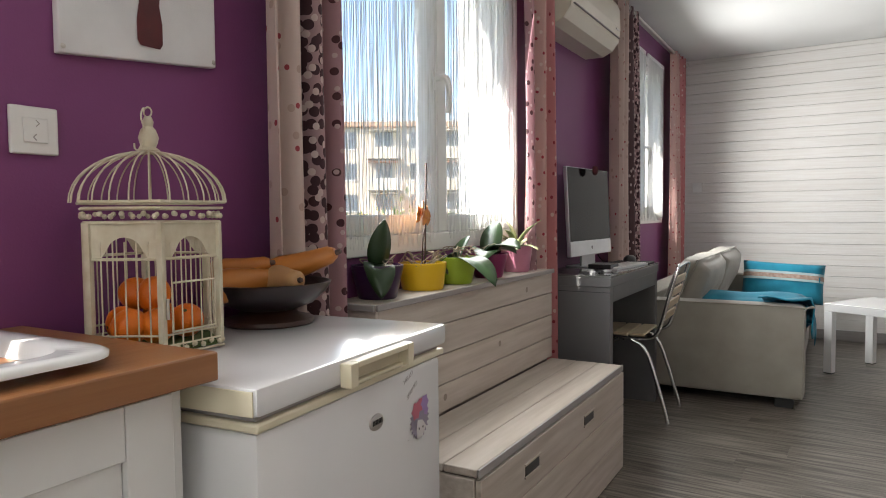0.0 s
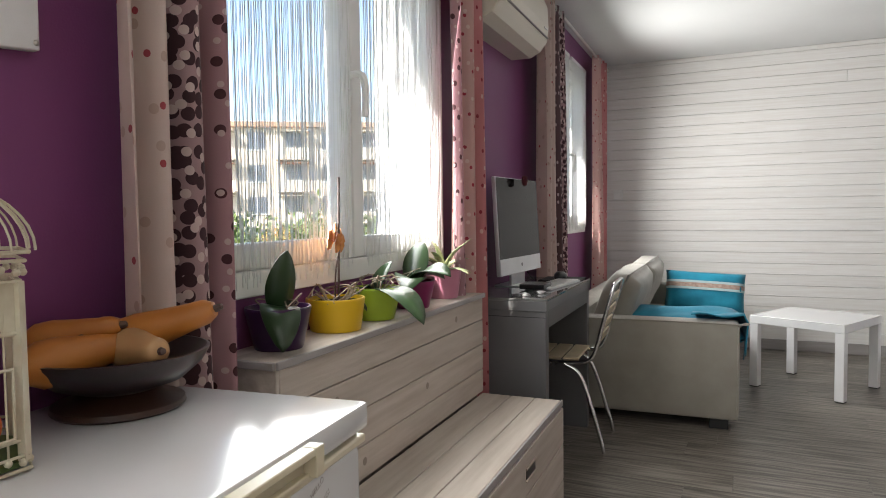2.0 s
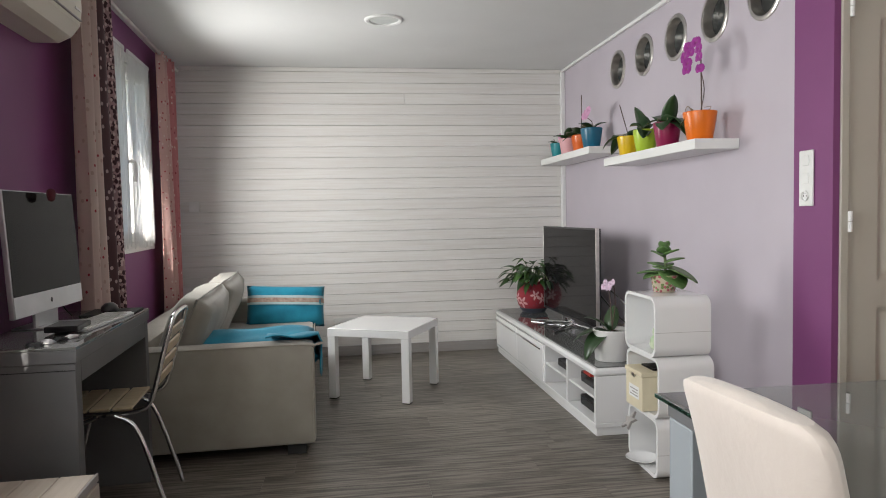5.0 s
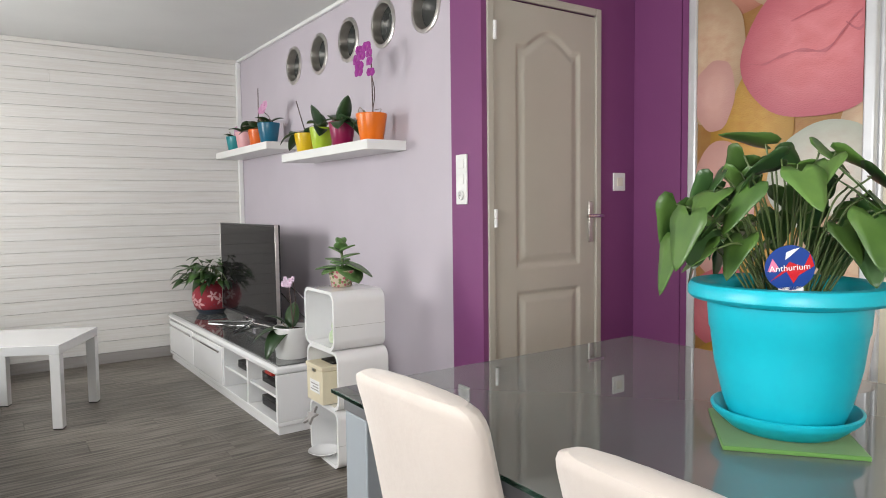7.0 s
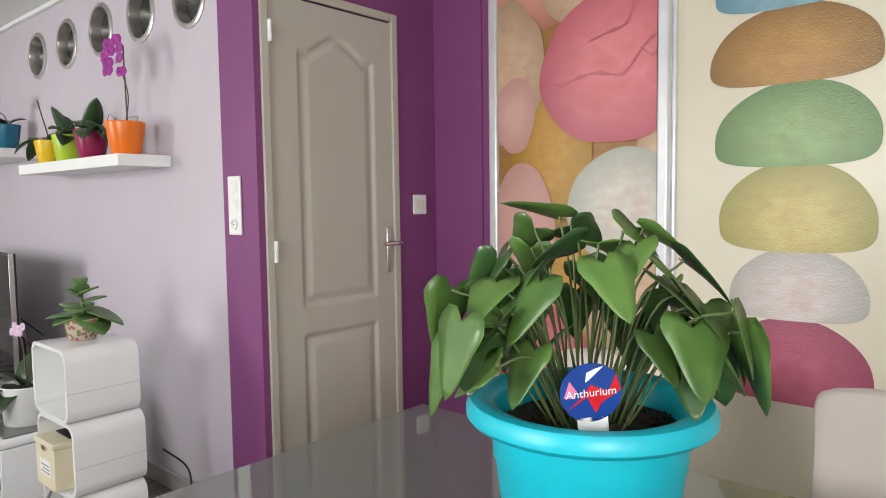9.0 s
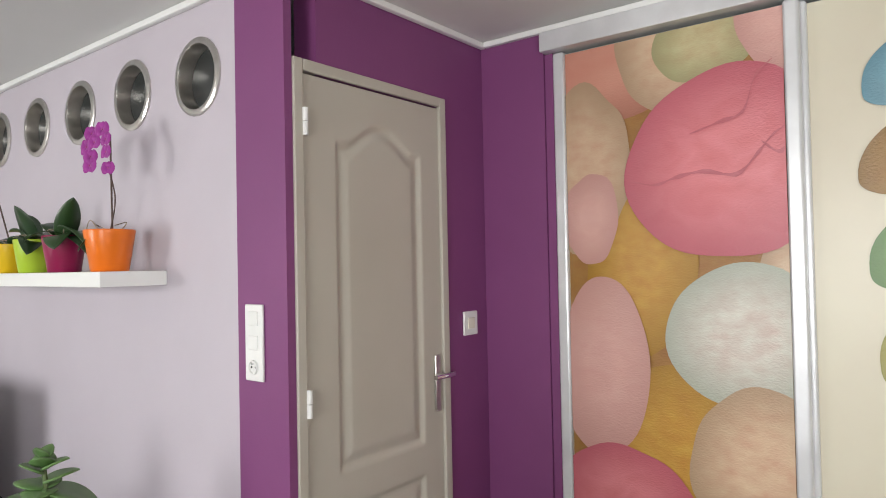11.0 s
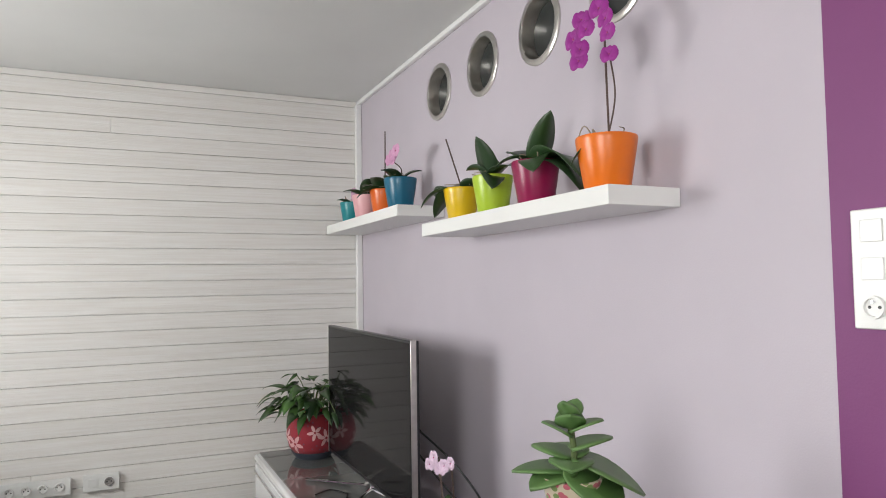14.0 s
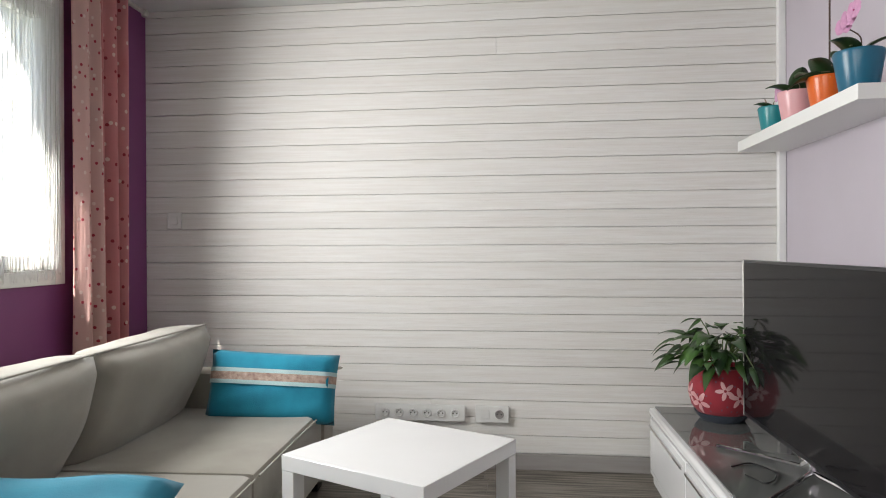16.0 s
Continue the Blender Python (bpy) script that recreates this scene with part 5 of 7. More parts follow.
for k in range(14):
    a = k * 2.4
    rise = 25 + (k % 5) * 13
    bm = leaf(bmesh.new(), (0, 0, 0.092), (math.cos(a) * math.cos(radians(rise)), math.sin(a) * math.cos(radians(rise)), math.sin(radians(rise))), 0.11 + 0.025 * (k % 3), 0.028, 0.8, n=8, cup=0.3)
    solid(part("leaf", bm, VARI, t), 0.0014)

# red flowered pot on the media bench
REDPOT = dots_material("red_flowered_pot", (0.33, 0.02, 0.035), (0.27, 0.014, 0.028), [((0.20, 0.05, 0.08), 30, 0.12)], 1, 1, 0.0)


def uv_lathe(prof, seg=36):
    bm = bmesh.new()
    uvl = bm.loops.layers.uv.new("UVMap")
    rings = [[bm.verts.new((r * math.cos(6.28319 * i / seg), r * math.sin(6.28319 * i / seg), z)) for i in range(seg)] for r, z in prof]
    for k in range(len(prof) - 1):
        for i in range(seg):
            j = (i + 1) % seg
            f = bm.faces.new((rings[k][i], rings[k][j], rings[k + 1][j], rings[k + 1][i]))
            f.smooth = True
            rr = max(p[0] for p in prof)
            for lp, (ii, kk) in zip(f.loops, ((i, k), (i + 1, k), (i + 1, k + 1), (i, k + 1))):
                lp[uvl].uv = (6.28319 * ii / seg * rr, prof[kk][1])
    return bm


t = thing("potted_plant", pose(6.815, 7.945, 0.3595) @ Matrix.Scale(1.17, 4), "leafy green plant in a red flowered pot on a dark saucer", "plant")
part("pot", uv_lathe([(0.05, 0.012), (0.075, 0.015), (0.105, 0.05), (0.118, 0.10), (0.112, 0.15), (0.098, 0.185), (0.102, 0.195), (0.096, 0.198), (0.090, 0.18)]), REDPOT, t)
RED_PROF = [(0.075, 0.015), (0.105, 0.05), (0.118, 0.10), (0.112, 0.15), (0.098, 0.185)]
PETAL = material("pale_rose_glaze", (0.70, 0.40, 0.40), 0.3, second=(0.64, 0.33, 0.34), scale=30)


def on_pot(a, z):
    z = min(max(z, RED_PROF[0][1]), RED_PROF[-1][1])
    for (r0, z0), (r1, z1) in zip(RED_PROF, RED_PROF[1:]):
        if z <= z1:
            r = r0 + (r1 - r0) * (z - z0) / (z1 - z0) + 0.0016
            return Vector((r * math.cos(a), r * math.sin(a), z))


for k, (fa, fz, fr) in enumerate([(i * 0.62 + 0.2 * (i % 2), (0.075, 0.125, 0.10)[i % 3], (0.042, 0.034, 0.038)[i % 3]) for i in range(10)]):
    bm = bmesh.new()
    for q in range(5):
        th = 2 * math.pi * q / 5 + k
        rows = []
        for i in range(5):
            f = 0.15 + 0.85 * i / 4
            w = 0.36 * math.sin(math.pi * (0.12 + 0.80 * i / 4)) ** 0.8
            rows.append([bm.verts.new(on_pot(fa + fr * f * math.cos(th + s * w / f * 0.6) / 0.115, fz + fr * f * math.sin(th + s * w / f * 0.6))) for s in (-1, 0, 1)])
        for a, b in zip(rows, rows[1:]):
            for i in range(2):
                bm.faces.new((a[i], a[i + 1], b[i + 1], b[i])).smooth = True
    part("painted_flower", bm, PETAL, t)
part("saucer", lathe(bmesh.new(), [(0, 0), (0.075, 0), (0.094, 0.025), (0.096, 0.03), (0.090, 0.03), (0.072, 0.008), (0, 0.008)], 32), material("slate_plastic", (0.05, 0.06, 0.08), 0.4), t, smooth=True)
soil_disc(t, 0.09, 0.18, 8)
rnd = random.Random(21)
for k in range(84):
    a = rnd.uniform(0, 6.283)
    el = math.asin(rnd.uniform(-0.15, 0.95))
    rr = rnd.uniform(0.08, 0.17)
    p = Vector((rr * math.cos(a) * math.cos(el) * 1.1, rr * math.sin(a) * math.cos(el) * 1.1, 0.22 + rr * math.sin(el) * 0.95))
    d = Vector((math.cos(a), math.sin(a), rnd.uniform(-0.6, 0.5)))
    solid(part("leaf", leaf(bmesh.new(), p, d, rnd.uniform(0.08, 0.12), rnd.uniform(0.048, 0.066), 0.9, 0.35, n=6, twist=rnd.uniform(-0.5, 0.5)), LEAF if k % 3 == 0 else LEAF_MID, t), 0.0008)
    if k % 4 == 0:
        part("stem", tube(bmesh.new(), curve_pts([(0.02 * math.cos(a), 0.02 * math.sin(a), 0.18), p * 0.6 + Vector((0, 0, 0.09)), p], 4), 0.0022, 5), GREENSTEM, t)
for k, (a, ln) in enumerate(((-60, 0.27), (-75, 0.24), (-45, 0.22))):
    a = radians(a)
    e = Vector((ln * math.cos(a) * 0.6, ln * math.sin(a), 0.26 - 0.03 * k))
    part("stem", tube(bmesh.new(), curve_pts([(0, 0, 0.19), e * 0.5 + Vector((0, 0, 0.18)), e], 6), 0.0024, 5), GREENSTEM, t)
    for s in (-0.4, 0.3):
        solid(part("leaf", leaf(bmesh.new(), e, (math.cos(a + s), math.sin(a + s), -0.3), 0.09, 0.04, 0.9, 0.5, n=6), LEAF, t), 0.0008)

# white pot orchid on the media bench
orchid(pose(6.735, 6.12, 0.3595), 0.098, 0.165, (0.74, 0.74, 0.72), "orchid with pale pink flowers in a big white pot", [(165, 30, 0.20, 0.075, 1.5), (200, 20, 0.22, 0.08, 2.2), (130, 45, 0.16, 0.06, 0.9), (60, 60, 0.15, 0.06, 0.6)], (0.0, 0.06, 0.40),
       [(-0.02, 0.05, 0.385, 0.036), (-0.02, 0.02, 0.41, 0.04), (-0.02, -0.02, 0.39, 0.038), (-0.03, -0.07, 0.41, 0.036), (-0.03, -0.11, 0.425, 0.034)], (0.66, 0.48, 0.62), 3, "", taper=0.88, mat=LEAF)

# succulent on the shelf cubes
FLORAL = dots_material("floral_pot", (0.60, 0.52, 0.40), (0.50, 0.42, 0.30), [((0.46, 0.10, 0.14), 42, 0.3), ((0.16, 0.24, 0.07), 36, 0.26)], 1, 1, 0.0)
t = thing("potted_succulent", pose(6.755, 5.545, 0.786) @ Matrix.Diagonal((1.1, 1.1, 0.86, 1)), "round-leaved succulent in a small floral pot", "plant")
part("pot", uv_lathe([(0.03, 0.0), (0.042, 0.002), (0.055, 0.085), (0.056, 0.09), (0.051, 0.09), (0.048, 0.07)]), FLORAL, t)
soil_disc(t, 0.05, 0.075, 9)
part("stem", tube(bmesh.new(), curve_pts([(0, 0, 0.07), (0.004, -0.004, 0.14), (0, 0.004, 0.225)], 6), 0.006, 8), GREENSTEM, t)
for k, (a, z, rise, ln, wd) in enumerate([(325, 0.13, -25, 0.145, 0.098), (290, 0.11, -35, 0.125, 0.095), (145, 0.10, 5, 0.105, 0.066), (180, 0.10, -10, 0.09, 0.062), (120, 0.13, 20, 0.08, 0.05), (340, 0.15, 25, 0.08, 0.05), (235, 0.125, 10, 0.085, 0.06),
                                          (60, 0.13, 15, 0.08, 0.055), (150, 0.18, 40, 0.06, 0.042), (320, 0.19, 35, 0.065, 0.046), (235, 0.20, 50, 0.055, 0.042), (60, 0.2, 45, 0.055, 0.04), (200, 0.225, 65, 0.045, 0.033), (20, 0.225, 60, 0.045, 0.033)]):
    a = radians(a)
    d = (math.cos(a) * math.cos(radians(rise)), math.sin(a) * math.cos(radians(rise)), math.sin(radians(rise)))
    solid(part("leaf", leaf(bmesh.new(), (0, 0, z), d, ln * 1.05, wd * 1.35, 0.25, n=9, cup=0.2), LEAF_SUCC, t), 0.006)


# ---- anthurium on the dining table ----
def heart_leaf(bm, base, way, length, width, droop, cup, twist):
    """A heart-shaped blade whose two lobes reach back past the stalk."""
    way = Vector(way).normalized()
    side = way.cross(Vector((0, 0, 1)))
    side = side.normalized() if side.length > 0.05 else Vector((1, 0, 0))
    side = Matrix.Rotation(twist, 3, way) @ side
    d, p = way.copy(), Vector(base) - way * length * 0.18
    rows, n = [], 9
    for i in range(n + 1):
        t = i / n
        w = width * 0.5 * (1.0 - t) ** 0.62 * min(1.0, 0.62 + 2.1 * t) * (1.08 if t < 0.4 else 1.0)
        w = max(w, 0.0008)
        up = side.cross(d).normalized()
        dip = d * (0.17 * length * max(0.0, 1 - t * 5.5))
        rows.append([bm.verts.new(p - side * w + up * cup * w), bm.verts.new(p - side * w * 0.5 + up * cup * w * 0.3), bm.verts.new(p + dip), bm.verts.new(p + side * w * 0.5 + up * cup * w * 0.3), bm.verts.new(p + side * w + up * cup * w)])
        d = (d + Vector((0, 0, -droop / n))).normalized()
        p = p + d * (length * 1.15 / n)
    for a, b in zip(rows, rows[1:]):
        for k in range(4):
            bm.faces.new((a[k], a[k + 1], b[k + 1], b[k])).smooth = True
    return bm


t = thing("trivet", pose(6.545, 3.345, 0.742, 0, 0, 40), "green printed square trivet under the planter", "trivet")
TRIV = dots_material("trivet_print", (0.12, 0.28, 0.05), (0.05, 0.14, 0.03), [((0.62, 0.30, 0.42), 13, 0.22)], 1, 1, 0.0)
part("tile", boxes(((-0.11, -0.11, 0), (0.11, 0.11, 0.008)), bevel=0.002), TRIV, t)
TURQ = material("turquoise_plastic", (0.004, 0.42, 0.52), 0.38, second=(0.004, 0.39, 0.49), scale=8, bump=0.06, bump_scale=200)
t = thing("planter", pose(6.565, 3.35, 0.7505) @ Matrix.Diagonal((0.82, 0.82, 0.90, 1)), "turquoise plastic planter on its saucer with an anthurium", "plant pot")
part("saucer", lathe(bmesh.new(), [(0, 0), (0.105, 0), (0.115, 0.004), (0.142, 0.026), (0.150, 0.034), (0.152, 0.042), (0.146, 0.044), (0.138, 0.036), (0.11, 0.010), (0, 0.008)], 48), TURQ, t, smooth=True)
part("pot", lathe(bmesh.new(), [(0, 0.012), (0.10, 0.012), (0.112, 0.018), (0.128, 0.06), (0.146, 0.13), (0.155, 0.195), (0.158, 0.200), (0.162, 0.252), (0.178, 0.256), (0.196, 0.259), (0.203, 0.266), (0.203, 0.280), (0.196, 0.290), (0.180, 0.292), (0.160, 0.286), (0.154, 0.278), (0.150, 0.235), (0.0, 0.235)], 56), TURQ, t, smooth=True)
soil_disc(t, 0.152, 0.246, 4)
rnd = random.Random(8)
for k in range(260):
    a, r = rnd.uniform(0, 6.283), 0.145 * math.sqrt(rnd.random())
    if k == 0:
        bm = bmesh.new()
    s = rnd.uniform(0.003, 0.007)
    bmesh.ops.create_cube(bm, size=1, matrix=pose(r * math.cos(a), r * math.sin(a), 0.248 + rnd.uniform(0, 0.006), rnd.uniform(0, 90), rnd.uniform(0, 90), 0) @ Matrix.Diagonal((s, s * 0.7, s * 0.5, 1)))
part("soil_crumbs", bm, SOIL, t, kind="stuff")
ANTH = material("anthurium_leaf", (0.085, 0.165, 0.032), 0.38, second=(0.045, 0.10, 0.022), scale=12, rand=0.35)
ANTH_DARK = material("older_anthurium_leaf", (0.040, 0.095, 0.026), 0.34, second=(0.028, 0.066, 0.020), scale=12, rand=0.3)
FRONT = radians(210)


def anthurium_leaf(pot, foot, at, way, length, k):
    """A thin stalk from the soil to a hanging heart-shaped blade."""
    part("stem", tube(bmesh.new(), curve_pts([foot, foot.lerp(at, 0.55) + Vector((0, 0, 0.055)), at], 5), 0.0021, 6), GREENSTEM, pot)
    blade = heart_leaf(bmesh.new(), at, way, length, length * rnd.uniform(0.98, 1.18), rnd.uniform(0.1, 0.45), rnd.uniform(-0.05, 0.22), rnd.uniform(-0.7, 0.7))
    solid(part("leaf", blade, ANTH if k % 5 < 3 else ANTH_DARK, pot), 0.0009)


for k in range(54):
    a = k * 2.39996 + rnd.uniform(-0.3, 0.3)
    el = math.asin(1 - 0.93 * (k + 0.5) / 54)
    if el < 0.75 and math.cos(a - FRONT) > 0.72:
        continue
    rr = rnd.uniform(0.82, 1.06)
    e = Vector((0.205 * rr * math.cos(el) * math.cos(a), 0.205 * rr * math.cos(el) * math.sin(a), 0.335 + 0.225 * rr * math.sin(el)))
    f = Vector((0.05 * math.cos(el) * math.cos(a + 0.6), 0.05 * math.cos(el) * math.sin(a + 0.6), 0.245))
    az = a + rnd.uniform(-1.3, 1.3)
    way = (math.cos(az), math.sin(az), rnd.uniform(-1.5, -0.35) if k > 5 else rnd.uniform(-0.5, 0.6))
    anthurium_leaf(t, f, e, way, rnd.uniform(0.075, 0.108), k)
for k in range(13):
    a = FRONT + 0.85 + (2 * math.pi - 1.7) * (k + rnd.uniform(0.2, 0.8)) / 13
    e = Vector((0.235 * math.cos(a), 0.235 * math.sin(a), rnd.uniform(0.34, 0.45)))
    anthurium_leaf(t, Vector((0.06 * math.cos(a), 0.06 * math.sin(a), 0.245)), e, (0.35 * math.cos(a), 0.35 * math.sin(a), -1), rnd.uniform(0.09, 0.125), k)
for k, (a, z) in enumerate(((2.95, 0.375), (4.45, 0.40))):
    e = Vector((0.13 * math.cos(a), 0.13 * math.sin(a), z))
    anthurium_leaf(t, Vector((0.03 * math.cos(a), 0.03 * math.sin(a), 0.245)), e, (math.cos(a), math.sin(a), -1.3), rnd.uniform(0.075, 0.095), k)
t = thing("plant_label", pose(6.490, 3.300, 0.968, 0, 0, -48) @ pose(0, 0, 0, 8, -6, 0) @ Matrix.Scale(1.05, 4), "round blue and red plant label reading Anthurium", "label")
b = lathe(bmesh.new(), [(0, 0), (0.036, 0), (0.036, 0.0012), (0, 0.0012)], 36)
bmesh.ops.transform(b, matrix=pose(0, 0, 0.075, 90, 0, 0), verts=b.verts)
part("disc", b, material("label_blue", (0.012, 0.05, 0.26), 0.3), t)
part("tongue", boxes(((-0.018, -0.0012, -0.005), (0.018, 0.0, 0.045)), bevel=0.0004), WHITE, t)
for nm, mat, pts in (("red_shape", material("label_red", (0.55, 0.012, 0.02), 0.3), [(-0.03, 0.055), (-0.005, 0.07), (0.004, 0.05), (0.012, 0.062), (0.035, 0.075), (0.03, 0.095), (0.02, 0.075), (0.0, 0.085), (-0.012, 0.07)]),
                     ("white_shape", WHITE, [(-0.006, 0.088), (0.002, 0.094), (0.016, 0.106), (0.006, 0.104), (-0.004, 0.100)]), ("pink_shape", material("label_pink", (0.72, 0.20, 0.34), 0.3), [(-0.032, 0.072), (-0.024, 0.092), (-0.016, 0.078), (-0.02, 0.07)])):
    b = bmesh.new()
    b.faces.new([b.verts.new((x, -0.0017, z)) for x, z in pts])
    part(nm, b, mat, t)
cu = bpy.data.curves.new("lettering", "FONT")
cu.body, cu.size, cu.align_x, cu.extrude = "Anthurium", 0.0135, "CENTER", 0.0002
cu.materials.append(WHITE)
lt = new("lettering", cu)
lt.parent = t
lt.matrix_basis = pose(0, -0.0022, 0.071, 90, 0, 0)


# ---- storage bench under the window ----
def board(parent, lo, hi, mat=BENCHWOOD, name="plank", bevel=0.003):
    return part(name, boxes((lo, hi), bevel=bevel), mat, parent)


def storage_bench():
    t = thing("storage_bench", WIN, "whitewashed plank storage bench with a high back box", "bench")
    e = 1.275
    # carcass darker than the planks: shade in the gaps is put into its colour
    part("carcass", boxes(((0.01, 0.012, 0.0), (0.146, e - 0.012, 0.776)), ((0.146, -0.02, 0.0), (0.462, e - 0.025, 0.398))), material("shaded_gap_pine", (0.30, 0.26, 0.22), 0.8), t)
    zs = [0.424, 0.512, 0.606, 0.700, 0.786]
    for a, b in zip(zs, zs[1:]):
        board(t, (0.148, 0.0, a + 0.0012), (0.166, e, b - 0.0012))
        board(t, (0.012, -0.012, a + 0.0012), (0.166, -0.0005, b - 0.0012))
    for a, b in zip([0.0, 0.1, 0.2, 0.3, 0.42], [0.1, 0.2, 0.3, 0.42]):
        board(t, (0.012, -0.012, a + 0.001), (0.166, -0.0005, b - 0.001))
    lid = part("lid", boxes(((0.0, -0.016, 0.787), (0.168, e + 0.002, 0.801)), bevel=0.002), BENCHWOOD, t)
    part("lid_edge", boxes(((0.169, -0.018, 0.785), (0.177, e + 0.003, 0.8025)), ((0.0, -0.026, 0.785), (0.168, -0.0165, 0.8025)), bevel=0.002), GREY_TRIM, lid)
    us = [0.168, 0.283, 0.375, 0.470]
    for a, b in zip(us, us[1:]):
        board(t, (a + 0.0012, -0.03, 0.402), (b - 0.0012, e - 0.02, 0.422))
    part("seat_edge", boxes(((0.4712, -0.032, 0.401), (0.4775, e - 0.018, 0.4235)), bevel=0.0015), GREY_TRIM, t)
    for a, b in ((0.006, 0.132), (0.135, 0.262), (0.265, 0.396)):
        d = board(t, (0.464, -0.028, a), (0.480, e - 0.022, b), name="front_plank", bevel=0.002)
    # no holes are cut: black plates paint the shade inside the grips
    for y in (0.29, 0.80):
        g = boxes(((0.4802, y - 0.05, 0.315), (0.4825, y + 0.05, 0.345)), bevel=0.001)
        h = part("grip", g, BLACK, t, "black plate standing for a grip hole's shaded inside")
        part("grip_rim", boxes(((0.4802, y - 0.056, 0.3455), (0.486, y + 0.056, 0.351)), ((0.4802, y - 0.056, 0.309), (0.486, y + 0.056, 0.3145)), bevel=0.001), BENCHWOOD, h)
    for a, b in ((0.006, 0.132), (0.135, 0.262), (0.265, 0.398)):
        board(t, (0.168, e - 0.0215, a), (0.463, e - 0.010, b))
        board(t, (0.168, -0.034, a), (0.463, -0.0215, b))
    for z, y in ((0.66, 0.22), (0.57, 0.75), (0.47, 0.35), (0.74, 1.0), (0.56, 0.14)):
        k = lathe(bmesh.new(), [(0, 0.0006), (0.009, 0.0004), (0.011, 0)], 12)
        bmesh.ops.transform(k, matrix=pose(0.1662, y, z, 0, 90, 0), verts=k.verts)
        part("knot", k, material("knot", (0.30, 0.25, 0.21), 0.6), t)


storage_bench()


# ---- chest freezer ----
def freezer():
    t = thing("chest_freezer", WIN @ pose(0.061, -0.838, 0, 0, 0, 4.2), "white chest freezer with a yellowed lid edge and stickers", "freezer")
    D, L = 0.475, 0.583
    part("body", boxes(((0.01, 0.006, 0.03), (D - 0.006, L - 0.006, 0.742)), bevel=0.012), FREEZER, t, smooth=True)
    part("rim", boxes(((0.004, 0.0, 0.743), (D, L, 0.757)), bevel=0.004), CREAM, t)
    part("gasket", boxes(((0.014, 0.010, 0.7575), (D - 0.012, L - 0.010, 0.7655))), GREY_TRIM, t)
    lid = part("lid", boxes(((0.0, -0.003, 0.766), (D + 0.004, L + 0.003, 0.808)), bevel=0.007), FREEZER, t, smooth=True)
    part("lid_end", boxes(((0.004, -0.006, 0.768), (D - 0.002, -0.0032, 0.803)), bevel=0.001), CREAM, lid)
    x = D + 0.0045
    y0, y1 = 0.19, 0.40
    part("handle", boxes(((x, y0, 0.763), (x + 0.022, y0 + 0.022, 0.803)), ((x, y1 - 0.022, 0.763), (x + 0.022, y1, 0.803)), ((x, y0 + 0.0225, 0.793), (x + 0.022, y1 - 0.0225, 0.803)), ((x, y0 + 0.0225, 0.763), (x + 0.012, y1 - 0.0225, 0.769)), bevel=0.002), CREAM, lid)
    # flat plate in darkened cream paints the shade behind the handle
    part("grip_hollow", boxes(((x + 0.0002, y0 + 0.0225, 0.7695), (x + 0.003, y1 - 0.0225, 0.7925))), material("grip_shade", (0.58, 0.52, 0.38), 0.5), lid)
    for y in (0.04, L - 0.08):
        for xx in (0.03, D - 0.07):
            part("foot", boxes(((xx, y, 0), (xx + 0.04, y + 0.04, 0.03))), RUBBER, t)
    xb = D - 0.0055
    # badge
    b = lathe(bmesh.new(), [(0, 0.0024), (0.021, 0.0022), (0.0235, 0.0012), (0.0235, 0)], 30)
    bmesh.ops.transform(b, matrix=pose(xb, 0.315, 0.672, 0, 90, 0) @ Matrix.Diagonal((0.62, 1, 1, 1)), verts=b.verts)
    bd = part("badge", b, STEEL, t, "oval chrome badge", smooth=True)
    for k in range(7):
        part("badge_mark", boxes(((xb + 0.0025, 0.299 + k * 0.0048, 0.668), (xb + 0.0029, 0.3022 + k * 0.0048, 0.677))), BLACK, bd)
    for txt, y, z, s, r in (("HELLO", 0.435, 0.722, 0.013, 22), ("SPRING!", 0.45, 0.694, 0.013, 30)):
        cu = bpy.data.curves.new("lettering", "FONT")
        cu.body, cu.size, cu.align_x, cu.extrude = txt, s, "CENTER", 0.0001
        cu.materials.append(GREY_TRIM)
        o = new("lettering", cu)
        o.parent = t
        o.matrix_basis = pose(xb + 0.0006, y, z, 90, 0, 90) @ pose(0, 0, 0, 0, 0, r)
    # sticker of a hedgehog drawn in plain shapes
    st = part("sticker", boxes(((xb + 0.0002, 0.43, 0.60), (xb + 0.0005, 0.434, 0.604))), WHITE, t)
    rnd = random.Random(3)
    mats = [material("sticker_grey", (0.30, 0.26, 0.34), 0.5), material("sticker_rose", (0.55, 0.16, 0.22), 0.5), material("sticker_violet", (0.36, 0.24, 0.50), 0.5), material("sticker_face", (0.68, 0.66, 0.66), 0.5)]
    for nm, mi, y, z, r, spikes in (("spines", 0, 0.478, 0.632, 0.042, 22), ("petals", 1, 0.463, 0.652, 0.020, 6), ("petals", 1, 0.482, 0.660, 0.016, 6), ("petals", 2, 0.499, 0.660, 0.018, 6), ("petals", 2, 0.505, 0.643, 0.011, 5), ("face", 3, 0.480, 0.612, 0.024, 3)):
        b = bmesh.new()
        n = spikes * 2
        b.faces.new([b.verts.new((xb + 0.0007 + 0.0003 * (mi + (0.4 if z > 0.655 else 0)), y + (r if i % 2 == 0 else r * (0.8 if spikes > 10 else 0.72)) * math.cos(6.28319 * i / n), z + (r if i % 2 == 0 else r * 0.76) * math.sin(6.28319 * i / n))) for i in range(n)])
        part(nm, b, mats[mi], st)
    for y in (0.472, 0.488):
        b = lathe(bmesh.new(), [(0, 0.0002), (0.0025, 0)], 10)
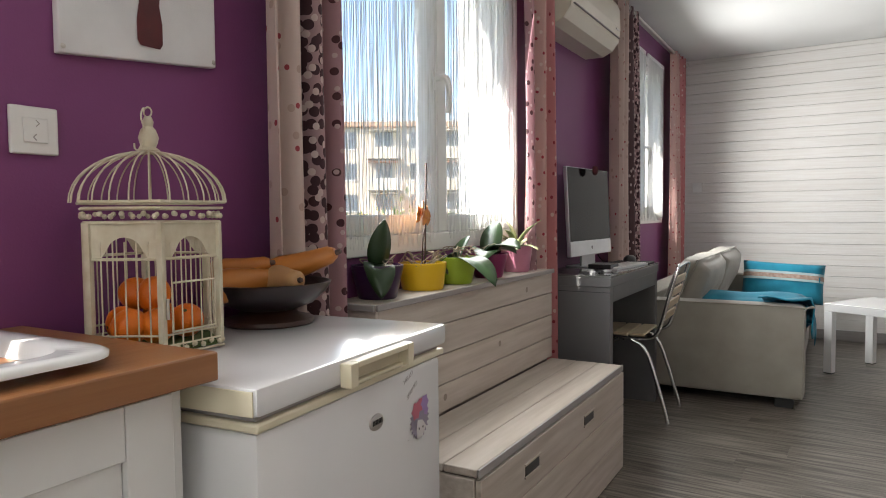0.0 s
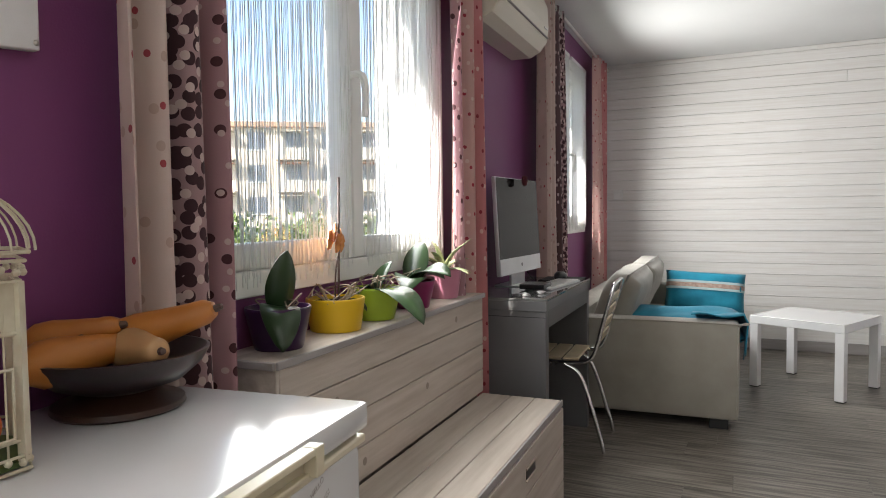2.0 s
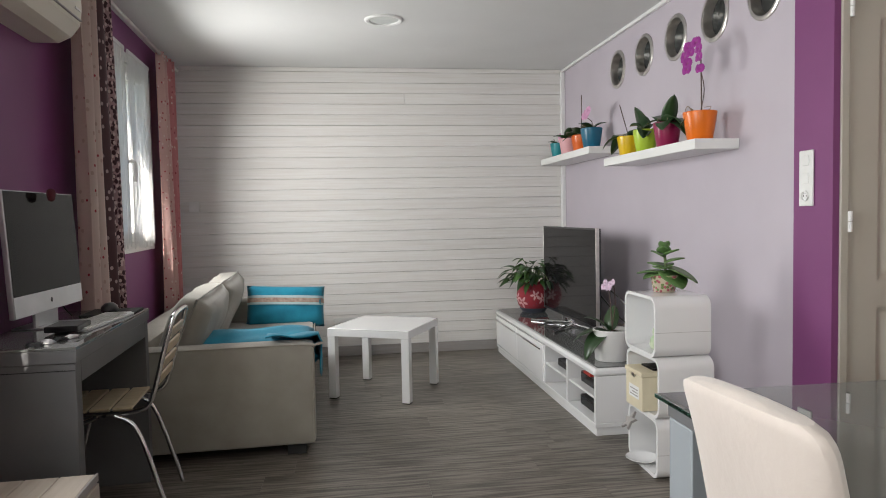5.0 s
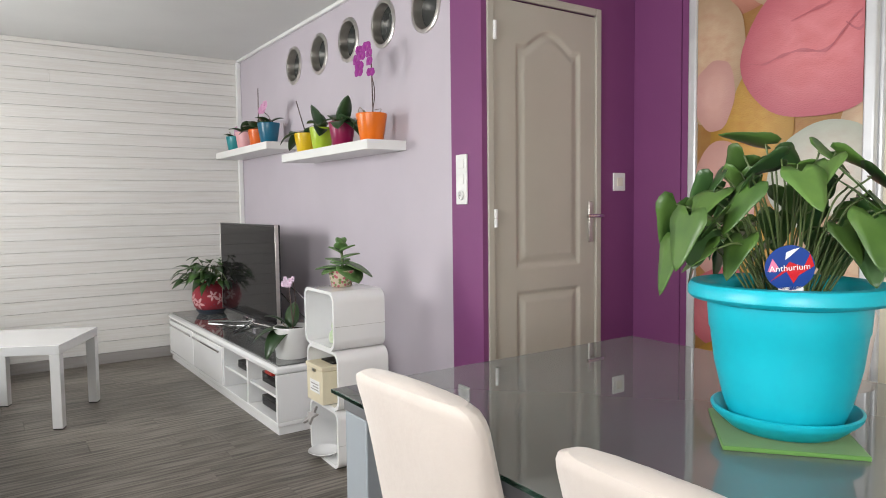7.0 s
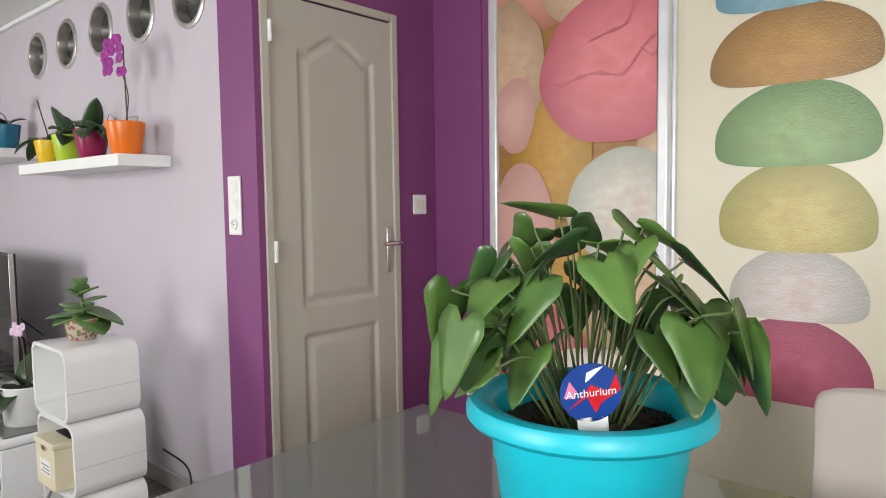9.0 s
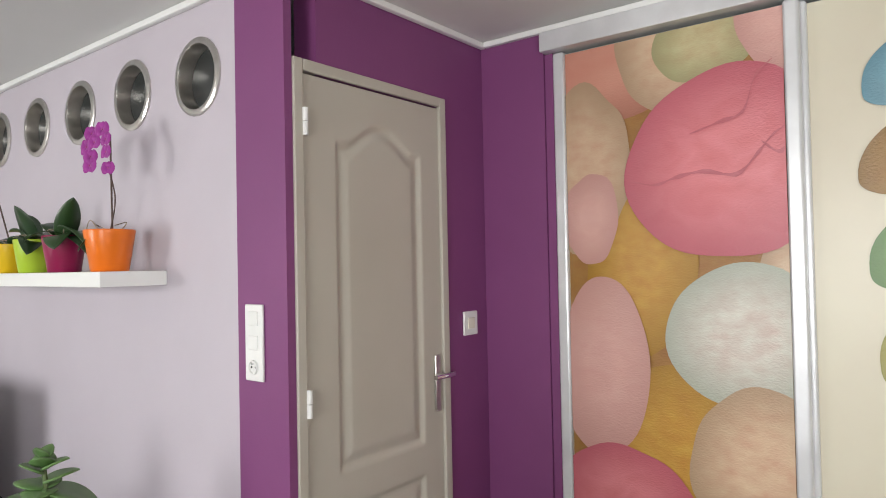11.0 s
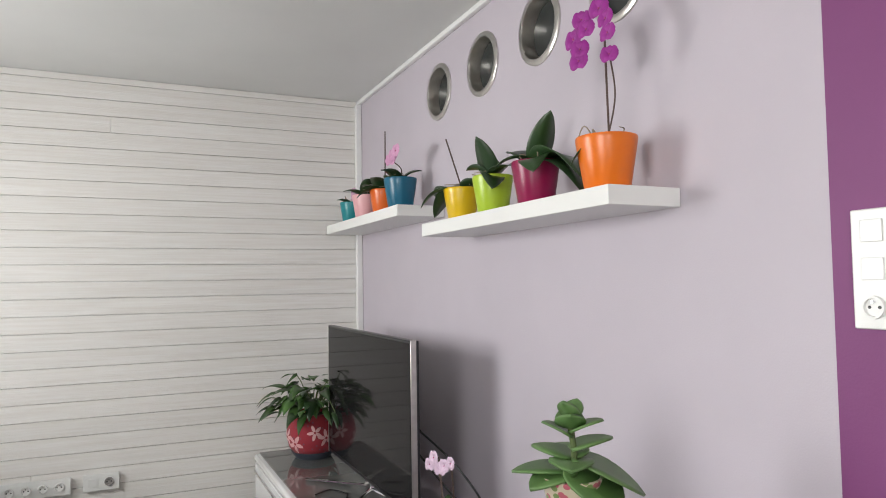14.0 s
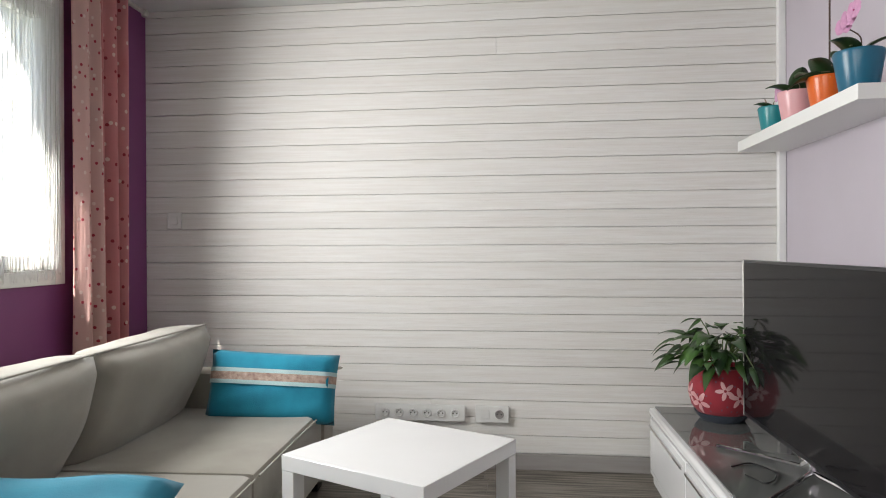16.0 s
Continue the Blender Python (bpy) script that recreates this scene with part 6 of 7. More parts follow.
        bmesh.ops.transform(b, matrix=pose(xb + 0.0026, y, 0.614, 0, 90, 0), verts=b.verts)
        part("eye", b, BLACK, st)


freezer()

# ---- kitchen counter ----
t = thing("kitchen_cabinet", WIN @ pose(0, -0.84, 0), "white kitchen base cabinet with framed doors", "cabinet")
part("body", boxes(((0.0, -1.6, 0.09), (0.43, 0.0, 0.812)), bevel=0.002), WHITE, t)
part("kickboard", boxes(((0.0, -1.6, 0.0), (0.38, -0.01, 0.089))), WHITE, t)
for a in (-0.50, -1.0, -1.5):
    b = boxes(((0.431, a, 0.10), (0.446, a + 0.07, 0.805)), ((0.431, a + 0.405, 0.10), (0.446, a + 0.475, 0.805)), ((0.431, a + 0.071, 0.10), (0.446, a + 0.404, 0.17)), ((0.431, a + 0.071, 0.735), (0.446, a + 0.404, 0.805)), ((0.431, a + 0.071, 0.171), (0.437, a + 0.404, 0.734)), bevel=0.002)
    d = part("door", b, WHITE, t)
    part("knob", lathe(bmesh.new(), [(0, 0.02), (0.012, 0.018), (0.014, 0.012), (0.006, 0.004), (0.008, 0)], 16), STEEL, d, smooth=True).matrix_basis = pose(0.447, a + 0.43, 0.6, 0, 90, 0)
t = thing("worktop", WIN @ pose(0, -0.815, 0.815), "oiled wooden worktop with worn edges", "worktop")
part("slab", boxes(((0.0, -1.64, 0.0), (0.478, 0.0, 0.04)), bevel=0.003), BUTCHER, t)
t = thing("kitchen_sink", WIN @ pose(0.245, -1.385, 0.8555), "white enamel inset kitchen sink", "sink")
ENAM = material("white_ceramic", (0.80, 0.81, 0.80), 0.12, second=(0.77, 0.78, 0.77), scale=3)
bm = bmesh.new()
o, mid, inn = rounded_loop(0.40, 0.92, 0.06), rounded_loop(0.385, 0.905, 0.055), rounded_loop(0.31, 0.83, 0.05)
rings = []
for lp, z in ((o, 0.0), (o, 0.006), (mid, 0.010), (inn, 0.009), (rounded_loop(0.30, 0.82, 0.05), -0.006), (rounded_loop(0.29, 0.81, 0.05), -0.02)):
    rings.append([bm.verts.new((x, y, z)) for x, y in lp])
for a, b in zip(rings, rings[1:]):
    for k in range(len(a)):
        bm.faces.new((a[k], a[(k + 1) % len(a)], b[(k + 1) % len(b)], b[k])).smooth = True
bm.faces.new(rings[-1])
bmesh.ops.translate(bm, vec=(0, 0, 0.012), verts=bm.verts)
part("basin", bm, ENAM, t)


# ---- bird cage with oranges ----
CAGE = material("cream_painted_metal", (0.66, 0.62, 0.49), 0.45, second=(0.50, 0.43, 0.30), scale=25, amount=0.8)
ORANGE = material("orange_peel", (0.80, 0.20, 0.008), 0.42, second=(0.74, 0.16, 0.006), scale=9, bump=0.35, bump_scale=260)


CAGE_AT = WIN @ pose(0.165, -0.68, 0.8085, 0, 0, 18) @ Matrix.Diagonal((0.775, 0.775, 0.845, 1))


def cage():
    t = thing("bird_cage", CAGE_AT, "cream vintage bird cage holding oranges", "bird cage")
    R, n = 0.150, 6
    vert = [Vector((R * math.cos(math.pi / 3 * i + 0.2), R * math.sin(math.pi / 3 * i + 0.2), 0)) for i in range(n)]
    b = bmesh.new()
    f = b.faces.new([b.verts.new(v + Vector((0, 0, 0.008))) for v in vert])
    r = bmesh.ops.extrude_face_region(b, geom=[f])
    bmesh.ops.translate(b, vec=(0, 0, 0.008), verts=[v for v in r["geom"] if isinstance(v, bmesh.types.BMVert)])
    part("base", b, material("green_baize", (0.10, 0.15, 0.05), 0.8), t)
    for z, rr, k in ((0.006, 0.0026, 1.06), (0.024, 0.0022, 1.04), (0.044, 0.0022, 1.0), (0.262, 0.003, 1.03), (0.290, 0.0028, 1.08), (0.302, 0.0032, 1.12)):
        part("ring_wire", tube(bmesh.new(), [v * k + Vector((0, 0, z)) for v in vert], rr, 6, True), CAGE, t)
    for i in range(n):
        a, c = vert[i], vert[(i + 1) % n]
        w = (c - a)
        # corner post, a thin folded sheet
        d = w.normalized()
        part("post", tube(bmesh.new(), [a + Vector((0, 0, 0.016)), a + Vector((0, 0, 0.262))], 0.009, 4), CAGE, t)
        # upper sheet with an arch cut out
        b = bmesh.new()
        m = 14
        top, bot = [], []
        for k in range(m + 1):
            s = k / m
            p = a + w * (0.03 + 0.94 * s)
            q = (s - 0.5) / 0.30
            zb = 0.192 + (0.042 * math.sqrt(1 - q * q) if abs(q) < 1 else 0)
            top.append(b.verts.new(p + Vector((0, 0, 0.260)))), bot.append(b.verts.new(p + Vector((0, 0, zb))))
        for k in range(m):
            b.faces.new((bot[k], bot[k + 1], top[k + 1], top[k]))
        solid(part("arch_sheet", b, CAGE, t), 0.0016)
        part("cross_bar", tube(bmesh.new(), [a + Vector((0, 0, 0.192)), c + Vector((0, 0, 0.192))], 0.0032, 6), CAGE, t)
        for k in range(1, 6):
            p = a + w * (k / 6)
            part("bar", tube(bmesh.new(), [p + Vector((0, 0, 0.012)), p + Vector((0, 0, 0.225))], 0.0017, 6), CAGE, t)
        for k in range(7):
            for z, kk in ((0.274, 1.06), (0.015, 1.05)):
                p = (a + w * ((k + 0.5) / 7)) * kk
                b = lathe(bmesh.new(), [(0, -0.006), (0.0045, -0.004), (0.0062, 0), (0.0045, 0.004), (0, 0.006)], 8, p + Vector((0, 0, z + 0.005 * (k % 2))))
                part("bead", b, CAGE, t, smooth=True)
    # dome
    for k in range(26):
        a = 2 * math.pi * k / 26
        pts = [(0.163 * math.cos(s) * math.cos(a) ** 1 * (1 if s < 1.45 else 0.9), 0.163 * math.cos(s) * math.sin(a), 0.302 + 0.105 * math.sin(s)) for s in [1.48 * i / 9 for i in range(10)]]
        part("dome_wire", tube(bmesh.new(), pts, 0.0019, 5), CAGE, t)
    part("finial", lathe(bmesh.new(), [(0.022, 0.403), (0.024, 0.410), (0.015, 0.416), (0.019, 0.424), (0.022, 0.436), (0.016, 0.452), (0.010, 0.458), (0.012, 0.468), (0.008, 0.478), (0, 0.48)], 20), CAGE, t, smooth=True)
    part("hanging_loop", tube(bmesh.new(), [(0.010 * math.cos(a), 0, 0.488 + 0.010 * math.sin(a)) for a in [6.283 * i / 14 for i in range(14)]], 0.002, 6, True), CAGE, t)
    part("hook", tube(bmesh.new(), curve_pts([(0.0, -0.005, 0.495), (0.0, -0.018, 0.492), (0.0, -0.024, 0.474), (0.0, -0.016, 0.455), (0.0, -0.02, 0.43), (0, -0.036, 0.408), (0, -0.048, 0.41), (0, -0.05, 0.42)], 5), 0.002, 6), CAGE, t)
    # little door
    a, c = vert[5], vert[0]
    w = c - a
    out = Vector((math.cos(-math.pi / 6 + 0.2), math.sin(-math.pi / 6 + 0.2), 0)) * 0.006
    q = [a + w * s + out + Vector((0, 0, z)) for s, z in ((0.14, 0.05), (0.88, 0.05), (0.88, 0.145), (0.14, 0.145))]
    part("cage_door", tube(bmesh.new(), q, 0.003, 6, True), CAGE, t)
    part("latch", tube(bmesh.new(), [a + w * 0.06 + out + Vector((0, 0, 0.075)), a + w * 0.06 + out + Vector((0, 0, 0.115))], 0.004, 6), STEEL, t)
    return t


cg = cage()
for i, (x, y, z) in enumerate([(0.045, -0.055, 0.054), (0.06, 0.035, 0.054), (-0.03, 0.065, 0.054), (-0.05, -0.04, 0.054), (0.005, -0.005, 0.112), (0.0, -0.085, 0.055), (-0.06, 0.02, 0.11)]):
    t = thing("orange_fruit", CAGE_AT @ pose(x, y, z, 40 * i, 25 * i, 0), "ripe orange inside the bird cage", "fruit", "oranges in the cage")
    r = 0.037 + 0.001 * (i % 3)
    part("peel", lathe(bmesh.new(), [(0, -r * 0.95)] + [(r * math.cos(a), r * 0.96 * math.sin(a)) for a in [radians(d) for d in range(-75, 80, 15)]] + [(0.004, r * 0.94), (0, r * 0.92)], 24), ORANGE, t, smooth=True)
    part("navel", lathe(bmesh.new(), [(0, r * 0.945), (0.004, r * 0.94), (0.005, r * 0.935)], 8), GREENSTEM, t)


# ---- bowl of gourds ----
BM = WIN @ pose(0.15, -0.385, 0.8085) @ Matrix.Scale(0.95, 4)
t = thing("fruit_bowl", BM, "dark footed wooden bowl on the freezer", "bowl")
DARKW = material("dark_lacquer", (0.018, 0.012, 0.016), 0.28, second=(0.03, 0.015, 0.013), scale=10)
part("foot", lathe(bmesh.new(), [(0, 0), (0.098, 0), (0.102, 0.004), (0.10, 0.012), (0.07, 0.020), (0.055, 0.034), (0, 0.036)], 40), material("dark_walnut", (0.04, 0.018, 0.012), 0.4), t, smooth=True)
part("bowl", lathe(bmesh.new(), [(0, 0.030), (0.06, 0.032), (0.10, 0.046), (0.130, 0.072), (0.140, 0.088), (0.142, 0.094), (0.137, 0.095), (0.122, 0.076), (0.09, 0.056), (0, 0.05)], 48), DARKW, t, smooth=True)
GOURD = material("tan_squash_skin", (0.52, 0.20, 0.035), 0.45, second=(0.36, 0.12, 0.022), scale=7, amount=1.0, bump=0.2, bump_scale=30)
GOURD2 = material("pale_squash_skin", (0.52, 0.32, 0.15), 0.45, second=(0.38, 0.20, 0.08), scale=9, amount=1.0, bump=0.2, bump_scale=30)
for i, (m, ln, r, mt) in enumerate([(pose(0.055, 0.035, 0.128, 0, 72, 19), 0.20, 0.034, GOURD), (pose(0.0, -0.07, 0.098, 84, 0, 160), 0.17, 0.036, GOURD), (pose(0.06, -0.01, 0.100, 86, 0, 75), 0.12, 0.034, GOURD2),
                                    (pose(-0.05, 0.01, 0.112, 82, 0, 30), 0.15, 0.032, GOURD2), (pose(-0.04, -0.05, 0.125, 80, 0, 120), 0.15, 0.028, GOURD)]):
    g = thing("squash", BM @ m, "tan butternut squash in the dark bowl", "vegetable", "squashes in the bowl")
    k = ln / 0.18
    part("skin", lathe(bmesh.new(), [(0, -0.09 * k), (r * 0.6, -0.086 * k), (r, -0.06 * k), (r * 1.02, -0.03 * k), (r * 0.82, 0.01 * k), (r * 0.66, 0.05 * k), (r * 0.6, 0.075 * k), (r * 0.35, 0.088 * k), (0, 0.09 * k)], 22), mt, g, smooth=True)
    part("stalk", lathe(bmesh.new(), [(0.007, 0.086 * k), (0.005, 0.10 * k), (0, 0.102 * k)], 8), STEM, g)


# ---- desk and computer ----
DM = WIN @ pose(0, 1.43, 0)
t = thing("console_desk", DM, "grey lacquered console desk with a glass top", "desk")
part("panel_leg", boxes(((0.03, 0.0, 0.0), (0.372, 0.05, 0.715)), bevel=0.002), DESKGREY, t)
part("panel_leg", boxes(((0.03, 0.86, 0.0), (0.372, 0.91, 0.715)), bevel=0.002), DESKGREY, t)
part("rear_panel", boxes(((0.03, 0.051, 0.05), (0.05, 0.859, 0.715))), DESKGREY, t)
part("drawer_front", boxes(((0.34, 0.0515, 0.645), (0.372, 0.8585, 0.714)), bevel=0.002), DESKGREY, t)
part("groove", boxes(((0.10, -0.0012, 0.0), (0.104, -0.0002, 0.69)), ((0.03, -0.0012, 0.69), (0.372, -0.0002, 0.693))), BLACK, t)
part("top", boxes(((0.02, -0.006, 0.7155), (0.378, 0.916, 0.756)), bevel=0.002), DESKGREY, t)
part("glass_top", boxes(((0.02, -0.006, 0.7565), (0.378, 0.916, 0.765)), bevel=0.0015), GLASSTOP, t, "dark glass plate")
t = thing("desktop_computer", DM @ pose(0.135, 0.50, 0.765, 0, 0, -4), "silver all-in-one desktop computer with a dark screen", "computer")
SILVER = material("silver_aluminium", (0.62, 0.63, 0.65), 0.35, 0.6)
hd = bmesh.new()
box(hd, (-0.016, -0.272, 0.06), (0.004, 0.272, 0.50), 0.004)
tilt = pose(0, 0, 0, 0, -3, 0)
mon = part("housing", hd, SILVER, t)
part("screen", boxes(((0.0042, -0.268, 0.135), (0.0056, 0.268, 0.496))), SCREEN, mon, "black glossy screen")
part("chin", boxes(((0.0042, -0.270, 0.062), (0.0056, 0.270, 0.1345))), SILVER, mon)
b = lathe(bmesh.new(), [(0, 0.0006), (0.009, 0.0004), (0.009, 0)], 14)
bmesh.ops.transform(b, matrix=pose(0.0058, 0, 0.098, 0, 90, 0), verts=b.verts)
part("emblem", b, BLACK, mon)
part("stand", boxes(((-0.03, -0.09, 0.006), (-0.018, 0.09, 0.20)), ((-0.10, -0.10, 0.0), (0.09, 0.10, 0.006)), bevel=0.002), SILVER, t)
mon.matrix_basis = tilt
t = thing("webcam_cover", DM @ pose(0.15, 0.50, 1.262), "dark red padded cover on top of the screen", "webcam")
part("body", lathe(bmesh.new(), [(0, -0.035), (0.02, -0.028), (0.028, -0.008), (0.024, 0.008), (0.012, 0.014), (0, 0.015)], 16, (0, 0, 0), 0.5, 1.0), material("dark_red_felt", (0.09, 0.012, 0.02), 0.9), t, smooth=True)
t = thing("keyboard", DM @ pose(0.285, 0.52, 0.765, 0, 0, -6), "thin silver keyboard with white keys", "keyboard")
part("tray", boxes(((-0.058, -0.215, 0), (0.058, 0.215, 0.009)), bevel=0.002), SILVER, t)
key = None
for r in range(5):
    for c in range(16):
        kb = boxes(((-0.052 + r * 0.021, -0.210 + c * 0.0262, 0.0092), (-0.034 + r * 0.021, -0.187 + c * 0.0262, 0.0125)))
        if key is None:
            key = part("key", kb, PVC, t)
        else:
            kb.free()
            o = new("key", key.data)
            o.parent = t
            o.matrix_basis = pose(r * 0.021, c * 0.0262, 0)
t = thing("mouse", DM @ pose(0.25, 0.80, 0.772), "black computer mouse on a dark mat", "mouse")
part("shell", lathe(bmesh.new(), [(0.030, 0), (0.033, 0.008), (0.030, 0.022), (0.018, 0.034), (0, 0.037)], 24, (0, 0, 0), 1.0, 1.7), BLACK, t, smooth=True)
t = thing("mouse_mat", DM @ pose(0.26, 0.80, 0.765), "dark mouse mat on the desk", "mat")
part("mat", boxes(((-0.1, -0.1, 0), (0.1, 0.1, 0.006)), bevel=0.002), RUBBER, t)
t = thing("drive_box", DM @ pose(0.25, 0.33, 0.7715), "flat black drive lying at the foot of the screen", "electronics")
part("case", boxes(((-0.06, -0.07, 0), (0.05, 0.07, 0.022)), bevel=0.004), BLACK, t)
rnd = random.Random(2)
for k in range(4):
    x, y = 0.27 + 0.02 * k, 0.05 + 0.045 * k
    t = thing("crumpled_foil", DM @ pose(x - 0.03, y, 0.766, 0, 0, 40 * k), "crumpled transparent wrapper on the desk", "wrapper")
    bm = bmesh.new()
    bmesh.ops.create_icosphere(bm, subdivisions=2, radius=0.025)
    for v in bm.verts:
        v.co *= 1 + rnd.uniform(-0.35, 0.3)
        v.co.z = max(0, v.co.z * 0.45)
    part("foil", bm, SILVER if k % 2 else BLACK, t)
tagged(part("cable", tube(bmesh.new(), curve_pts([WIN @ Vector(p) for p in ((0.13, 1.98, 0.95), (0.12, 2.10, 0.92), (0.10, 2.14, 0.82), (0.14, 2.12, 0.772))], 8), 0.0025, 6), BLACK, smooth=True), "thin black cable behind the screen", "cable")


# ---- chrome chair with wooden slats ----
SLAT = material("pale_lacquered_wood", (0.60, 0.50, 0.34), 0.4, second=(0.50, 0.40, 0.26), scale=4, stretch=(1, 8, 1))


def slat_chair():
    t = thing("slatted_chair", pose(4.39, 5.565, 0, 0, 0, 4) @ Matrix.Diagonal((1, 1, 0.94, 1)), "chrome tube chair with pale wooden slats at the desk", "chair")
    for s in (-1, 1):
        y = 0.155 * s
        b = bmesh.new()
        tube(b, curve_pts([(-0.20, y, 0.445), (-0.05, y, 0.440), (0.10, y, 0.437), (0.16, y, 0.455), (0.19, y * 1.02, 0.52), (0.225, y * 1.04, 0.66), (0.262, y * 1.0, 0.80), (0.268, y * 0.85, 0.825), (0.27, 0, 0.832)], 7), 0.010, 10)
        part("side_rail", b, CHROME, t, smooth=True)
        part("back_leg", tube(bmesh.new(), curve_pts([(0.04, y, 0.425), (0.12, y * 1.02, 0.36), (0.20, y * 1.08, 0.10), (0.225, y * 1.1, 0.0)], 7), 0.010, 10), CHROME, t, smooth=True)
        part("front_leg", tube(bmesh.new(), curve_pts([(-0.02, y, 0.425), (-0.12, y * 1.02, 0.36), (-0.19, y * 1.06, 0.10), (-0.21, y * 1.08, 0.0)], 7), 0.010, 10), CHROME, t, smooth=True)
    part("cross_tube", tube(bmesh.new(), [(0.0, -0.15, 0.425), (0.0, 0.15, 0.425)], 0.009, 8), CHROME, t, smooth=True)
    for k in range(4):
        x = -0.175 + k * 0.082
        part("seat_slat", boxes(((x - 0.036, -0.165, 0.448), (x + 0.036, 0.165, 0.460)), bevel=0.004), SLAT, t)
    for k in range(4):
        z = 0.55 + k * 0.065
        part("back_slat", boxes(((-0.005, -0.16, -0.022), (0.005, 0.16, 0.022)), bevel=0.003), SLAT, t).matrix_basis = pose(0.197 + (z - 0.55) * 0.26, 0, z, 0, 14, 0)


slat_chair()


# ---- what the windows look out on ----
GRASS = material("grass_and_paving", (0.10, 0.14, 0.05), 0.9, second=(0.20, 0.19, 0.15), scale=0.06, amount=0.8)
tagged(part("ground", boxes(((-900, -900, -8.2), (900, 900, -8.0))), GRASS), "distant lawns and paving below the windows", "", "", "structure")
FACADE = material("sunlit_render", (0.62, 0.54, 0.45), 0.85, second=(0.55, 0.47, 0.38), scale=0.4)
DARKWIN = material("far_window", (0.10, 0.12, 0.15), 0.15)


def apartment(m, w, h, floors, bays, label):
    t = thing("apartment_building", m, label, "building", "buildings outside")
    part("wall", boxes(((-w / 2, 0, 0), (w / 2, 11, h))), FACADE, t)
    part("roof", boxes(((-w / 2 - 0.4, -0.5, h), (w / 2 + 0.4, 11.4, h + 0.5)), bevel=0.05), material("roof_tile", (0.40, 0.25, 0.17), 0.9), t)
    fh = h / floors
    for f in range(floors):
        for b in range(bays):
            x, z = -w / 2 + w * (b + 0.5) / bays, fh * f
            wi = part("window", boxes(((x - 0.75, -0.06, z + 0.9), (x + 0.75, -0.01, z + 2.4))), DARKWIN, t)
            part("frame", boxes(((x - 0.85, -0.09, z + 0.78), (x + 0.85, -0.005, z + 0.895)), ((x - 0.03, -0.1, z + 0.9), (x + 0.03, -0.061, z + 2.4))), WHITE, wi)
            if b % 2 == 0:
                bc = part("balcony", boxes(((x - 1.5, -1.3, z - 0.1), (x + 1.5, -0.01, z + 0.05)), ((x - 1.5, -1.3, z + 0.05), (x + 1.5, -1.2, z + 0.95)), bevel=0.02), FACADE, t)
                part("awning", boxes(((x - 1.4, -1.1, z + 2.45), (x + 1.4, -0.02, z + 2.5))), material("awning", [(0.45, 0.20, 0.12), (0.55, 0.5, 0.42)][f % 2], 0.8), bc)


def at_bearing(yaw, dist, z=-8.0):
    a = radians(yaw)
    return pose(5.3 - dist * math.sin(a), 2.4 + dist * math.cos(a), z, 0, 0, yaw)


apartment(at_bearing(33, 62), 26, 17, 6, 8, "cream apartment building with balconies across the street")
apartment(at_bearing(54, 95), 24, 17, 6, 7, "pale apartment building farther away")


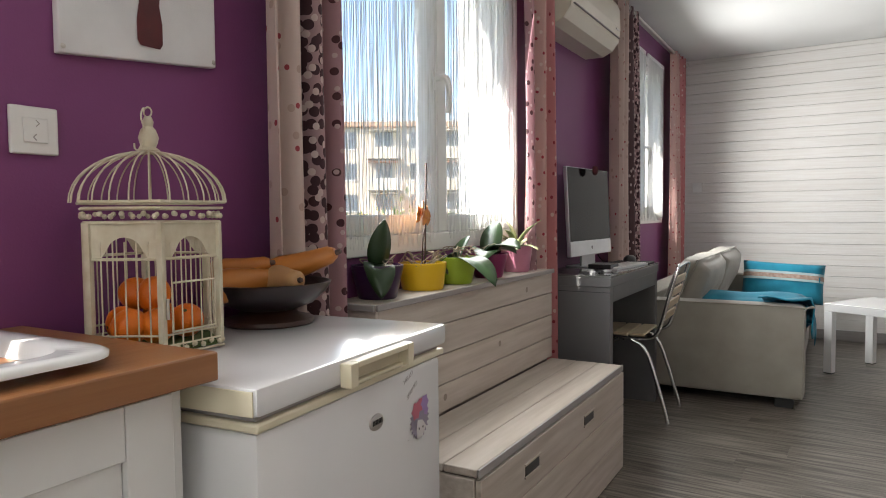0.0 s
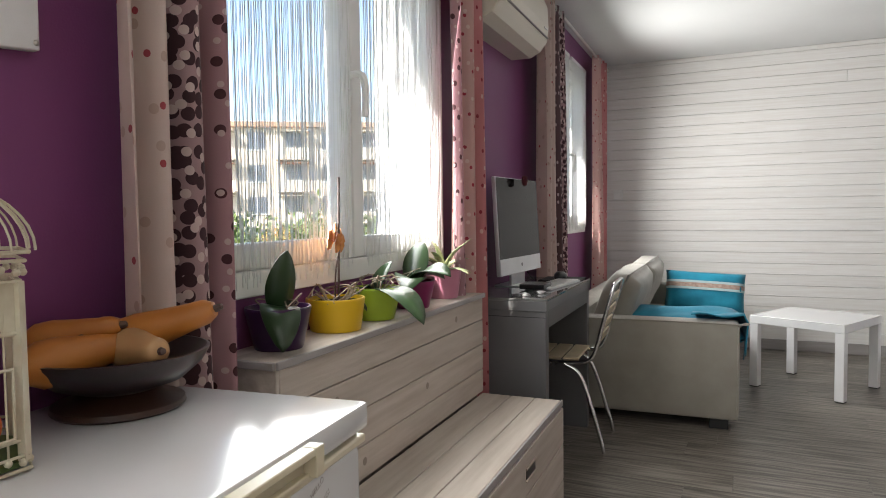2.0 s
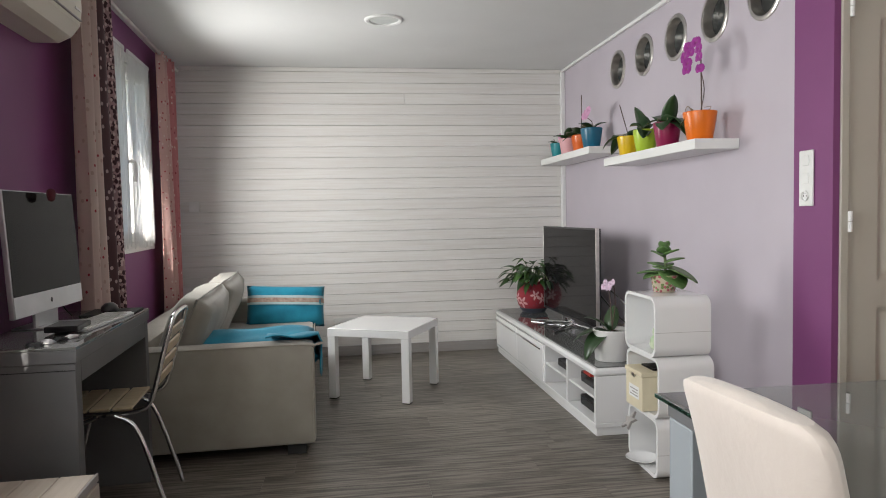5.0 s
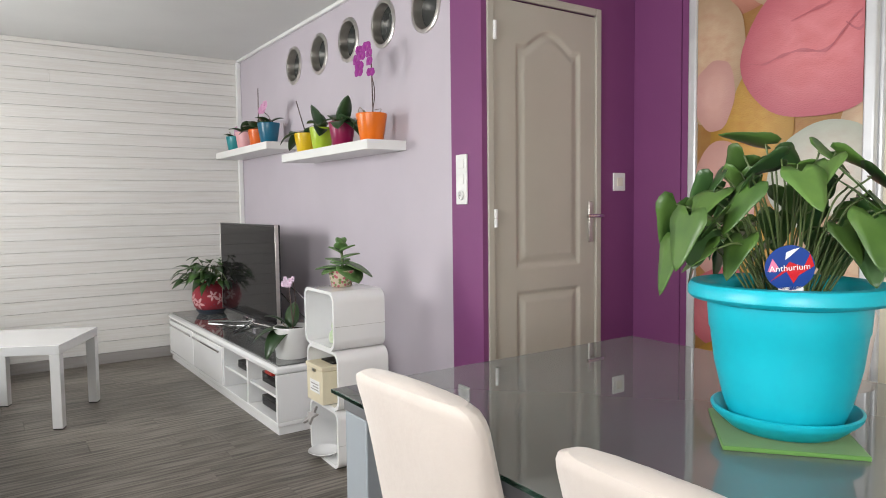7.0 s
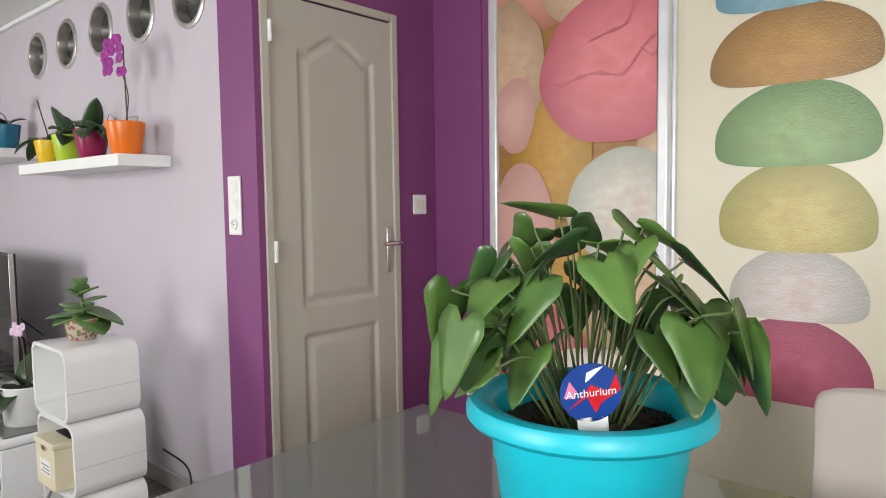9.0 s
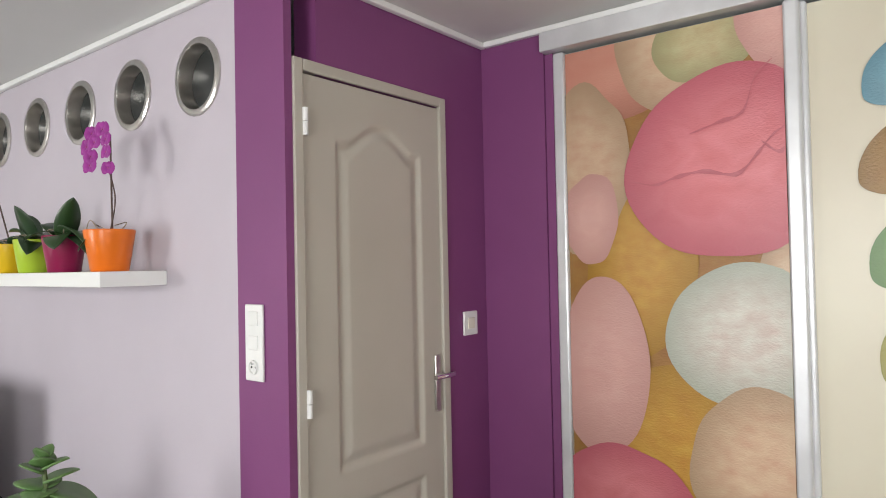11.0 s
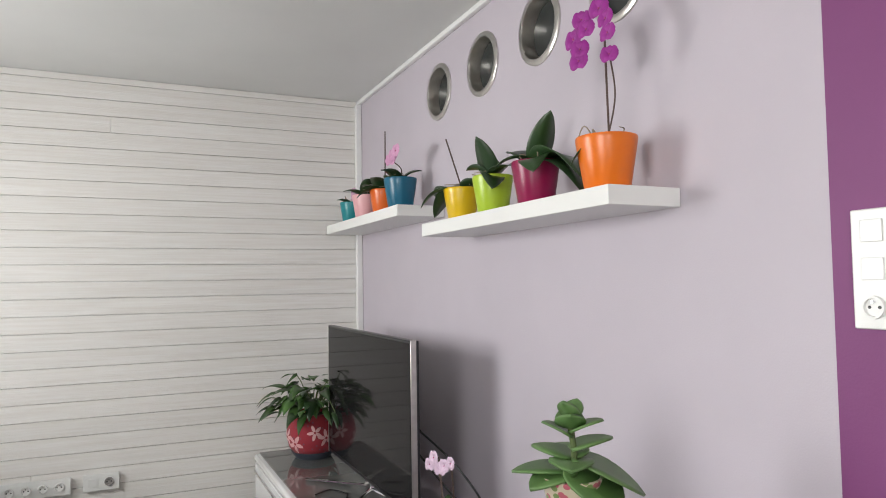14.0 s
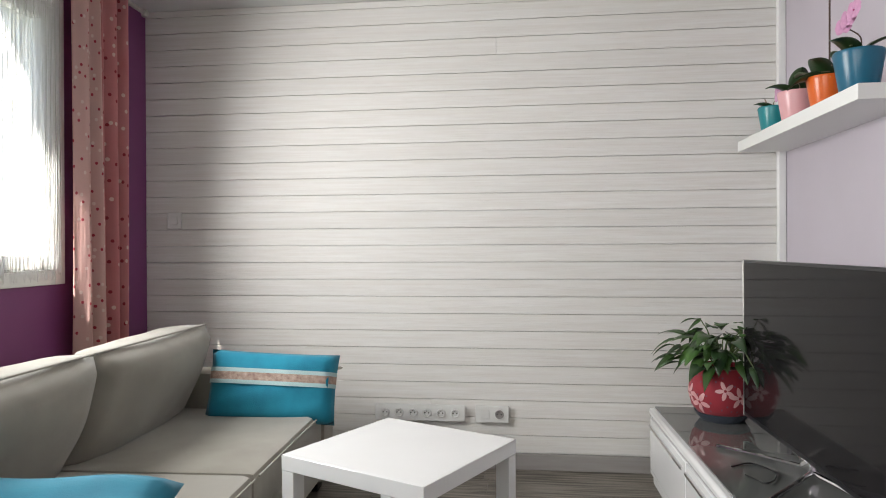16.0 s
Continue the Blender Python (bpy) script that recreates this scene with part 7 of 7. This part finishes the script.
def tree(m, h, seed, label):
    t = thing("tree", m, label, "tree", "trees outside")
    rnd = random.Random(seed)
    trunk = bmesh.new()
    tube(trunk, [(0, 0, 0), (0.1, 0.05, h * 0.3), (0.0, 0.1, h * 0.6), (0.1, 0, h * 0.85)], 0.22, 8, r2=0.05)
    for k in range(7):
        a, z = rnd.uniform(0, 6.28), h * rnd.uniform(0.35, 0.7)
        tube(trunk, [(0.05, 0.05, z), (h * 0.12 * math.cos(a), h * 0.12 * math.sin(a), z + h * 0.1), (h * 0.22 * math.cos(a), h * 0.22 * math.sin(a), z + h * 0.16)], 0.07, 6, r2=0.02)
    part("trunk", trunk, STEM, t)
    verts, faces = [], []
    for k in range(1900):
        a, b = rnd.uniform(0, 6.28), math.asin(rnd.uniform(-1, 1))
        r = h * 0.30 * (0.55 + 0.45 * rnd.random()) * (1 + 0.25 * math.sin(3 * a + seed) * math.cos(4 * b))
        c = Vector((r * math.cos(a) * math.cos(b), r * math.sin(a) * math.cos(b), h * 0.68 + r * 1.05 * math.sin(b)))
        s = rnd.uniform(0.10, 0.24)
        d1 = Vector((rnd.uniform(-1, 1), rnd.uniform(-1, 1), rnd.uniform(-1, 1))).normalized() * s
        d2 = d1.cross(Vector((rnd.uniform(-1, 1), rnd.uniform(-1, 1), rnd.uniform(-1, 1)))).normalized() * s * 0.6
        n = len(verts)
        verts += [c - d1, c + d2, c + d1, c - d2]
        faces.append((n, n + 1, n + 2, n + 3))
    me = bpy.data.meshes.new("crown")
    me.from_pydata([tuple(v) for v in verts], [], faces)
    me.materials.append(TREELEAF)
    o = new("crown", me)
    o.parent = t


TREELEAF = material("tree_foliage", (0.085, 0.13, 0.03), 0.6, second=(0.14, 0.19, 0.05), scale=0.8, amount=1.0)
for i, (y, d, h) in enumerate(((43, 34, 9.6), (39, 38, 9.0), (48, 30, 8.6), (35, 36, 9.8), (30, 40, 9.4), (53, 42, 9.8), (24, 46, 10.0))):
    tree(at_bearing(y, d), h, i, "leafy green tree below the window")

# ---- floor planks ----
fl_rnd = random.Random(12)
ROW, LEN = 0.185, 1.22
shared = {}
y = 0.55
while y < 8.31:
    x = 3.85 - fl_rnd.uniform(0, LEN)
    while x < 8.75:
        a, b = max(x, 3.75), min(x + LEN, 8.75)
        ww = min(ROW, 8.312 - y)
        if b - a > 0.02:
            k = (round(b - a, 3), round(ww, 3))
            if k not in shared:
                pb = boxes(((0, 0, -0.018), (k[0] - 0.0012, k[1] - 0.0012, 0.0)))
                o = part("floor_plank", pb, FLOORWOOD, floor)
                shared[k] = o.data
            else:
                o = new("floor_plank", shared[k])
                o.parent = floor
            o.matrix_basis = pose(a, y, 0)
        x += LEN
    y += ROW

# ---- wall planks ----
pr = random.Random(4)
z = 0.081
pitch = 0.0863
while z < CEIL_Z - 0.01:
    h = min(pitch - 0.0023, CEIL_Z - 0.002 - z)
    cuts = [3.92] + ([pr.uniform(4.9, 6.4)] if pr.random() < 0.12 else []) + [7.199]
    for a, b in zip(cuts, cuts[1:]):
        pb = boxes(((0, 0, 0), (b - a - 0.001, 0.014, h)), bevel=0.0016)
        o = part("wall_plank", pb, PLANK, wall_north)
        o.matrix_basis = pose(a, 8.30 + pr.uniform(-0.0008, 0.0008), z)
    z += pitch
